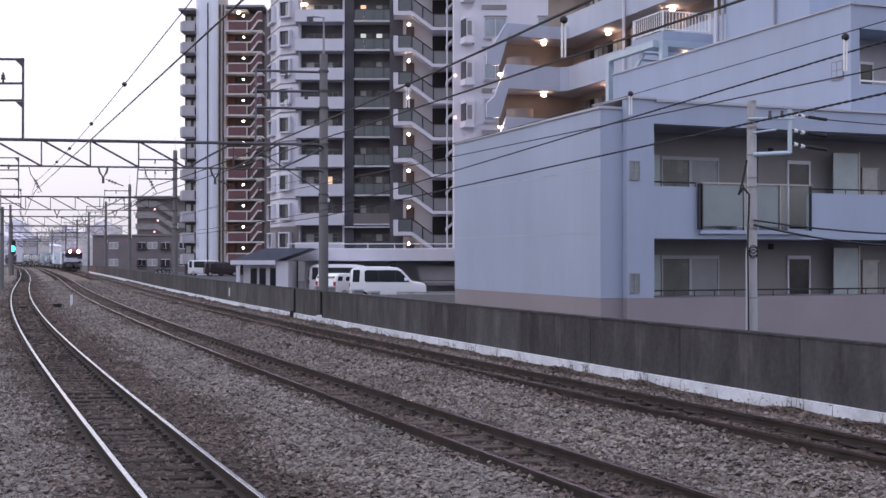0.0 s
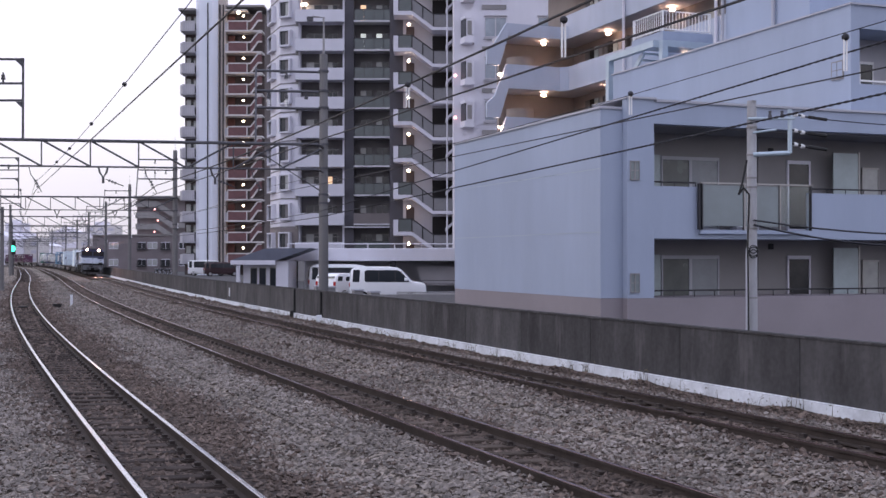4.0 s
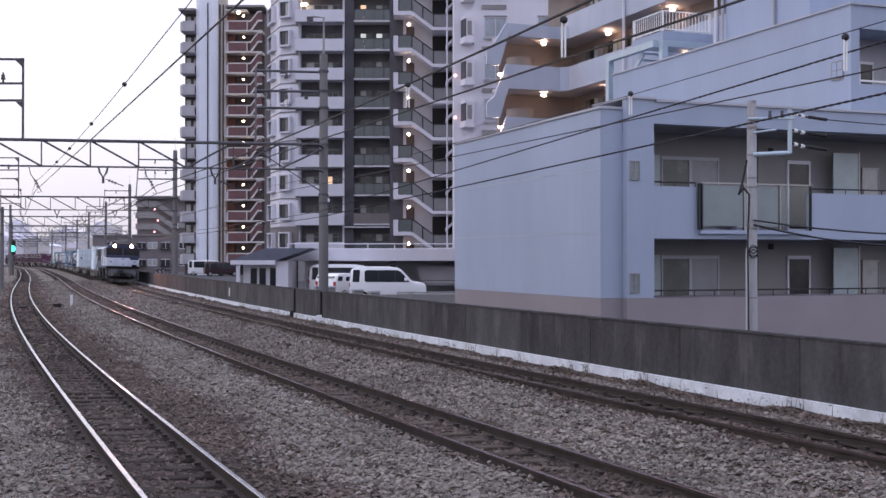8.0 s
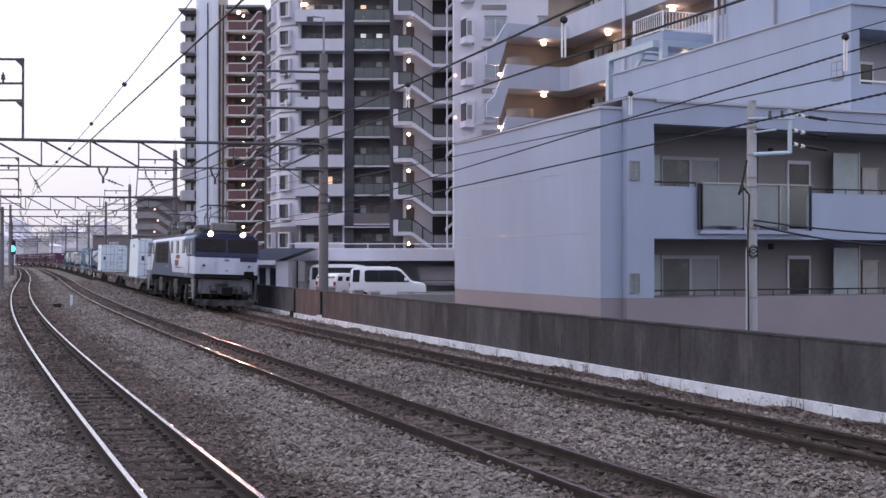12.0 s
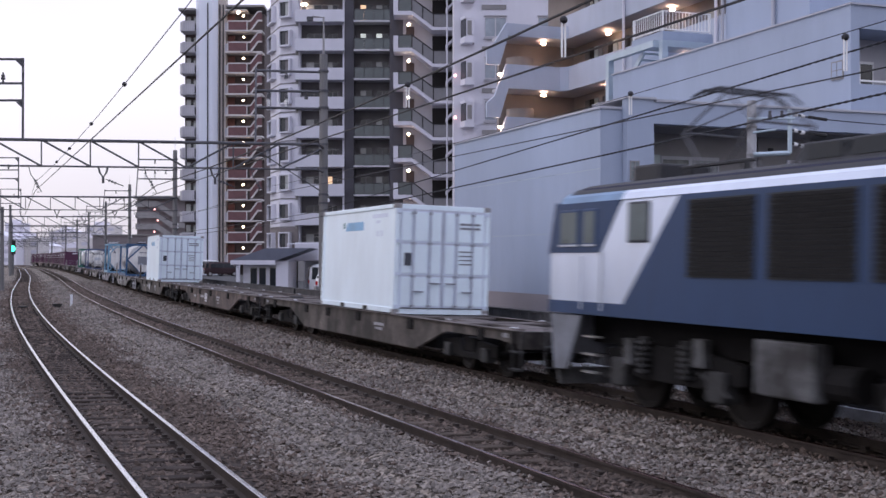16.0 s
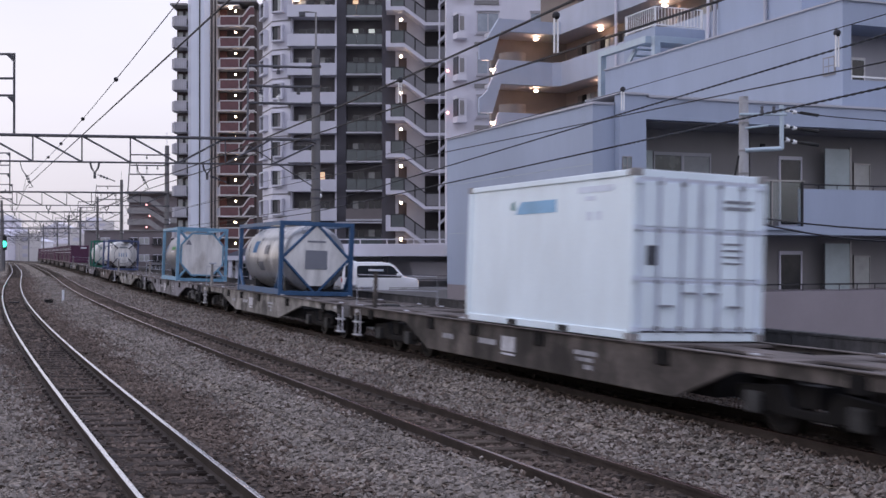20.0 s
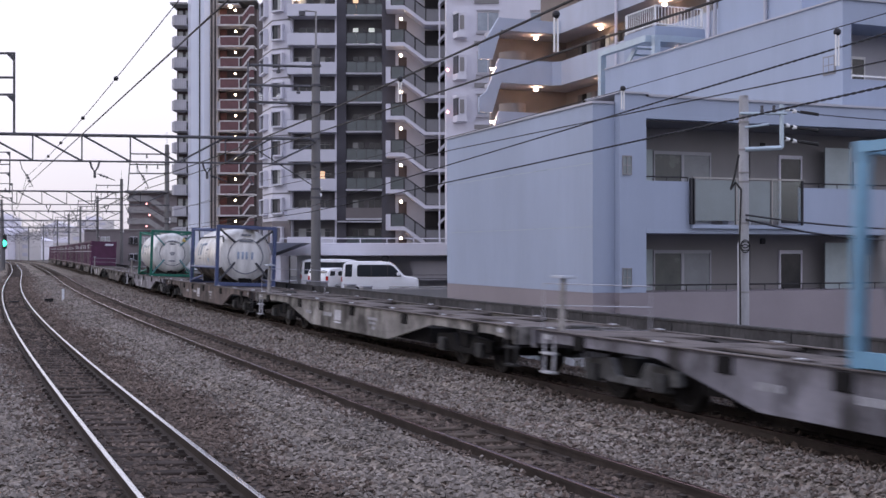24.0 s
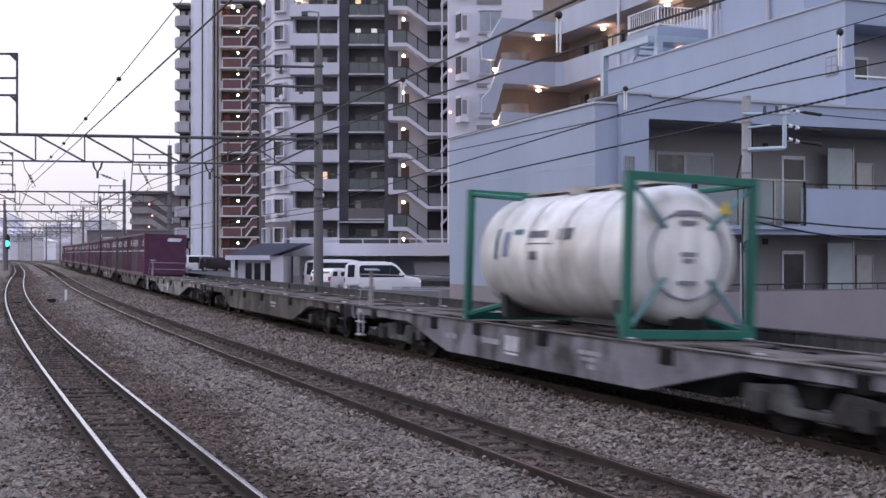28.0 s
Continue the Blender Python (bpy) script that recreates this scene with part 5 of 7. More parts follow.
            rod(bm, ((x0 + x1) / 2, q(-0.04), 2.48), ((x0 + x1) / 2 + 0.25, q(0.06), 2.9), 0.012, 5)
            part("wiper", bm, "tyre", b)
        box_part("blue_front_band", "under", v, -WD + 0.02, min(q(0), q(-0.02)), 1.42, WD - 0.02, max(q(0), q(-0.02)), 1.62)
        bm = B()
        bx(bm, -0.4, min(q(0), q(-0.03)), 1.62, 0.4, max(q(0), q(-0.03)), 2.36)
        d = part("end_door", bm, "loco_white", v, bevel=0.015)
        bm = B()
        prism(bm, [(-WD + 0.06, 3.2), (WD - 0.06, 3.2), (WD - 0.2, 3.4), (0.5, 3.48), (-0.5, 3.48), (-WD + 0.2, 3.4)], "y", min(q(0.24), q(0.6)), max(q(0.24), q(0.6)))
        part("cab_roof_visor", bm, "loco_navy", v, bevel=0.04)
        for x in (-0.725, 0.725):
            bm = B()
            rod(bm, (x, q(0.44), 3.41), (x, q(0.22), 3.41), 0.13, 16)
            h = part("headlamp", bm, "loco_navy", v)
            bm = B()
            bmesh.ops.create_cone(bm, cap_ends=False, segments=18, radius1=0.105, radius2=0.105, depth=0.14, matrix=Matrix.Translation((x, q(0.16), 3.41)) @ Matrix.Rotation(math.pi / 2, 4, "X"))
            bmesh.ops.solidify(bm, geom=bm.faces[:], thickness=0.015)
            part("lamp_hood", bm, "loco_navy", h)
            bm = B()
            rod(bm, (x, q(0.22), 3.41), (x, q(0.205), 3.41), 0.088, 16)
            part("headlamp_lens", bm, "head" if f < 0 else "win", h, "lit headlamp" if f < 0 else "")
            bm = B()
            rod(bm, (x * 1.4, q(0.02), 2.0), (x * 1.4, q(-0.06), 2.0), 0.06, 12)
            part("tail_lamp", bm, "lens_dark", v)
        for x in (-1.15, -0.5, 0.5, 1.15):
            bm = B()
            rod(bm, (x, q(-0.07), 1.7), (x, q(-0.07), 2.2), 0.014, 6)
            part("handrail", bm, "lock_rod", v)
        bm = B()
        rod(bm, (-1.3, q(-0.1), 1.5), (1.3, q(-0.1), 1.5), 0.018, 6)
        part("footboard_rail", bm, "louvre", v)
        box_part("window_apron", "loco_navy", v, 0.6, min(q(0), q(-0.016)), 2.2, 1.36, max(q(0), q(-0.016)), 2.385)
        boxes("marker_plate", "ink_grey", v, [(-0.1, min(q(-0.03), q(-0.036)), 2.2, 0.1, max(q(-0.03), q(-0.036)), 2.3), (-0.05, min(q(-0.03), q(-0.036)), 1.75, 0.05, max(q(-0.03), q(-0.036)), 1.83)])
        for x, z, l in ((-0.55, 0.85, 0.3), (0.45, 0.95, 0.35), (0.85, 0.7, 0.25), (-0.2, 1.15, 0.5)):
            box_part("jumper_cable_box", "loco_grey", v, x - l / 2, min(q(-0.12), q(0.1)), z, x + l / 2, max(q(-0.12), q(0.1)), z + 0.2, bevel=0.04)
        # skirt, snow plough, coupler and hoses
        for x in (-1, 1):
            bm = B()
            prism(bm, [(q(0.02), 1.4), (q(1.05), 1.4), (q(0.62), 0.5), (q(0.2), 0.48)], "x", x * 1.36 - 0.035, x * 1.36 + 0.035)
            part("skirt", bm, "skirt_blue", v, "blue-grey corner skirt", bevel=0.02)
            for z in (0.5, 0.78, 1.06):
                box_part("cab_step", "alu", v, x * 1.34 - 0.06, min(q(1.15), q(1.55)), z, x * 1.34 + 0.06, max(q(1.15), q(1.55)), z + 0.03)
        bm = B()
        prism(bm, [(-1.25, 0.22), (1.25, 0.22), (1.3, 0.5), (-1.3, 0.5)], "y", min(q(0.1), q(0.2)), max(q(0.1), q(0.2)))
        part("rail_guard", bm, "loco_grey", v, bevel=0.01)
        bm = B()
        bx(bm, -1.2, min(q(0.15), q(0.5)), 0.75, 1.2, max(q(0.15), q(0.5)), 1.4)
        part("buffer_beam", bm, "skirt_blue", v)
        bm = B()
        bx(bm, -0.15, min(q(-0.4), q(0.3)), 0.75, 0.15, max(q(-0.4), q(0.3)), 1.02)
        bx(bm, -0.22, min(q(-0.45), q(-0.2)), 0.68, 0.22, max(q(-0.45), q(-0.2)), 1.06)
        part("coupler", bm, "under", v, bevel=0.03)
        box_part("jumper_box", "under", v, 0.78, min(q(-0.16), q(0)), 1.46, 1.22, max(q(-0.16), q(0)), 1.78, bevel=0.03)
        for x in (-0.7, -0.45, 0.45, 0.7):
            bm = B()
            rod(bm, (x, q(0.0), 1.1), (x + 0.05, q(-0.12), 0.6), 0.03, 6)
            part("brake_hose", bm, "tyre", v)
        for x in (-1.25, 1.25):
            bm = B()
            for z in (0.45, 0.8):
                rod(bm, (x - 0.16, q(-0.08), z), (x + 0.16, q(-0.08), z), 0.02, 5)
            for dx in (-0.16, 0.16):
                rod(bm, (x + dx, q(-0.08), 0.4), (x + dx, q(-0.08), 1.4), 0.018, 5)
            part("shunter_step", bm, "loco_grey", v)
    # running gear: three two-axle trucks
    axles = []
    for c in (y(3.0), y(8.85), y(14.7)):
        for sx in (-1, 1):
            bm = B()
            prism(bm, [(c - 1.75, 0.62), (c - 1.75, 0.9), (c - 0.7, 1.02), (c + 0.7, 1.02), (c + 1.75, 0.9), (c + 1.75, 0.62), (c + 0.7, 0.5), (c - 0.7, 0.5)], "x", sx * 0.98 - 0.07, sx * 0.98 + 0.07)
            fr = part("truck_frame", bm, "under", v, bevel=0.02)
            for k in (-1.25, 1.25):
                bm = B()
                bx(bm, sx * 1.0 - 0.16, c + k - 0.2, 0.35, sx * 1.0 + 0.16, c + k + 0.2, 0.78)
                part("axle_box", bm, "under_pale", fr, bevel=0.04)
            for k in (-0.55, 0.55):
                bm = B()
                for i in range(6):
                    rod(bm, (sx * 1.12, c + k, 0.62 + i * 0.085), (sx * 1.12, c + k, 0.66 + i * 0.085), 0.13, 10)
                rod(bm, (sx * 1.12, c + k, 0.6), (sx * 1.12, c + k, 1.15), 0.08, 8)
                part("coil_spring", bm, "under_pale", fr)
            for k in (-1, 1):
                bm = B()
                rod(bm, (sx * 1.14, c + k * 1.6, 0.45), (sx * 1.14, c + k * 0.9, 0.72), 0.03, 6)
                part("brake_rod", bm, "under_pale", fr)
            box_part("sand_box", "loco_grey", fr, sx * 1.1 - 0.08, c - 1.0, 0.8, sx * 1.1 + 0.08, c - 0.75, 1.2, bevel=0.02)
            box_part("brake_cylinder", "loco_grey", fr, sx * 1.1 - 0.08, c + 0.85, 0.7, sx * 1.1 + 0.08, c + 1.05, 1.1, bevel=0.02)
        for k in (-1.25, 1.25):
            axles.append(wheelset(v, c + k, 0.53))
    for c, l in ((y(5.95), 1.0), (y(11.8), 1.1)):
        for sx in (-1, 1):
            bm = B()
            bx(bm, sx * 1.25 - 0.12, c - l / 2, 0.6, sx * 1.25 + 0.12, c + l / 2, 1.3)
            part("equipment_box", bm, "loco_grey", v, bevel=0.03)
            bm = B()
            rod(bm, (sx * 1.05, c - l, 0.85), (sx * 1.05, c - l / 2, 0.85), 0.22, 12)
            part("air_reservoir", bm, "under", v)
    box_part("underframe", "under", v, -0.85, y(0.5), 0.95, 0.85, y(17.2), 1.419)
    # roof equipment
    bm = B()
    prism(bm, [(-0.85, 3.5), (0.85, 3.5), (0.6, 3.78), (-0.6, 3.78)], "y", y(5.02), y(7.75))
    part("roof_hatch", bm, "roof_pale", v, "pale blue-grey roof hatch", bevel=0.03)
    bm = B()
    prism(bm, [(y(3.3), 3.52), (y(3.45), 3.8), (y(3.9), 3.93), (y(4.4), 3.9), (y(5.0), 3.7), (y(5.0), 3.52)], "x", -0.72, 0.72)
    part("roof_monitor", bm, "loco_roof", v, bevel=0.05)
    bm = B()
    prism(bm, [(-0.95, 3.5), (0.95, 3.5), (0.8, 3.8), (-0.8, 3.8)], "y", y(7.9), y(12.2))
    m = part("roof_grille", bm, "loco_roof", v, bevel=0.02)
    for sx in (-1, 1):
        for i in range(5):
            box_part("grille_panel", "louvre", m, sx * 0.88 - 0.05, y(8.0 + i * 0.83), 3.56, sx * 0.88 + 0.05, y(8.7 + i * 0.83), 3.75)
    box_part("roof_box", "cream_dull", v, -0.55, y(0.72), 3.5, 0.55, y(1.35), 3.95, bevel=0.06)
    box_part("roof_box", "loco_roof", v, -0.5, y(15.9), 3.5, 0.5, y(16.7), 3.85, bevel=0.04)
    for u, f in ((2.35, 1), (14.4, -1)):
        c = y(u)
        bm = B()
        for x in (-0.5, 0.5):
            rod(bm, (x, c - 0.9, 3.72), (x, c + 0.9, 3.72), 0.03, 6)
            for yy in (-0.7, 0.7):
                rod(bm, (x, c + yy, 3.52), (x, c + yy, 3.72), 0.07, 8)
        part("pantograph_base", bm, "loco_roof", v)
        bm = B()
        for x in (-0.55, 0.55):
            for e in (-1, 1):
                rod(bm, (x, c + e * 0.35, 3.74), (x * 0.95, c + e * 0.85, 4.25), 0.022, 6)
                rod(bm, (x * 0.95, c + e * 0.85, 4.25), (x * 0.7, c, 4.78), 0.018, 6)
        for e in (-1, 1):
            rod(bm, (-0.52, c + e * 0.85, 4.25), (0.52, c + e * 0.85, 4.25), 0.018, 6)
            rod(bm, (-0.52, c + e * 0.85, 4.25), (0.39, c, 4.78), 0.012, 5)
        part("pantograph_frame", bm, "steel", v, "raised diamond pantograph")
        bm = B()
        for e in (-0.14, 0.14):
            pts = [(-0.85, 4.68), (-0.65, 4.8), (0.65, 4.8), (0.85, 4.68)]
            for a, b in zip(pts, pts[1:]):
                rod(bm, (a[0], c + e, a[1]), (b[0], c + e, b[1]), 0.025, 6)
        part("contact_shoe", bm, "wire", v)
    bm = B()
    rod(bm, (0.7, y(2.5), 3.7), (0.7, y(14.5), 3.7), 0.025, 6)
    for u in (4, 6, 8, 10, 12):
        rod(bm, (0.7, y(u), 3.5), (0.7, y(u), 3.7), 0.05, 6)
    part("roof_cable", bm, "wire", v)
    return v, axles


def wheelset(v, yy, r, mesh={}):
    """An axle with two wheels that turns; its origin lies on the axle."""
    key = round(r, 3)
    if key not in mesh:
        bm = B()
        rod(bm, (-0.8, 0, 0), (0.8, 0, 0), 0.08, 12)
        w = part("wheelset", bm, "wheel", v)
        bm = B()
        prof = [(0.05, 0.09), (0.05, 0.2), (0.025, 0.24), (0.025, r - 0.1), (0.065, r - 0.08), (0.065, r), (-0.065, r), (-0.065, r + 0.028), (-0.1, r + 0.02), (-0.1, r - 0.08), (-0.03, r - 0.1), (-0.03, 0.24), (-0.08, 0.2), (-0.08, 0.09)]
        n = 28
        rings = [[bm.verts.new((x, q * math.cos(6.28319 * i / n), q * math.sin(6.28319 * i / n))) for i in range(n)] for x, q in prof]
        for g, h in zip(rings, rings[1:] + rings[:1]):
            for i in range(n):
                bm.faces.new((g[i], g[(i + 1) % n], h[(i + 1) % n], h[i]))
        k = part("wheel", bm, "wheel", w)
        mesh[key] = (w.data, k.data)
        k.location = (0.53, 0, 0)
        pair = (-1,)
    else:
        w = new("wheelset", mesh[key][0])
        w.parent = v
        pair = (-1, 1)
    for sx in pair:
        k = new("wheel", mesh[key][1])
        k.parent = w
        k.matrix_basis = Matrix.Translation((sx * 0.53, 0, 0)) @ (Matrix() if sx > 0 else Matrix.Rotation(math.pi, 4, "Z"))
    w.location = (0, yy, r)
    return w, yy, r


# ---- container wagons ----
def wagon(paint, label, plates, stand=True, belly=4.6, slope=1.75, step_paint="wagon_pale", truck_paint="under", front_steps=False):
    v = thing("container_wagon", label, "freight wagon", "wagons of the train")
    ZT = 0.99
    axles = []
    side = [(-9.75, ZT), (9.75, ZT), (9.75, ZT - 0.24), (8.9, ZT - 0.19), (belly + slope, ZT - 0.19), (belly, ZT - 0.68), (-belly, ZT - 0.68), (-belly - slope, ZT - 0.19), (-8.9, ZT - 0.19), (-9.75, ZT - 0.24)]
    for sx in (-1, 1):
        bm = B()
        prism(bm, side, "x", sx * 1.2 - 0.03, sx * 1.2 + 0.03)
        for yy in (-9.7, 9.62):
            bx(bm, sx * 1.2 - 0.1, yy, ZT - 0.24, sx * 1.2 + 0.1, yy + 0.08, ZT)
        sl = part("side_sill", bm, paint, v, "fish-bellied side sill, weathered")
        box_part("top_flange", "deck", sl, sx * 1.2 - 0.09, -9.75, ZT + 0.001, sx * 1.2 + 0.09, 9.75, ZT + 0.014)
        # clamp pockets and data plates
        for i, yy in enumerate((-8.2, -4.3, -0.5, 2.2, 4.4, 8.2)):
            bm = B()
            bx(bm, sx * 1.24 - 0.03, yy - 0.16, ZT - 0.26, sx * 1.24 + 0.03, yy + 0.16, ZT - 0.03)
            part("clamp_pocket", bm, "under", sl, bevel=0.02)
        for yy, l, z, h, ink in plates:
            box_part("data_plate", ink, sl, sx * 1.232 - 0.006, yy - l / 2, ZT - z, sx * 1.232 + 0.006, yy + l / 2, ZT - z + h)
    bm = B()
    bx(bm, -0.35, -9.7, ZT - 0.35, 0.35, 9.7, ZT - 0.05)
    # added near-black block below the sill, standing in for shade under the wagon
    bx(bm, -0.95, -5.2, 0.36, 0.95, 5.2, ZT - 0.3)
    for yy in np.arange(-9.2, 9.4, 1.55):
        bx(bm, -1.17, yy - 0.1, ZT - 0.22, 1.17, yy + 0.1, ZT - 0.06)
    part("centre_sill", bm, "under", v)
    # deck: solid plates with long open slots between them along each side
    boxes("deck_plate", "deck", v, [(-1.165, a, ZT - 0.058, 1.165, b, ZT - 0.006) for a, b in ((-9.72, -8.0), (-6.55, -5.7), (-3.75, -2.9), (-0.6, 0.6), (2.9, 3.75), (5.7, 6.55), (8.0, 9.72))], bevel=0.01)
    boxes("deck_plate", "deck", v, [(-0.3, a, ZT - 0.052, 0.3, b, ZT - 0.01) for a, b in ((-7.99, -6.56), (-5.69, -3.76), (-2.89, -0.61), (0.61, 2.89), (3.76, 5.69), (6.56, 7.99))], bevel=0.01)
    for yy in (-9.4, -6.2, -3.1, -0.05, 3.1, 6.2, 9.4):
        for sx in (-1, 1):
            k = box_part("twist_lock_seat", "deck", v, sx * 1.05 - 0.1, yy - 0.12, ZT, sx * 1.05 + 0.1, yy + 0.12, ZT + 0.03)
            box_part("twist_lock", "plate_white", k, sx * 1.1 - 0.05, yy - 0.06, ZT + 0.03, sx * 1.1 + 0.05, yy + 0.06, ZT + 0.055, bevel=0.01)
    for c in (-7.1, 7.1):
        for sx in (-1, 1):
            bm = B()
            prism(bm, [(c - 1.35, 0.4), (c - 1.35, 0.62), (c - 0.5, 0.68), (c - 0.3, 0.42), (c + 0.3, 0.42), (c + 0.5, 0.68), (c + 1.35, 0.62), (c + 1.35, 0.4), (c + 0.5, 0.3), (c - 0.5, 0.3)], "x", sx * 0.96 - 0.06, sx * 0.96 + 0.06)
            f = part("bogie_frame", bm, truck_paint, v, bevel=0.02)
            for k in (-0.95, 0.95):
                bm = B()
                bx(bm, sx * 1.0 - 0.12, c + k - 0.15, 0.28, sx * 1.0 + 0.12, c + k + 0.15, 0.56)
                part("axle_box", bm, "under_pale", f, bevel=0.03)
        for k in (-0.95, 0.95):
            axles.append(wheelset(v, c + k, 0.4))
        box_part("bolster", "under", v, -1.0, c - 0.2, 0.45, 1.0, c + 0.2, 0.72)
    for e in (-1, 1):
        bm = B()
        bx(bm, -0.13, min(e * 9.7, e * 10.2), 0.76, 0.13, max(e * 9.7, e * 10.2), 1.0)
        bx(bm, -0.2, min(e * 10.0, e * 10.22), 0.7, 0.2, max(e * 10.0, e * 10.22), 1.04)
        part("coupler", bm, "under_pale", v, bevel=0.02)
        box_part("end_beam", paint, v, -1.2, min(e * 9.75, e * 9.9), ZT - 0.32, 1.2, max(e * 9.75, e * 9.9), ZT)
        step = 9.22 if e > 0 else -9.78
        for sx in (-1, 1):
            bm = B()
            for dy in (-0.17, 0.17):
                rod(bm, (sx * 1.22, step + dy, 0.28), (sx * 1.22, step + dy, ZT - 0.05), 0.022, 6)
            for z in (0.3, 0.62):
                bx(bm, sx * 1.22 - 0.08, step - 0.17, z - 0.02, sx * 1.22 + 0.08, step + 0.17, z + 0.015)
            part("foot_step", bm, step_paint if e > 0 or front_steps else "under_pale", v, "pale step iron" if stand and (e > 0 or front_steps) else "grimy step iron")
            box_part("corner_mark", "plate_white" if stand else "plate_faint", v, sx * 1.235 - 0.006, e * 9.3 - 0.11, ZT - 0.14, sx * 1.235 + 0.006, e * 9.3 + 0.11, ZT - 0.06)
    bm = B()
    bx(bm, -0.9, -1.6, 0.5, -0.3, -0.6, 0.78)
    rod(bm, (0.55, -1.8, 0.6), (0.55, -0.6, 0.6), 0.16, 10)
    part("brake_gear", bm, "under", v)
    if stand:
        bm = B()
        tube(bm, [(-1.1, 9.7, ZT), (-1.1, 9.7, ZT + 0.8), (1.1, 9.7, ZT + 0.8), (1.1, 9.7, ZT)], 0.012)
        tube(bm, [(-1.1, 9.7, ZT + 0.42), (1.1, 9.7, ZT + 0.42)], 0.011)
        part("end_handrail", bm, "lav_trim", v, "pale end handrail")
        bm = B()
        u = 8.75 if paint == "wagon_grey" else 9.3
        rod(bm, (-0.95, u, ZT), (-0.95, u, ZT + 0.9), 0.065, 10, 0.045)
        p = part("handbrake_post", bm, "wagon_grey" if u < 9 else "wagon_pale", v, "tapered handbrake post")
        box_part("handbrake_bar", "lock_rod", p, -1.07, u - 0.22, ZT + 0.9, -0.83, u + 0.22, ZT + 0.95, bevel=0.01)
    return v, axles


# ---- loads ----
def box_container(label):
    c = thing("freight_container", label, "container", "containers on the train")
    L, W, H = 3.03, 1.22, 2.6
    bm = B()
    bx(bm, -W + 0.03, -L + 0.05, 0.12, W - 0.03, L - 0.03, H - 0.02)
    part("box", bm, "box_white", c, bevel=0.015)
    bm = B()
    for sx in (-1, 1):
        bx(bm, sx * (W - 0.05) - 0.05, -L, 0.02, sx * (W - 0.05) + 0.05, L, 0.15)
        bx(bm, sx * (W - 0.05) - 0.05, -L, H - 0.1, sx * (W - 0.05) + 0.05, L, H)
        for e in (-1, 1):
            bx(bm, sx * (W - 0.06) - 0.06, e * (L - 0.07) - 0.07, 0, sx * (W - 0.06) + 0.06, e * (L - 0.07) + 0.07, H + 0.004)
    for e in (-1, 1):
        bx(bm, -W, e * (L - 0.05) - 0.05, 0.0, W, e * (L - 0.05) + 0.05, 0.13)
        bx(bm, -W, e * (L - 0.05) - 0.05, H - 0.12, W, e * (L - 0.05) + 0.05, H + 0.002)
    part("rail_frame", bm, "box_white", c, bevel=0.012)
    boxes("corner_casting", "conc", c, [(sx * (W - 0.075) - 0.085, e * (L - 0.08) - 0.09, z - 0.004, sx * (W - 0.075) + 0.085, e * (L - 0.08) + 0.09, z + 0.115) for sx in (-1, 1) for e in (-1, 1) for z in (0, H - 0.1)], bevel=0.015)
    boxes("fork_pocket", "tyre", c, [(sx * W - 0.006, yy - 0.17, 0.03, sx * W + 0.006, yy + 0.17, 0.13) for sx in (-1, 1) for yy in (-0.95, 0.95)])
    # door end with lock rods, panels and hinges, towards the front
    for sx in (-1, 1):
        bm = B()
        bx(bm, min(sx * 0.015, sx * (W - 0.13)), -L - 0.0, 0.15, max(sx * 0.015, sx * (W - 0.13)), -L + 0.05, H - 0.14)
        d = part("door", bm, "box_door", c, "pale blue-white door leaf")
        boxes("door_panel", "box_white", d, [(min(sx * x0, sx * x1), -L - 0.016, 0.2 + i * 0.77, max(sx * x0, sx * x1), -L - 0.002, 0.88 + i * 0.77) for i in range(3) for x0, x1 in ((0.06, 0.3), (0.38, 0.72), (0.8, 1.05))], bevel=0.008)
        boxes("door_groove", "lock_rod", d, [(min(sx * 0.05, sx * 1.07), -L - 0.006, z, max(sx * 0.05, sx * 1.07), -L - 0.001, z + 0.03) for z in (0.9, 1.67)])
        for x in (0.34, 0.76):
            bm = B()
            rod(bm, (sx * x, -L - 0.045, 0.1), (sx * x, -L - 0.045, H - 0.1), 0.02, 6)
            r = part("lock_rod", bm, "lock_rod", d, "pale grey lock rod")
            boxes("rod_bracket", "ink_grey", r, [(sx * x - 0.045, -L - 0.055, z - 0.03, sx * x + 0.045, -L - 0.012, z + 0.03) for z in (0.2, 0.9, 1.68, 2.4)])
            box_part("rod_handle", "ink_grey", r, min(sx * x, sx * (x - 0.26)), -L - 0.075, 0.72 if x < 0.5 else 0.52, max(sx * x, sx * (x - 0.26)), -L - 0.05, 0.755 if x < 0.5 else 0.555)
        boxes("hinge", "box_door", d, [(min(sx * 1.06, sx * 1.2), -L - 0.035, z - 0.04, max(sx * 1.06, sx * 1.2), -L - 0.002, z + 0.04) for z in (0.18, 0.95, 1.72, 2.42)])
        box_part("door_edge", "lock_rod", d, min(sx * 0.008, sx * 0.03), -L - 0.02, 0.16, max(sx * 0.008, sx * 0.03), -L - 0.001, H - 0.15)
        if sx > 0:
            boxes("door_marking", "ink_grey", d, [(0.42, -L - 0.03, z, 0.95 - 0.2 * (z < 1.6), -L - 0.0225, z + h)
                  for z, h in ((2.15, 0.05), (2.05, 0.05), (1.5, 0.03), (1.4, 0.03), (1.3, 0.03), (1.2, 0.03))])
        else:
            box_part("data_plate", "bar_black", d, -0.98, -L - 0.03, 1.15, -0.8, -L - 0.0225, 1.45)
    box_part("door_seal", "lock_rod", c, -1.09, -L - 0.006, H - 0.15, 1.09, -L + 0.02, H - 0.11)
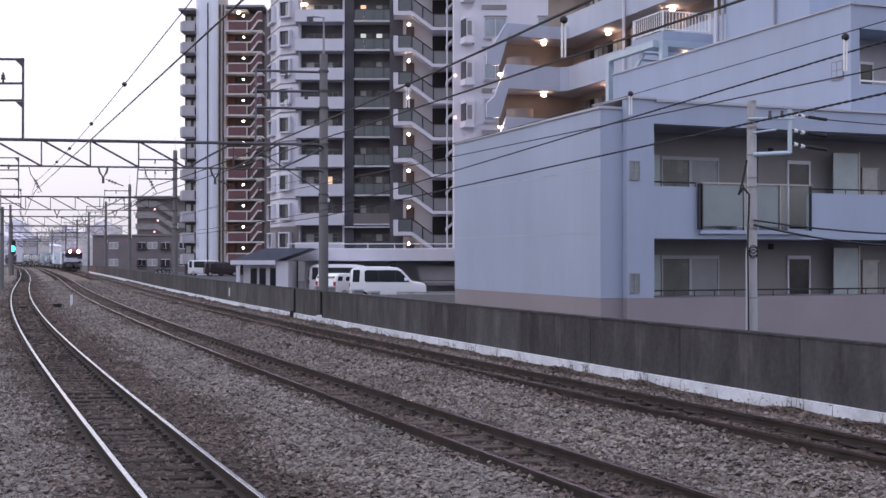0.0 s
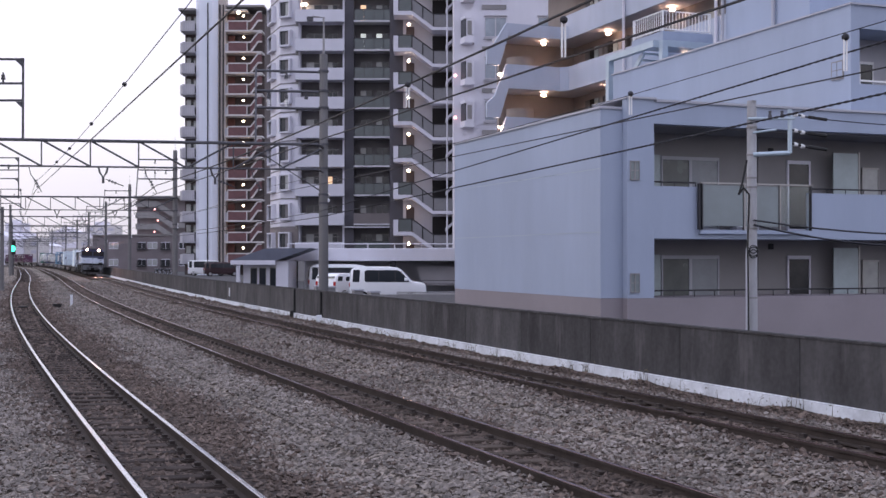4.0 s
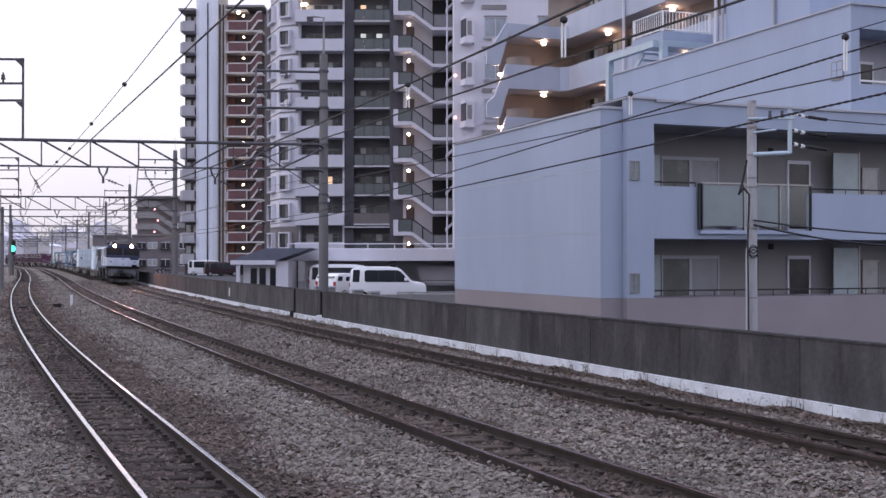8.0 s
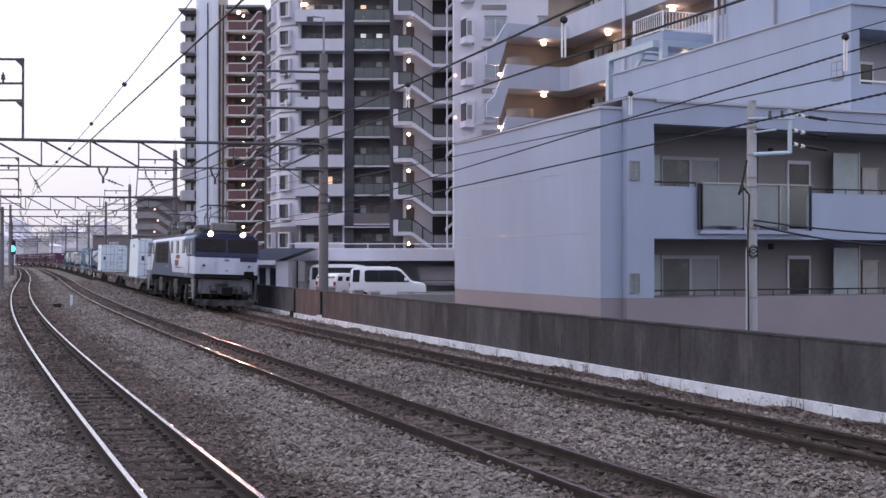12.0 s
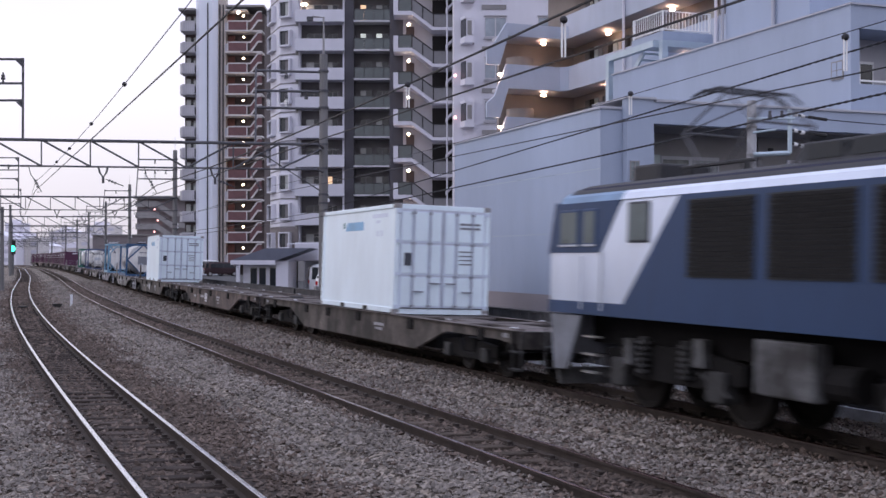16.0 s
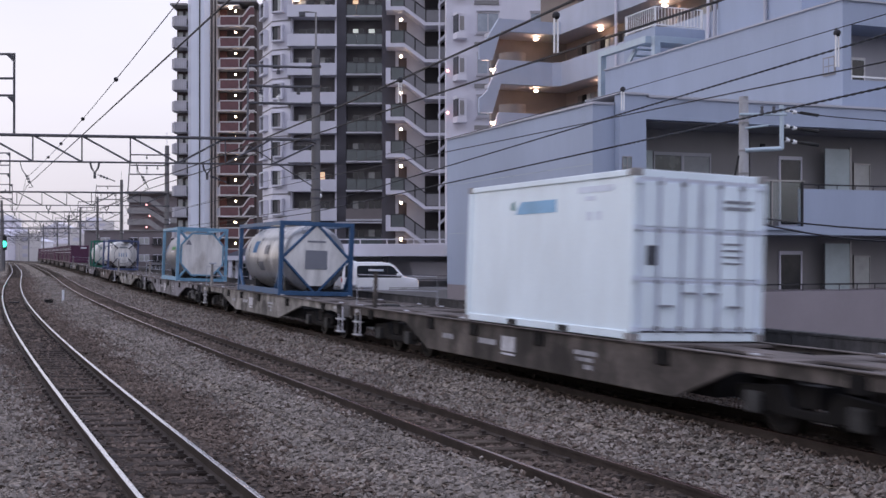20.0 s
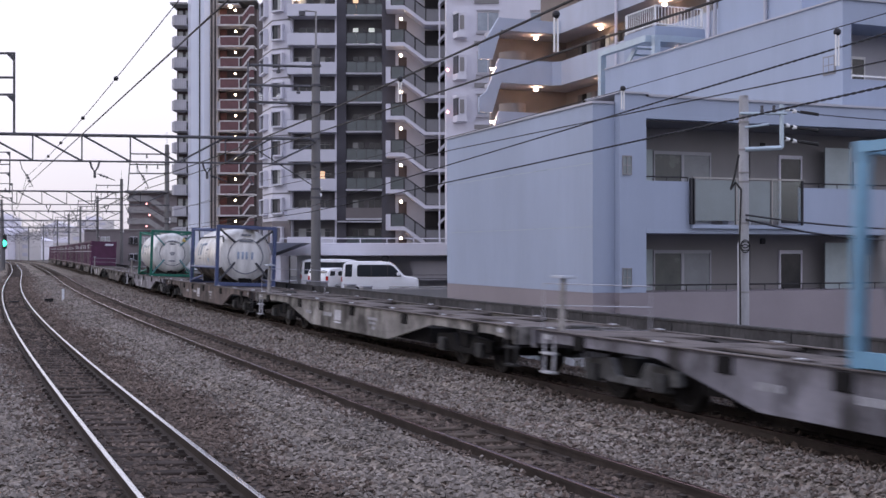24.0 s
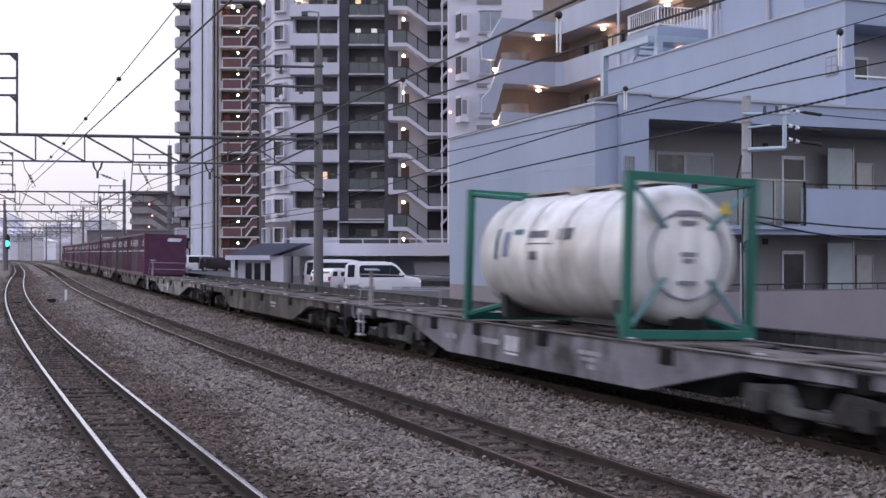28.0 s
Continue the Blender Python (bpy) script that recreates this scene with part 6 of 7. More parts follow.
    box_part("door_seal", "bar_black", c, -1.09, -L - 0.006, 0.13, 1.09, -L + 0.02, 0.16)
    for sx in (-1, 1):
        bm = B()
        x0, x1 = sx * (W - 0.028) - 0.004, sx * (W - 0.028) + 0.004
        prism(bm, [(-0.55, 2.02), (0.95, 2.02), (0.9, 2.12), (0.75, 2.24), (-0.55, 2.24)], "x", x0, x1)
        part("side_emblem", bm, "ink_sky", c, "blue block lettering band")
        bm = B()
        prism(bm, [(1.0, 2.1), (1.17, 2.1), (1.17, 2.22), (1.05, 2.27)], "x", x0, x1)
        part("side_emblem", bm, "ink_teal", c)
        bm = B()
        for y0, y1, z, h in ((-2.4, -1.3, 2.3, 0.1), (-1.85, -1.55, 2.17, 0.07), (-1.75, -1.6, 1.85, 0.14), (-2.05, -1.9, 1.85, 0.14)):
            bx(bm, x0, y0, z, x1, y1, z + h)
        part("side_markings", bm, "box_door", c)
    return c


def tank_container(label, shell, fr, style, marks):
    c = thing("tank_container", label, "tank container", "containers on the train")
    L, W, H = 3.03, 1.22, 2.59
    R, ZC = 1.13, 1.32
    if style == "gusset":
        H, R, ZC = 2.36, 1.08, 1.2
    elif style == "beam":
        H, ZC = 2.43, 1.21
    elif style == "octagon":
        L, R, ZC = 2.53, 1.09, 1.26
    k = L / 3.03
    bm = B()
    prof = [(-2.9, 0.02), (-2.885, 0.4), (-2.84, 0.72), (-2.76, 0.95), (-2.66, 1.06), (-2.5, R), (2.5, R), (2.66, 1.06), (2.76, 0.95), (2.84, 0.72), (2.885, 0.4), (2.9, 0.02)]
    n = 40
    rings = [[bm.verts.new((r * math.cos(2 * math.pi * i / n), yy * k, ZC + r * math.sin(2 * math.pi * i / n))) for i in range(n)] for yy, r in prof]
    for a, b in zip(rings, rings[1:]):
        for i in range(n):
            bm.faces.new((a[i], a[(i + 1) % n], b[(i + 1) % n], b[i]))
    bm.faces.new(rings[0])
    bm.faces.new(rings[-1])
    part("tank", bm, shell, c, smooth=True)
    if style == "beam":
        # added shell round the lower tank: grime and underside shade painted dark brown
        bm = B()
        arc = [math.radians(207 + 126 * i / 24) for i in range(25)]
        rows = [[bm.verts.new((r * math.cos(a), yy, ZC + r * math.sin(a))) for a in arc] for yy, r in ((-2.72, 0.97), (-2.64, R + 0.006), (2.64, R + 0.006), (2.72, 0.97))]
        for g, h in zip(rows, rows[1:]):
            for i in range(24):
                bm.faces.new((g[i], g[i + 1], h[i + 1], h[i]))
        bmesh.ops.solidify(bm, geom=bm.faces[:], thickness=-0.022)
        part("lower_jacket", bm, "tank_soiled", c, "added brown lower shell with grime and shade painted in", smooth=True)
        for sx in (-1, 1):
            bm = B()
            tube(bm, [(sx * 0.9, -2.85, ZC + 0.55), (sx * 0.86, -2.5, ZC + 0.78), (sx * 0.86, 2.5, ZC + 0.78), (sx * 0.9, 2.85, ZC + 0.55)], 0.03, 6)
            part("jacket_edge", bm, "rail_dark", c, "dark upper jacket edge")
    for yy in (-1.95 * k, -0.75 * k, 0.55 * k, 1.9 * k):
        bm = B()
        bmesh.ops.create_cone(bm, cap_ends=False, segments=40, radius1=R + 0.02, radius2=R + 0.02, depth=0.07, matrix=Matrix.Translation((0, yy, ZC)) @ Matrix.Rotation(math.pi / 2, 4, "X"))
        part("tank_band", bm, shell, c, smooth=True)
    t = 0.07
    for e in (-1, 1):
        bm = B()
        for sx in (-1, 1):
            bx(bm, sx * (W - t) - t, e * (L - t) - t, 0, sx * (W - t) + t, e * (L - t) + t, H)
        bx(bm, -W + 2 * t, e * (L - t) - t, H - 0.14, W - 2 * t, e * (L - t) + t, H - 0.004)
        bx(bm, -W + 2 * t, e * (L - t) - t, 0.004, W - 2 * t, e * (L - t) + t, 0.15)
        part("end_frame", bm, fr, c, bevel=0.012)
    for sx in (-1, 1):
        x = sx * (W - t)
        if style in ("gusset", "octagon"):
            boxes("side_rail", fr, c, [(x - 0.06, -L + 2 * t, H - 0.13, x + 0.06, L - 2 * t, H - 0.01), (x - 0.06, -L + 2 * t, 0.02, x + 0.06, L - 2 * t, 0.2)])
        if style == "beam":
            bm = B()
            rod(bm, (x, -L + 0.1, 0.72), (x, L - 0.1, 0.72), 0.06, 8)
            part("side_rail", bm, fr, c)
        for e in (-1, 1):
            bm = B()
            if style == "gusset":
                rod(bm, (x, e * (L - 0.1), 0.75), (x, e * (L - 0.7), 0.15), 0.06, 6)
                part("gusset", bm, fr, c)
            elif style != "octagon":
                rod(bm, (x, e * (L - 0.1), H - 0.1), (x * 0.5, e * (L - 1.2), 2.38), 0.05, 6)
                part("top_strut", bm, fr, c)
                bm = B()
                rod(bm, (x, e * (L - 0.1), 0.1), (x * 0.6, e * (L - 1.1), 0.38), 0.06, 6)
                part("bottom_strut", bm, fr, c)
            else:
                bm.free()
    # walkway, hatch and saddles
    bm = B()
    if style == "beam":
        bx(bm, -0.1, -L + 0.14, H - 0.03, 0.5, L - 0.14, H + 0.03)
        for yy in (-2.0, -0.7, 0.7, 2.0):
            bx(bm, -0.08, yy - 0.04, ZC + R - 0.06, 0.48, yy + 0.04, H - 0.03)
    else:
        bx(bm, -0.25, -2.3 * k, ZC + R + 0.03, 0.3, 2.3 * k, ZC + R + 0.07)
    part("walkway", bm, "rail_dark" if style == "beam" else "alu", c)
    bm = B()
    rod(bm, (-0.1, 0.2, ZC + R - 0.05), (-0.1, 0.2, ZC + R + 0.1), 0.3, 14)
    rod(bm, (-0.1, -0.9, ZC + R - 0.05), (-0.1, -0.9, ZC + R + 0.09), 0.14, 10)
    part("hatch", bm, "alu", c)
    for yy in (-2.2 * k, 2.0 * k):
        bm = B()
        prism(bm, [(-0.8, 0.1), (0.8, 0.1), (0.85, 0.6), (0.5, 0.4), (-0.5, 0.4), (-0.85, 0.6)], "y", yy - 0.1, yy + 0.1)
        part("saddle", bm, "under_pale", c)
    bm = B()
    rod(bm, (0, -2.5 * k, 0.3), (0, -2.95 * k, 0.22), 0.1, 10)
    bx(bm, -0.25, -2.98 * k, 0.14, 0.25, -2.8 * k, 0.32)
    part("outlet_valve", bm, "under", c)
    e = -L + 0.02
    if style == "gusset":
        # diamond cover plate on the end, with its frame braces
        bm = B()
        prism(bm, [(-1.06, 1.2), (0, 0.1), (1.06, 1.2), (0, 2.28)], "y", e + 0.05, e + 0.12)
        part("end_cover", bm, "tank_white", c, "diamond-shaped cream end plate")
        bm = B()
        for p, q in (((-1.1, 1.2), (0, 0.06)), ((0, 0.06), (1.1, 1.2)), ((1.1, 1.2), (0, 2.3)), ((0, 2.3), (-1.1, 1.2))):
            bm = B()
            rod(bm, (p[0], e + 0.06, p[1]), (q[0], e + 0.06, q[1]), 0.05, 6)
            part("end_brace", bm, fr, c)
        box_part("placard", "ink_grey", c, -0.36, e + 0.03, 0.85, 0.36, e + 0.048, 1.45)
        box_part("placard", "ink_grey", c, -0.3, e + 0.035, 1.7, 0.3, e + 0.048, 1.76)
    elif style == "octagon":
        pts = [(-1.0, 0.85), (-0.5, 0.3), (0.5, 0.3), (1.0, 0.85), (1.0, 1.75), (0.5, 2.3), (-0.5, 2.3), (-1.0, 1.75)]
        bm = B()
        prism(bm, pts, "y", e + 0.04, e + 0.12)
        part("end_cover", bm, "tank_white", c, "white octagonal end plate")
        bm = B()
        for p, q in zip(pts, pts[1:] + pts[:1]):
            rod(bm, (p[0], e + 0.06, p[1]), (q[0], e + 0.06, q[1]), 0.05, 6)
        part("cover_rim", bm, fr, c)
        for sx in (-1, 1):
            for sz in (0.08, 2.5):
                bm = B()
                rod(bm, (sx * 1.15, e + 0.06, sz), (sx * 0.75, e + 0.06, 0.58 if sz < 1 else 2.02), 0.06, 6)
                part("end_brace", bm, fr, c)
        bm = B()
        prism(bm, [(-0.8, 1.75), (-0.5, 1.75), (-0.65, 2.02)], "y", e + 0.03, e + 0.038)
        part("placard", bm, "ink_grey", c)
    else:
        for sx in (-1, 1):
            for sz in (0.12, H - 0.12):
                bm = B()
                rod(bm, (sx * 1.13, e + 0.06, sz), (sx * 0.42, e + 0.14, 0.95 if sz < 1 else 1.75), 0.045, 6)
                part("end_brace", bm, "steel" if style == "beam" else "ink_teal", c)
        bm = B()
        tube(bm, [(0.7 * math.sin(math.pi * i / 20), e + 0.12, ZC + 0.7 * math.cos(math.pi * i / 20)) for i in range(41)], 0.02, 6)
        part("end_ring", bm, "ink_grey", c)
        if style == "beam":
            bm = B()
            for x in (-0.34, -0.16, 0.0, 0.22):
                bx(bm, x, e + 0.1, 1.08, x + 0.085, e + 0.145, 1.38)
            part("end_emblem", bm, "ink_faded", c, "faded slate-blue block lettering")
            boxes("end_marking", "ink_grey", c, [(-0.2, e + 0.1, 2.02, 0.2, e + 0.145, 2.09), (-0.26, e + 0.1, 1.78, 0.26, e + 0.145, 1.85)])
        else:
            bm = B()
            for z, w in ((1.95, 0.45), (1.8, 0.3), (1.3, 0.28), (1.2, 0.2), (0.85, 0.35)):
                bx(bm, -w / 2, e + 0.1, z, w / 2, e + 0.145, z + 0.07)
            part("end_markings", bm, "ink_grey", c)
            bm = B()
            prism(bm, [(0.48, 2.0), (0.72, 2.0), (0.6, 2.22)], "y", e + 0.02, e + 0.03)
            part("placard", bm, "plate", c)
    for y0, y1, z0, z1, ink in marks:
        for sx in (-1, 1):
            bm = B()
            vs = []
            for i in range(7):
                z = z0 + (z1 - z0) * i / 6
                x = sx * (math.sqrt(max(0, R * R - (z - ZC) ** 2)) + 0.012)
                vs.append((bm.verts.new((x, y0 * k, z)), bm.verts.new((x, y1 * k, z))))
            for a, b in zip(vs, vs[1:]):
                bm.faces.new((a[0], a[1], b[1], b[0]))
            bmesh.ops.solidify(bm, geom=bm.faces[:], thickness=0.004)
            part("tank_marking", bm, ink, c)
    return c


def goods_container(paint, dashes):
    c = thing("goods_container", "dull maroon short rail goods container" if paint == "maroon" else "greyish maroon short rail goods container", "container", "containers on the train")
    L, W, H = 1.85, 1.22, 2.5
    bm = B()
    bx(bm, -W + 0.03, -L + 0.03, 0.05, W - 0.03, L - 0.03, H - 0.02)
    part("box", bm, paint, c, bevel=0.02)
    bm = B()
    for sx in (-1, 1):
        for e in (-1, 1):
            bx(bm, sx * (W - 0.05) - 0.05, e * (L - 0.05) - 0.05, 0, sx * (W - 0.05) + 0.05, e * (L - 0.05) + 0.05, H)
        bx(bm, sx * W - 0.03, -L, 0, sx * W, L, 0.14)
        bx(bm, sx * W - 0.03, -L, H - 0.12, sx * W, L, H)
        for yy in np.arange(-1.5, 1.6, 0.3):
            bx(bm, sx * (W - 0.03) - 0.02, yy - 0.03, 0.15, sx * (W - 0.03) + 0.02, yy + 0.03, H - 0.12)
    part("frame", bm, paint, c, bevel=0.01)
    bm = B()
    for yy in (-1.2, -0.7, 0.0, 0.6, 1.2)[:dashes]:
        for sx in (-1, 1):
            bx(bm, sx * W - 0.002, yy - 0.08, 1.75, sx * W + 0.002, yy + 0.08, 2.15)
    for sx in (-1, 1):
        bx(bm, sx * W - 0.002, -1.5, 1.42, sx * W + 0.002, 1.2, 1.47)
    part("side_markings", bm, "ink_white", c)
    bm = B()
    prism(bm, [(0.1, 2.05), (0.85, 2.05), (0.95, 2.25), (0.15, 2.25)], "y", -L + 0.015, -L + 0.02)
    part("end_emblem", bm, "ink_white", c)
    return c


# ---- overhead line gear ----
def gantry(s, left=-13.2, right=2.42, skew=3.2, height=6.92, lamp_arm=False):
    g = thing("gantry", "concrete poles with dark steel lattice beam carrying overhead wires", "gantry", "overhead line gantries")
    a, b = on(s + skew, left, 0), on(s, right, 0)
    foot = on(s + 1.5, right + 0.34, 0)
    step = foot - b
    for p, h in ((a, 9.9), (foot, 10.6)):
        bm = B()
        rod(bm, (p.x, p.y, h), (p.x, p.y, h + 1.0), 0.012, 5)
        rod(bm, (p.x, p.y, -0.5), (p.x, p.y, h), 0.205, 16, 0.16)
        q = part("pole", bm, "pole", g, "round concrete pole", smooth=True)
        for z in (4.55, 4.9, 5.95, 6.92, 8.4, 9.08, 9.88):
            bm = B()
            rod(bm, (p.x, p.y, z), (p.x, p.y, z + 0.08), 0.212, 14)
            part("pole_band", bm, "steel", q)
    d = (b - a)
    L = d.length
    d.normalize()

    def at_(t, z):
        p = a + d * t
        if t > L - 3 and z > 8 or t > L - 0.2:
            p = p + step
        return (p.x, p.y, z)
    for z, r in ((height, 0.06), (height - 0.98, 0.035)):
        bm = B()
        rod(bm, at_(0, z), at_(L - 0.3, z), r, 6)
        rod(bm, at_(L - 0.3, z), at_(L, z), r, 6)
        part("beam_chord", bm, "steel", g)
    n = 9
    for i in range(n + 1):
        bm = B()
        t = L * i / n
        rod(bm, at_(t, height - 0.98), at_(t, height), 0.03, 5)
        part("beam_post", bm, "steel", g)
        if i < n:
            bm = B()
            up = i < 6
            rod(bm, at_(t, height if up else height - 0.98), at_(t + L / n, height - 0.98 if up else height), 0.04, 5)
            part("beam_diagonal", bm, "steel", g)
    for o in (-6.15, -1.9):
        t = (on(s, o) - a).dot(d)
        bm = B()
        tube(bm, [at_(t - 0.17, height - 0.98), at_(t - 0.12, height - 1.2), at_(t, height - 1.38), at_(t + 0.12, height - 1.2), at_(t + 0.17, height - 0.98)], 0.04)
        h = part("hanger", bm, "steel", g)
        bm = B()
        rod(bm, at_(t, height - 1.36), at_(t, height - 1.6), 0.05, 8)
        part("hanger_insulator", bm, "steel", h)
        bm = B()
        rod(bm, at_(t + 0.1, height - 1.45), at_(t + 0.75, height - 1.7), 0.02, 5)
        q = part("pull_off", bm, "steel", g)
        for i in range(3):
            bm = B()
            rod(bm, at_(t + 0.2 + i * 0.11, height - 1.49 - i * 0.042), at_(t + 0.25 + i * 0.11, height - 1.51 - i * 0.042), 0.05, 8)
            part("insulator_shed", bm, "steel", q)
    for o in (-8.6, -4.3, -0.2):
        t = (on(s, o) - a).dot(d)
        bm = B()
        tube(bm, [at_(t - 0.3, height - 0.98), at_(t - 0.22, height - 1.3), at_(t, height - 1.62), at_(t + 0.16, height - 1.95), at_(t + 0.02, 4.85)], 0.017)
        h = part("wire_drop", bm, "steel", g)
        for k in range(3):
            bm = B()
            rod(bm, at_(t - 0.06 + k * 0.04, height - 1.5 - k * 0.11), at_(t - 0.04 + k * 0.04, height - 1.56 - k * 0.11), 0.055, 8)
            part("insulator_shed", bm, "steel", h)
    # cross arms at the right-hand pole
    for z in (9.88, 9.08, 8.4):
        bm = B()
        rod(bm, at_(L + 0.15, z), at_(L - 2.75, z), 0.05, 6)
        arm = part("cross_arm", bm, "steel", g)
        for t in (0.7, 1.5, 2.2):
            if (z, t) in ((9.88, 0.7), (8.4, 0.7), (9.88, 2.2)):
                continue
            up = -1 if z > 9 else 1
            bm = B()
            for k in range(3):
                rod(bm, at_(L - t, z + up * (0.05 + k * 0.09)), at_(L - t, z + up * (0.12 + k * 0.09)), 0.05 + 0.015 * k, 8)
            part("pin_insulator", bm, "cap" if t > 1 and z < 9 else "steel", arm)
    bm = B()
    rod(bm, at_(L - 2.7, height), at_(L - 2.7, 10.0), 0.045, 6)
    part("arm_post", bm, "steel", g)
    bm = B()
    tube(bm, [at_(L - 2.6, height - 0.3), at_(L, 5.0)], 0.025)
    part("stay_rod", bm, "steel", g)
    for z in (4.7, 4.95):
        bm = B()
        ball(bm, at_(L + 0.15, z), 0.11, 8)
        part("strain_insulator", bm, "cap", g)
    if lamp_arm:
        bm = B()
        tube(bm, [at_(L, 10.4), at_(L, 12.1), at_(L - 0.45, 12.12)], 0.045, 6)
        k = part("lamp_arm", bm, "conc", g)
        box_part("lamp_head", "steel", k, *(Vector(at_(L - 0.55, 12.0)) - Vector((0.12, 0.1, 0.06))), *(Vector(at_(L - 0.55, 12.0)) + Vector((0.12, 0.1, 0.1))))
    return g


GANTRY_S = (31.0, 76, 120, 162, 204, 246, 288, 330, 372)
for i, s in enumerate(GANTRY_S):
    gantry(s, left=-13.2 if i < 3 else -10.3, height=6.81 if i == 0 else 6.92, lamp_arm=i == 0)


def portal_mast(x, y, k):
    """The open frame that stands on a beam over the left-hand track."""
    p = thing("beam_mast", "open steel frame standing on the overhead beam", "overhead line fitting", "beam masts")
    bm = B()
    for dx in (-2.2, 0.0):
        bx(bm, x + dx - 0.035, y - 0.035, 6.8, x + dx + 0.035, y + 0.035, 9.9)
    for z in (9.86, 8.95, 8.31):
        bx(bm, x - 2.165, y - 0.03, z - 0.04, x - 0.035, y + 0.03, z + 0.04)
    for z in (9.81, 8.26):
        prism(bm, [(x - 0.27, z), (x - 0.05, z), (x - 0.05, z - 0.22)], "y", y - 0.03, y + 0.03)
    part("mast_frame", bm, "steel", p)
    bm = B()
    rod(bm, (x - 0.75, y, 8.98), (x - 0.75, y, 9.12), 0.04, 8)
    rod(bm, (x - 0.75, y, 9.1), (x - 0.75, y, 9.17), 0.09, 8)
    rod(bm, (x - 0.75, y, 9.2), (x - 0.75, y, 9.27), 0.075, 8)
    rod(bm, (x - 0.75, y, 9.15), (x - 0.75, y, 9.36), 0.035, 8)
    part("insulator", bm, "steel", p)


portal_mast(-15.8, 43.9, 0)
for x, y in ((-31.7, 87.2), (-45.9, 127.0)):
    portal_mast(x, y, 1)
t = thing("trackside_pole", "short grey concrete pole beside the line", "pole", m=Matrix.Translation((-33.0, 87.4, -0.5)))
bm = B()
rod(bm, (0, 0, 0), (0, 0, 6.7), 0.16, 14, 0.13)
q = part("pole", bm, "pole", t, smooth=True)
for z in (4.6, 6.3):
    bm = B()
    rod(bm, (0, 0, z), (0, 0, z + 0.1), 0.155, 12)
    part("pole_band", bm, "steel", q)


def wire(label, pts, r, sag=0.0, name="overhead_wire"):
    bm = B()
    out = []
    for (p, q) in zip(pts, pts[1:]):
        p, q = Vector(p), Vector(q)
        k = 10 if sag else 3
        for i in range(k):
            t = i / k
            v = p.lerp(q, t)
            v.z -= sag * 4 * t * (1 - t)
            out.append(v)
    out.append(Vector(pts[-1]))
    tube(bm, out, r)
    ob = part(name, bm, "wire", None)
    return tagged(ob, label, "overhead wire", "overhead wires")


WS = (-12, *GANTRY_S)
for o, r in ((-8.293, 0.011), (-4.022, 0.014), (0.0, 0.011)):
    wire("thin black contact wire over the track", [on(s, o, 4.77) for s in WS], r)
    thick = r + (0.003 if o == -4.022 else -0.004)
    wire("black messenger wire sagging between gantries", [on(-12, o, 5.72), on(31, o, 5.08)], thick, 0.29)
    wire("black messenger wire sagging between gantries", [on(s, o, 5.08 if s < 40 else 5.6) for s in GANTRY_S], thick, 0.5)
wire("black feeder cable along the poles", [on(s, 2.2, 4.2) for s in GANTRY_S], 0.014, 0.06, "feeder_cable")
wire("black signal cable along the poles", [on(s, 2.2, 3.98) for s in GANTRY_S], 0.016, 0.06, "feeder_cable")


def twisted(label, z0, z1, r):
    """Two strands laid round each other from behind the standpoint to the first gantry."""
    ob = tagged(new("twisted_cable"), label, "overhead wire", "overhead wires")
    for ph in (0.0, math.pi):
        bm, pts = B(), []
        for i in range(1291):
            u = i / 1290
            a = ph + i * 0.62
            pts.append(on(-12 + 43 * u, 2.2 + r * math.cos(a), z0 + (z1 - z0) * u - 0.24 * u * (1 - u) + r * math.sin(a)))
        tube(bm, pts, r * 1.05, 4)
        part("strand", bm, "wire", ob)


twisted("black twisted feeder cable climbing from the pole", 6.28, 4.2, 0.0095)
twisted("black twisted signal cable climbing from the pole", 5.27, 3.98, 0.0105)
wire("thin black feeder wire on the mast frames", [on(s + 3, -11.4, 9.0) for s in WS], 0.012, 0.5, "feeder_cable")
for o, s, z0, z1 in ((-4.022, -0.8, 4.74, 5.16), (-4.022, 4.3, 4.76, 5.1), (0.0, 4.2, 4.82, 5.16), (0.0, -1.0, 4.8, 5.22)):
    t = thing("dropper", "white rod dropper hanging between overhead wires", "overhead line fitting", "droppers", m=at(s, o, 0))
    for x in (-0.022, 0.022):
        bm = B()
        rod(bm, (x, 0, z0), (x, 0, z1), 0.012, 6)
        part("rod", bm, "cap", t)
    bm = B()
    ball(bm, (0, 0, z1 + 0.02), 0.05, 8)
    part("clamp", bm, "wire", t)
ends = on(-12, -8.293), on(31, -8.293)
for u in (0.425, 0.545, 0.665, 0.76):
    p = ends[0].lerp(ends[1], u)
    p.z = 5.72 - 0.64 * u - 0.29 * 4 * u * (1 - u)
    t = thing("wire_clamp", "small dark ball clamp on the overhead wire", "overhead line fitting", "wire clamps", m=Matrix.Translation(p))
    bm = B()
    ball(bm, (0, 0, 0), 0.04, 10)
    part("clamp", bm, "wire", t)


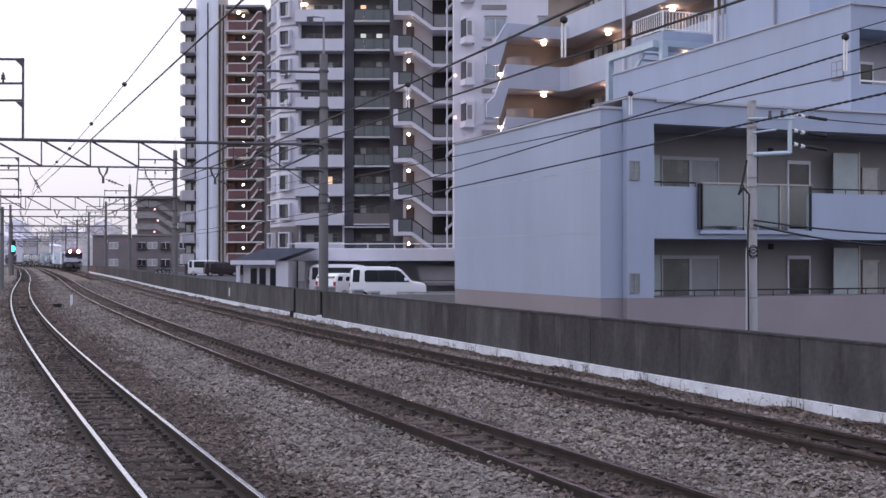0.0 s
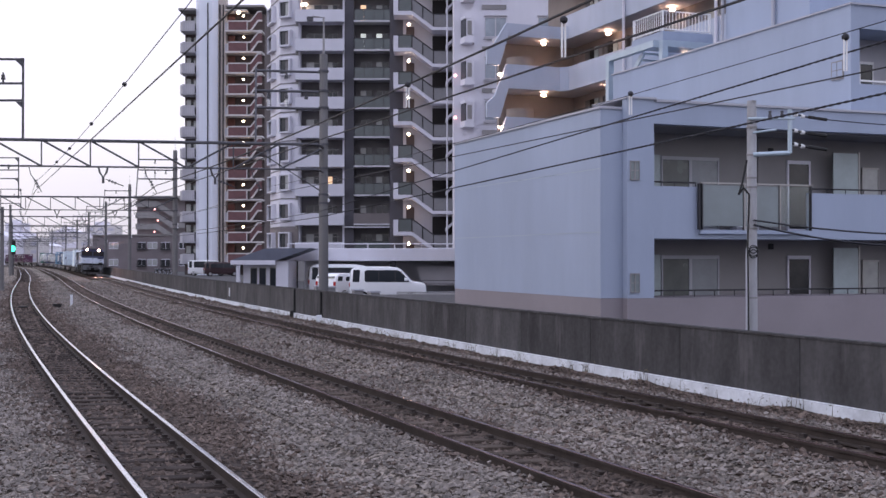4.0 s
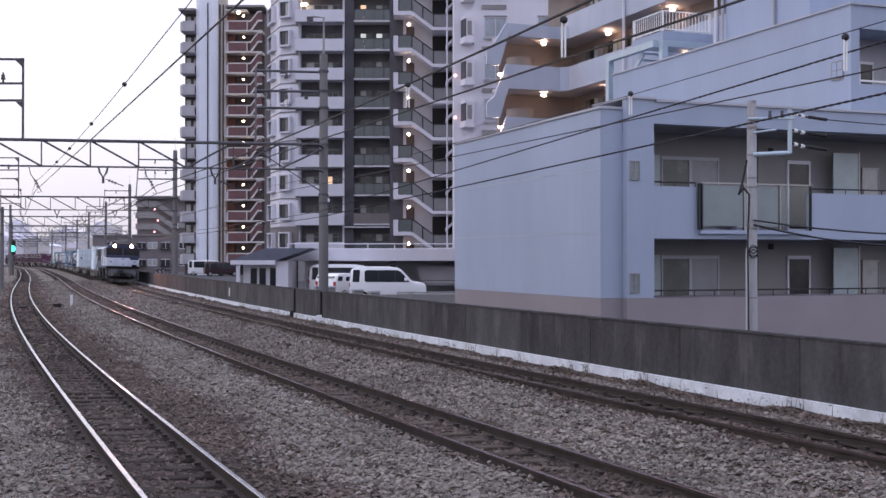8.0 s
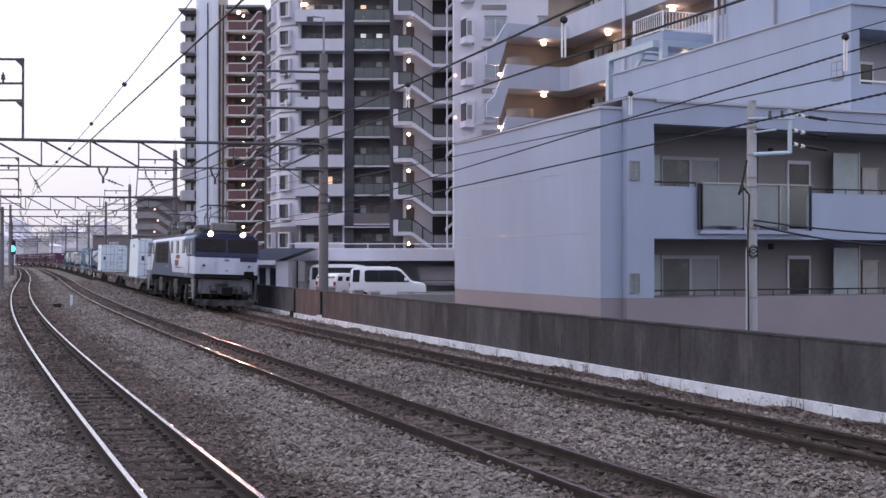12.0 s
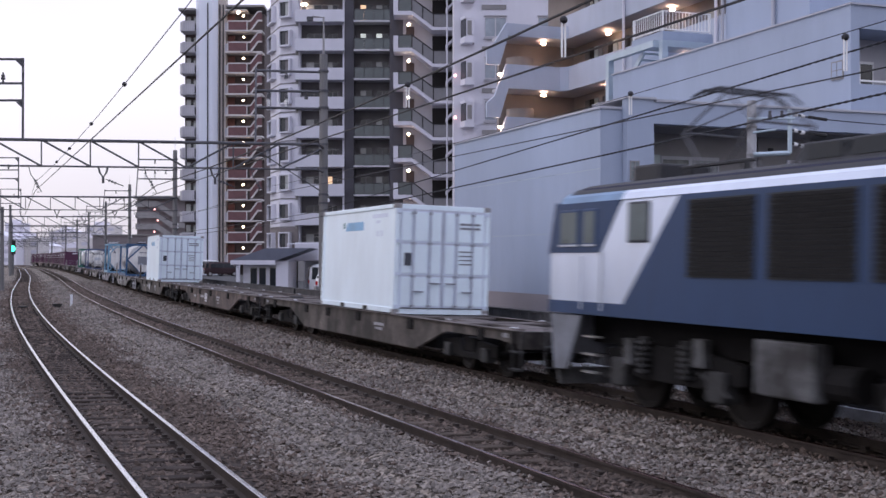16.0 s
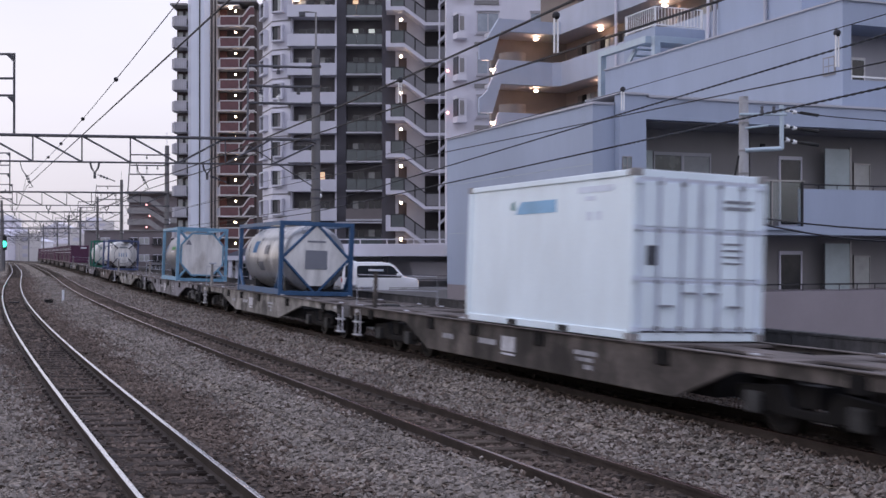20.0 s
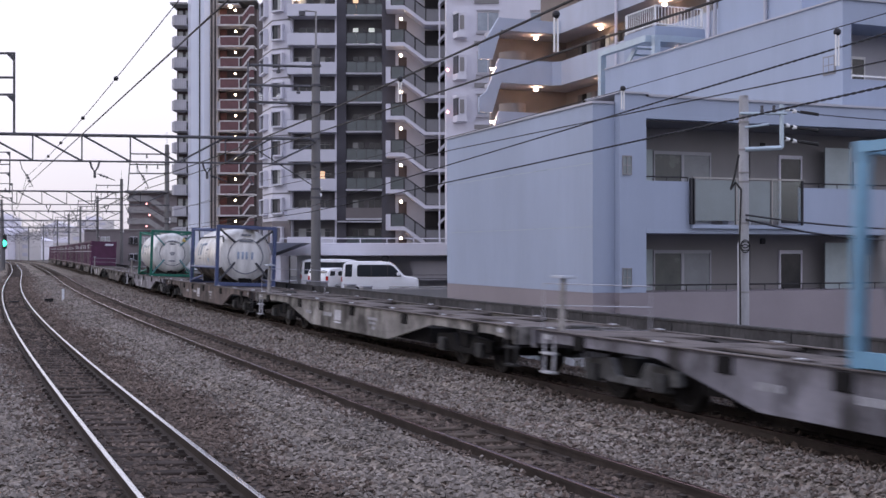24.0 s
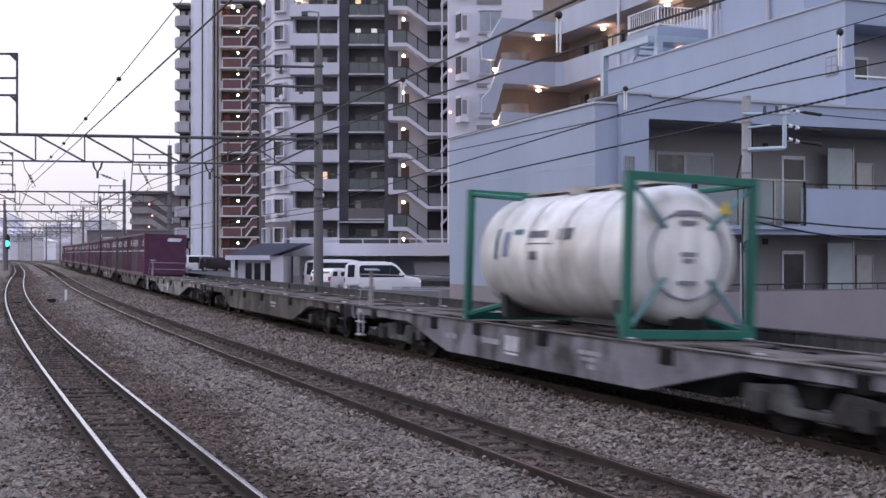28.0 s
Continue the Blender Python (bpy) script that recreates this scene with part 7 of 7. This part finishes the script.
def utility_pole():
    p = thing("utility_pole", "grey concrete utility pole with blue steel bracket and insulators", "utility pole")
    X, Y = 6.72, 25.4
    bm = B()
    rod(bm, (X, Y, 0.3), (X, Y, 5.8), 0.118, 16, 0.1)
    part("pole", bm, "pole_pale", p, smooth=True)
    bm = B()
    for z in (5.2, 4.6, 4.1, 3.9, 3.0, 1.5):
        rod(bm, (X, Y, z), (X, Y, z + 0.04), 0.121, 12)
    part("pole_band", bm, "conc", p)
    bm = B()
    rod(bm, (X, Y - 0.1, 4.62), (X + 0.8, Y - 0.1, 4.66), 0.05, 8)
    rod(bm, (X + 0.8, Y - 0.1, 4.66), (X + 0.8, Y - 0.1, 5.6), 0.05, 8)
    rod(bm, (X - 0.12, Y - 0.13, 5.4), (X + 0.9, Y - 0.13, 5.4), 0.03, 6)
    rod(bm, (X, Y - 0.1, 5.1), (X + 0.5, Y - 0.13, 5.16), 0.025, 6)
    part("bracket", bm, "blue_steel", p, "pale blue steel bracket")
    for z in (5.5, 5.15, 4.85):
        for k in range(2):
            bm = B()
            rod(bm, (X + 0.89 + k * 0.15, Y - 0.1, z - k * 0.04), (X + 0.97 + k * 0.15, Y - 0.1, z - 0.02 - k * 0.04), 0.052, 10, 0.036)
            part("insulator", bm, "cap", p)
        bm = B()
        rod(bm, (X + 0.8, Y - 0.1, z + 0.02), (X + 1.25, Y - 0.1, z - 0.08), 0.018, 6)
        rod(bm, (X + 1.2, Y - 0.1, z - 0.06), (X + 1.6, Y - 0.1, z - 0.12), 0.035, 6)
        part("cable_sleeve", bm, "tyre", p)
    for x in (0.36, 0.62):
        bm = B()
        rod(bm, (X + x, Y - 0.13, 5.42), (X + x, Y - 0.13, 5.54), 0.05, 8, 0.025)
        rod(bm, (X + x, Y - 0.13, 5.53), (X + x, Y - 0.13, 5.57), 0.035, 8)
        part("pin_insulator", bm, "steel", p)
    bm = B()
    pts = [(X - 0.15, Y - 0.16, 4.5), (X - 0.25, Y - 0.16, 4.0), (X - 0.33, Y - 0.16, 3.75), (X - 0.22, Y - 0.16, 3.9), (X - 0.1, Y - 0.16, 3.75), (X - 0.14, Y - 0.17, 2.6), (X - 0.12, Y - 0.17, 0.4)]
    for a, b in zip(pts, pts[1:]):
        rod(bm, a, b, 0.022, 6)
    for z, r in ((2.52, 0.1), (2.57, 0.085), (2.47, 0.09)):
        for i in range(14):
            t, u = i / 14 * 2 * math.pi, (i + 1) / 14 * 2 * math.pi
            rod(bm, (X - 0.02 + r * math.cos(t), Y - 0.19, z + r * math.sin(t)), (X - 0.02 + r * math.cos(u), Y - 0.19, z + r * math.sin(u)), 0.012, 5)
    part("drop_cable", bm, "tyre", p)
    bm = B()
    rod(bm, (X - 0.15, Y - 0.15, 0.3), (X - 0.15, Y - 0.15, 2.6), 0.03, 6)
    part("conduit", bm, "lav_trim", p, "pale cable conduit")
    wire("black service cable sagging from the utility pole", [(X, Y - 0.15, 3.1), (X + 7, Y + 1.5, 2.9)], 0.022, 0.35, "service_cable")
    wire("black service cable sagging from the utility pole", [(X, Y - 0.15, 3.2), (X + 7, Y + 1.0, 3.0)], 0.02, 0.2, "service_cable")
    wire("thin black cable leaving the utility pole", [(X + 1.6, Y - 0.1, 5.38), (X + 8, Y + 1.0, 5.3)], 0.012, 0.1, "service_cable")


utility_pole()


def signal():
    g = thing("railway_signal", "railway signal with lit green lamp on a dark post", "signal")
    p = Vector((-63.3, 172, 0))
    bm = B()
    rod(bm, (p.x, p.y, -0.5), (p.x, p.y, 5.2), 0.12, 10)
    part("post", bm, "steel", g)
    box_part("signal_head", "tyre", g, p.x - 0.4, p.y - 0.3, 2.9, p.x + 0.4, p.y, 5.0, bevel=0.1)
    bm = B()
    rod(bm, (p.x, p.y - 0.3, 3.75), (p.x, p.y - 0.36, 3.75), 0.45, 14)
    part("signal_lens", bm, "green", g, "lit green signal lens")


signal()
t = thing("marker_post", "short white trackside marker post in the ballast", "marker post", m=Matrix.Translation((-19.3, 60.7, -0.2)))
box_part("post", "limewash", t, -0.055, -0.055, 0, 0.055, 0.055, 0.68, bevel=0.01)
box_part("base", "conc", t, -0.11, -0.11, 0, 0.11, 0.11, 0.08)
t = thing("wall_plaque", "small white plate fixed to the trackside wall", "sign", m=at(50.6, 2.33, 0))
box_part("plate", "limewash", t, -0.02, -0.12, 0.3, 0.01, 0.12, 0.76, bevel=0.006)
box_part("bracket", "steel", t, -0.01, -0.03, 0.1, 0.01, 0.03, 0.3)
t = thing("cable_box", "small dark trackside junction box between the tracks", "junction box", m=Matrix.Translation((-19.65, 59.5, -0.2)) @ Matrix.Rotation(0.4, 4, "Z"))
box_part("box", "tyre", t, -0.2, -0.25, 0, 0.2, 0.25, 0.2, bevel=0.03)
box_part("lid", "under", t, -0.22, -0.27, 0.2, 0.22, 0.27, 0.24)
t = thing("track_magnet", "flat dark beacon plate between the rails", "track beacon", m=at(50, -8.3, -0.14))
box_part("plate", "tyre", t, -0.22, -0.25, 0, 0.22, 0.25, 0.06, bevel=0.02)
box_part("cable", "tyre", t, -0.5, -0.02, -0.02, -0.22, 0.02, 0.02)


def shrub(x, y, wide, high, seed):
    """A shrub of many small leaves on a few bare stems."""
    rnd = random.Random(seed)
    t = thing("shrub", "dark green unkempt trackside shrub", "shrub", "trackside shrubs", m=Matrix.Translation((x, y, -0.5)))
    for i in range(5):
        bm = B()
        rod(bm, (rnd.uniform(-0.1, 0.1), 0, 0), (rnd.uniform(-0.5, 0.5) * wide, rnd.uniform(-0.5, 0.5) * wide, rnd.uniform(0.5, 0.8) * high), 0.05, 5, 0.01)
        part("stem", bm, "sleeper", t)
    bm = B()
    clumps = [(rnd.uniform(0, 6.28), rnd.random() ** 0.5 * wide * 0.75, rnd.uniform(0.15, 0.85) * high, rnd.uniform(0.25, 0.5) * wide) for _ in range(9)]
    for i in range(900):
        a, r, z, w = clumps[i % 9]
        v = Vector([rnd.gauss(0, 0.5) for _ in range(3)]) * w
        p = Vector((r * math.cos(a), r * math.sin(a), z)) + v
        p.z = max(0.05, p.z)
        e1, e2 = Vector([rnd.uniform(-1, 1) for _ in range(3)]).normalized() * 0.09, Vector([rnd.uniform(-1, 1) for _ in range(3)]).normalized() * 0.06
        bm.faces.new([bm.verts.new(p + e1), bm.verts.new(p + e2), bm.verts.new(p - e1), bm.verts.new(p - e2)])
    part("crown", bm, "leaf", t)


for i in range(8):
    p = on(95 + i * 14, -12.9 - 0.5 * (i % 3))
    shrub(p.x, p.y, 1.2, 2.2, i)
for x, y, w, h in ((-33.2, 80.5, 1.6, 4.0), (-35.6, 86.5, 1.9, 4.6), (-37.6, 92.0, 1.6, 4.2)):
    shrub(x, y, w, h, int(y))


# ---- trackside wall of concrete panels over a whitewashed kerb ----
def trackside_wall():
    w = tagged(new("wall_trackside"), "low dark weathered concrete wall with whitewashed kerb", "wall", kind="structure")
    cuts = [-14.73 + 3.49 * i for i in range(62)]
    for a, b in zip(cuts, cuts[1:]):
        m = at((a + b) / 2, 2.42, 0)
        half = (b - a) / 2 - 0.012
        if a == cuts[0]:
            bm = B()
            bx(bm, -0.075, -half, -0.45, 0.075, half, 1.05)
            pn = part("panel", bm, "parapet", w, bevel=0.012)
            pn.matrix_basis = m
        else:
            again(pn, w, m)
    st = list(np.arange(-14, 60, 1.0)) + list(np.arange(60, 200, 4))
    sweep("kerb", [(2.24, -0.45), (2.34, -0.45), (2.34, 0.05), (2.25, 0.05)], st, 0, "limewash", w, "whitewashed kerb strip")
    for s, foot in ((35.5, "tyre"), (31.25, "limewash")):
        bm = B()
        rod(bm, on(s, 2.31, -0.1), on(s, 2.31, 1.05), 0.045, 8)
        p = part("drain_pipe", bm, "tyre", w, "dark drain pipe on the wall")
        q = on(s, 2.24, 0)
        box_part("pipe_foot", foot, p, q.x - 0.12, q.y - 0.1, -0.2, q.x + 0.12, q.y + 0.1, 0.14, bevel=0.03)
    sweep("coping", [(2.33, 1.05), (2.51, 1.05), (2.51, 1.09), (2.33, 1.09)], st, 0, "parapet", w)


trackside_wall()


for s, h in ((35.2, 1.1), (33.4, 1.1), (29.6, 1.08), (27.6, 1.06)):
    t = thing("concrete_block", "grey concrete block post standing in the car park", "bollard", "block posts", m=at(s, 3.3, 0.05))
    box_part("block", "conc", t, -0.18, -0.18, 0.0, 0.18, 0.18, h, bevel=0.03)
    box_part("cap_slab", "lav_trim", t, -0.2, -0.2, h, 0.2, 0.2, h + 0.06, bevel=0.015)


def weeds():
    rnd = random.Random(5)
    vs, fs = [], []
    for i in range(1500):
        s, o = rnd.uniform(-6, 46), 2.22 - abs(rnd.gauss(0, 0.16))
        if noise.noise((s * 1.3, 3, 0)) < 0.05:
            continue
        p = on(s, o, ballast_height(s, o) - 0.01)
        h, a = rnd.uniform(0.06, 0.32), rnd.uniform(0, 6.28)
        lean = Vector((math.cos(a), math.sin(a), 0)) * rnd.uniform(0.02, 0.12)
        side = Vector((-math.sin(a), math.cos(a), 0)) * 0.008
        n = len(vs)
        vs += [tuple(p - side), tuple(p + side), tuple(p + lean + Vector((0, 0, h)))]
        fs.append((n, n + 1, n + 2))
        q = p + lean * 0.6 + Vector((0, 0, h * 0.7))
        n = len(vs)
        e = Vector((rnd.uniform(-1, 1), rnd.uniform(-1, 1), rnd.uniform(0, 1))) * 0.06
        vs += [tuple(q), tuple(q + e + Vector((0, 0, 0.012))), tuple(q + e - Vector((0, 0, 0.012)))]
        fs.append((n, n + 1, n + 2))
    me = bpy.data.meshes.new("weeds")
    me.from_pydata(vs, [], fs)
    me.materials.append(M["weed"])
    tagged(new("weeds", me), "dry brown weeds along the kerb", "weeds", kind="stuff")


weeds()


# ---- tracks: rails, sleepers, fastenings ----
def tracks():
    prof = [(-0.06, -0.153), (0.06, -0.153), (0.06, -0.14), (0.012, -0.12), (0.012, -0.045), (0.033, -0.038), (0.033, -0.006), (-0.033, -0.006), (-0.033, -0.038), (-0.012, -0.045), (-0.012, -0.12), (-0.06, -0.14)]
    head = [(-0.031, -0.006), (0.031, -0.006), (0.031, -0.002), (0.022, 0.0), (-0.022, 0.0), (-0.031, -0.002)]
    bm = B()
    bx(bm, -1.05, -0.11, -0.34, 1.05, 0.11, -0.155)
    bmesh.ops.bevel(bm, geom=bm.edges[:], offset=0.012, segments=1, affect="EDGES")
    sl = bpy.data.meshes.new("sleeper")
    bm.to_mesh(sl)
    bm.free()
    sl.materials.append(M["sleeper"])
    slc = sl.copy()
    slc.materials.clear()
    slc.materials.append(M["sleeper_c"])
    bm = B()
    bx(bm, -0.17, -0.09, -0.156, 0.17, 0.09, -0.142)
    for x in (-0.11, 0.11):
        bx(bm, x - 0.035, -0.05, -0.142, x + 0.035, 0.05, -0.1)
    fa = bpy.data.meshes.new("fastening")
    bm.to_mesh(fa)
    bm.free()
    fa.materials.append(M["clip"])
    for c, top, slp, label in TRACKS:
        t = tagged(new("railway_track"), label, "railway track", "parallel tracks")
        lift = LIFT if c == 0.0 else 0.0
        for x, dz in ((-0.566, lift), (0.566, lift - CANT * 1.132)):
            r = sweep("rail", [(p, q + dz) for p, q in prof], NEAR, c + x, "rail_side", t)
            sweep("rail_head", [(p, q + dz) for p, q in head], NEAR, c + x, top, r, "worn bright rail head" if top == "rail_top" else "")
        far_v, far_f = [], []
        for i in range(420):
            s = -10 + i * 0.61
            m = at(s, c, lift - 0.019) @ Matrix.Rotation(math.atan(CANT), 4, "Y")
            if i < 96:
                o = new("sleeper", sl if slp == "sleeper" else slc)
                o.parent, o.matrix_basis = t, m
                for x in (-0.566, 0.566):
                    k = new("fastening", fa)
                    k.parent, k.matrix_basis = t, m @ Matrix.Translation((x, 0, 0))
            else:
                n = len(far_v)
                far_v += [tuple(m @ Vector((x, y, z))) for z in (-0.34, -0.155) for x, y in ((-1.05, -0.11), (1.05, -0.11), (1.05, 0.11), (-1.05, 0.11))]
                far_f += [tuple(n + j for j in f) for f in ((4, 5, 6, 7), (0, 1, 5, 4), (1, 2, 6, 5), (2, 3, 7, 6), (3, 0, 4, 7))]
        me = bpy.data.meshes.new("far_sleepers")
        me.from_pydata(far_v, [], far_f)
        me.materials.append(M[slp])
        o = new("distant_sleeper_run", me)
        o.parent = t
        tagged(o, kind="stuff")


tracks()


def ballast_stones(count=255000):
    """Loose stones over the bed, thickest near the standpoint; each is a rough eight-sided lump."""
    rng = np.random.default_rng(3)
    s = -9.5 + 125 * rng.random(count) ** 2.3
    o = rng.uniform(-11.8, 2.15, count)
    keep = np.ones(count, bool)
    for c, *_ in TRACKS:
        for x in (-0.566, 0.566):
            keep &= abs(o - c - x) > 0.1
        inside = abs(o - c) < 1.0
        keep &= ~(inside & (rng.random(count) < (0.45 if c > -8 else 0.6)))
    s, o = s[keep], o[keep]
    n = len(s)
    th = np.interp(s, STEP, TH)
    x, y = np.interp(s, STEP, CX) + o * np.cos(th), np.interp(s, STEP, CY) + o * np.sin(th)
    z = np.array([ballast_height(a, b) for a, b in zip(s, o)]) + rng.uniform(-0.005, 0.022, n)
    size = (0.016 + 0.03 * rng.random(n) ** 1.4) * (1 + np.clip(s, 0, 110) / 65)
    base = np.array([(1, 0, 0), (0, 1, 0), (-1, 0, 0), (0, -1, 0), (0, 0, 0.75), (0, 0, -0.75)])
    dirty = np.array([rusty(g, h) for g, h in zip(s, o)]) > rng.random(n)
    tri = np.array([(0, 1, 4), (1, 2, 4), (2, 3, 4), (3, 0, 4), (1, 0, 5), (2, 1, 5), (3, 2, 5), (0, 3, 5)])
    for pick, paint, label in ((~dirty, "stone", "loose angular pale grey ballast stones"), (dirty, "stone_rust", "rust-stained brown ballast stones round the rails")):
        k = int(pick.sum())
        e = size[pick][:, None, None]
        v = base[None] * e * rng.uniform(0.65, 1.35, (k, 6, 1)) + rng.normal(0, 0.22, (k, 6, 3)) * e
        a = rng.uniform(0, 6.283, k)
        ca, sa = np.cos(a)[:, None], np.sin(a)[:, None]
        v = np.stack((v[..., 0] * ca - v[..., 1] * sa, v[..., 0] * sa + v[..., 1] * ca, v[..., 2]), -1)
        v += np.stack((x[pick], y[pick], z[pick]), -1)[:, None]
        f = (tri[None] + 6 * np.arange(k)[:, None, None]).reshape(-1)
        me = bpy.data.meshes.new("ballast_stones")
        me.vertices.add(6 * k)
        me.vertices.foreach_set("co", v.reshape(-1).astype(np.float32))
        me.loops.add(len(f))
        me.loops.foreach_set("vertex_index", f.astype(np.int32))
        me.polygons.add(8 * k)
        me.polygons.foreach_set("loop_start", np.arange(0, len(f), 3, dtype=np.int32))
        me.polygons.foreach_set("use_smooth", np.zeros(8 * k, bool))
        me.update(calc_edges=True)
        me.materials.append(M[paint])
        tagged(new("ballast_stones", me), label, "ballast", kind="stuff")


ballast_stones()


# ---- the train ----
def front(t):
    """Where the train's front coupling stands along the line at t seconds: it slows a little as it nears."""
    lag = 0.8 * max(0.0, 13.2 - t)
    return 6.3 - 12.82 * (t - 14.5) + lag + 0.35 * min(1.0, max(0.0, (t - 19.5) / 1.5)) + 0.045 * max(0.0, t - 21.5)


loco, loco_axles = locomotive()
PLATES = ((0.7, 0.55, 0.45, 0.27, "plate_white"), (0.7, 0.5, 0.52, 0.035, "ink_white"), (1.6, 0.75, 0.38, 0.1, "plate_faint"), (-2.1, 0.7, 0.3, 0.07, "plate_faint"), (-2.1, 0.5, 0.4, 0.06, "plate_faint"), (-2.2, 0.25, 0.52, 0.07, "plate_faint"), (3.5, 0.5, 0.4, 0.1, "plate_faint"))
# each kind of wagon: paint, label, stand at the rear, half length of the belly, its slope, truck paint, pale front steps
KINDS = (("wagon_grey", "weathered grey-beige container flat wagon", False, 4.6, 1.75, "under", False),
         ("wagon_brown", "grimy brown-grey container flat wagon", False, 4.6, 1.75, "under", False),
         ("wagon_blue", "blue-grey container flat wagon with a handbrake post", True, 3.7, 2.3, "loco_grey", False),
         ("wagon_pale", "pale grey container flat wagon with a handbrake post", True, 3.2, 2.7, "under", True),
         ("wagon_grey", "grey-beige container flat wagon with a handbrake post", True, 4.6, 1.35, "under", False),
         ("wagon_pale", "pale grey container flat wagon with a handbrake post", True, 3.2, 2.7, "under", False))
ORDER = (0, 1, 4, 3, 2, 5, 1, 2, 0, 5, 0, 1, 0, 1, 0, 1, 0)
made, FLATS = {}, []
for i, k in enumerate(ORDER):
    if k not in made:
        paint, words, stand, belly, slope, truck, steps = KINDS[k]
        made[k] = wagon(paint, words, PLATES if k else PLATES[3:5], stand, belly, slope, "plate_white" if stand else "under_pale", truck, steps)
        FLATS.append((made[k][0], made[k][1]))
    else:
        c = copy_thing(made[k][0], Matrix())
        ws = [o for o in c.children if o.name.startswith("wheelset")]
        FLATS.append((c, [(o, o.location.y, o.location.z) for o in ws]))
# each load: its object, the wagon it rides on and its place along the wagon
LOADS = []
w1 = box_container("white box container with blue-white double doors")
LOADS += [(w1, 0, 0.0), (copy_thing(w1, Matrix()), 2, -0.35)]
LOADS.append((tank_container("cream tank container in a deep blue frame with diamond end plate", "tank_cream", "frame_blue", "gusset",
                             ((0.75, 1.35, 1.35, 1.75, "ink_blue"), (-1.0, -0.4, 1.3, 1.6, "ink_grey"), (-0.3, 0.4, 0.75, 1.05, "ink_grey"))), 3, 0.0))
LOADS.append((tank_container("brushed steel tank container in a sky-blue frame", "tank_steel", "frame_sky", "octagon",
                             ((1.9, 2.2, 1.35, 1.8, "ink_blue"), (-1.1, 0.3, 1.5, 1.66, "ink_green"), (-0.9, 0.3, 1.38, 1.43, "ink_white"), (-2.0, -1.4, 0.95, 1.6, "ink_grey"))), 4, -0.37))
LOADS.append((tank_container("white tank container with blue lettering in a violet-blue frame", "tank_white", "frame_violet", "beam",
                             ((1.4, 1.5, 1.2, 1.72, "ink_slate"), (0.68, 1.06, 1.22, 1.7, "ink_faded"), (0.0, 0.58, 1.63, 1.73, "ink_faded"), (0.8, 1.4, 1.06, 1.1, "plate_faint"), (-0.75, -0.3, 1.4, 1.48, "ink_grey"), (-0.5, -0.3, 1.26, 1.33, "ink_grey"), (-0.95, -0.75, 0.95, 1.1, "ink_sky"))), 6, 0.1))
LOADS.append((tank_container("white tank container in a bright green frame", "tank_white", "frame_green", "open",
                             ((1.7, 1.82, 1.2, 1.78, "ink_teal"), (1.25, 1.5, 1.25, 1.72, "ink_faded"), (0.75, 1.12, 1.66, 1.76, "ink_teal"), (-0.45, 0.55, 1.48, 1.5, "ink_grey"), (-0.2, 0.5, 1.6, 1.72, "ink_grey"), (0.1, 0.4, 1.2, 1.35, "ink_grey"), (-1.1, -0.6, 1.55, 1.75, "ink_grey"))), 7, -0.08))
reds = [goods_container("maroon", 2), goods_container("greybox", 5), goods_container("maroon", 4)]
first = True
for w in range(10, 17):
    for j in range(5):
        k = (w * 5 + j * 2) % 3 if (w, j) != (10, 0) else 0
        if w == 16 and j == 2:
            continue
        src = reds[k]
        used = src.get("taken", 0)
        src["taken"] = 1
        LOADS.append((copy_thing(src, Matrix()) if used else src, w, -7.2 + j * 3.75))


def ride(s, half):
    """The pose of a vehicle on the line whose trucks stand half a wheelbase either side of s."""
    a, b = on(s - half), on(s + half)
    m = (a + b) / 2
    return Matrix.Translation((m.x, m.y, LIFT - 0.019)) @ Matrix.Rotation(math.atan2(-(b.x - a.x), b.y - a.y), 4, "Z") @ Matrix.Rotation(math.atan(CANT), 4, "Y")


def motions():
    times = [0.5 * i for i in range(57)]
    walk(loco, [(t, ride(front(t) + 8.65, 5.85)) for t in times])
    middle = [18.6 + 10.2 + 20.4 * i for i in range(len(FLATS))]
    for (v, _), u in zip(FLATS, middle):
        walk(v, [(t, ride(front(t) + u, 7.1)) for t in times])
    for ob, w, y in LOADS:
        walk(ob, [(t, ride(front(t) + middle[w], 7.1) @ Matrix.Translation((0, y, 1.005))) for t in times])
    # turning wheels, keyed every frame of the film
    ticks = [i / 30 for i in range(841)]
    runs = [front(t) for t in ticks]
    for v, axles in [(loco, loco_axles)] + FLATS[:9]:
        for w, y, r in axles:
            walk(w, [(t, Matrix.Translation((0, y, r)) @ Matrix.Rotation((-(f - runs[0]) / r) % (2 * math.pi), 4, "X")) for t, f in zip(ticks, runs)])


motions()
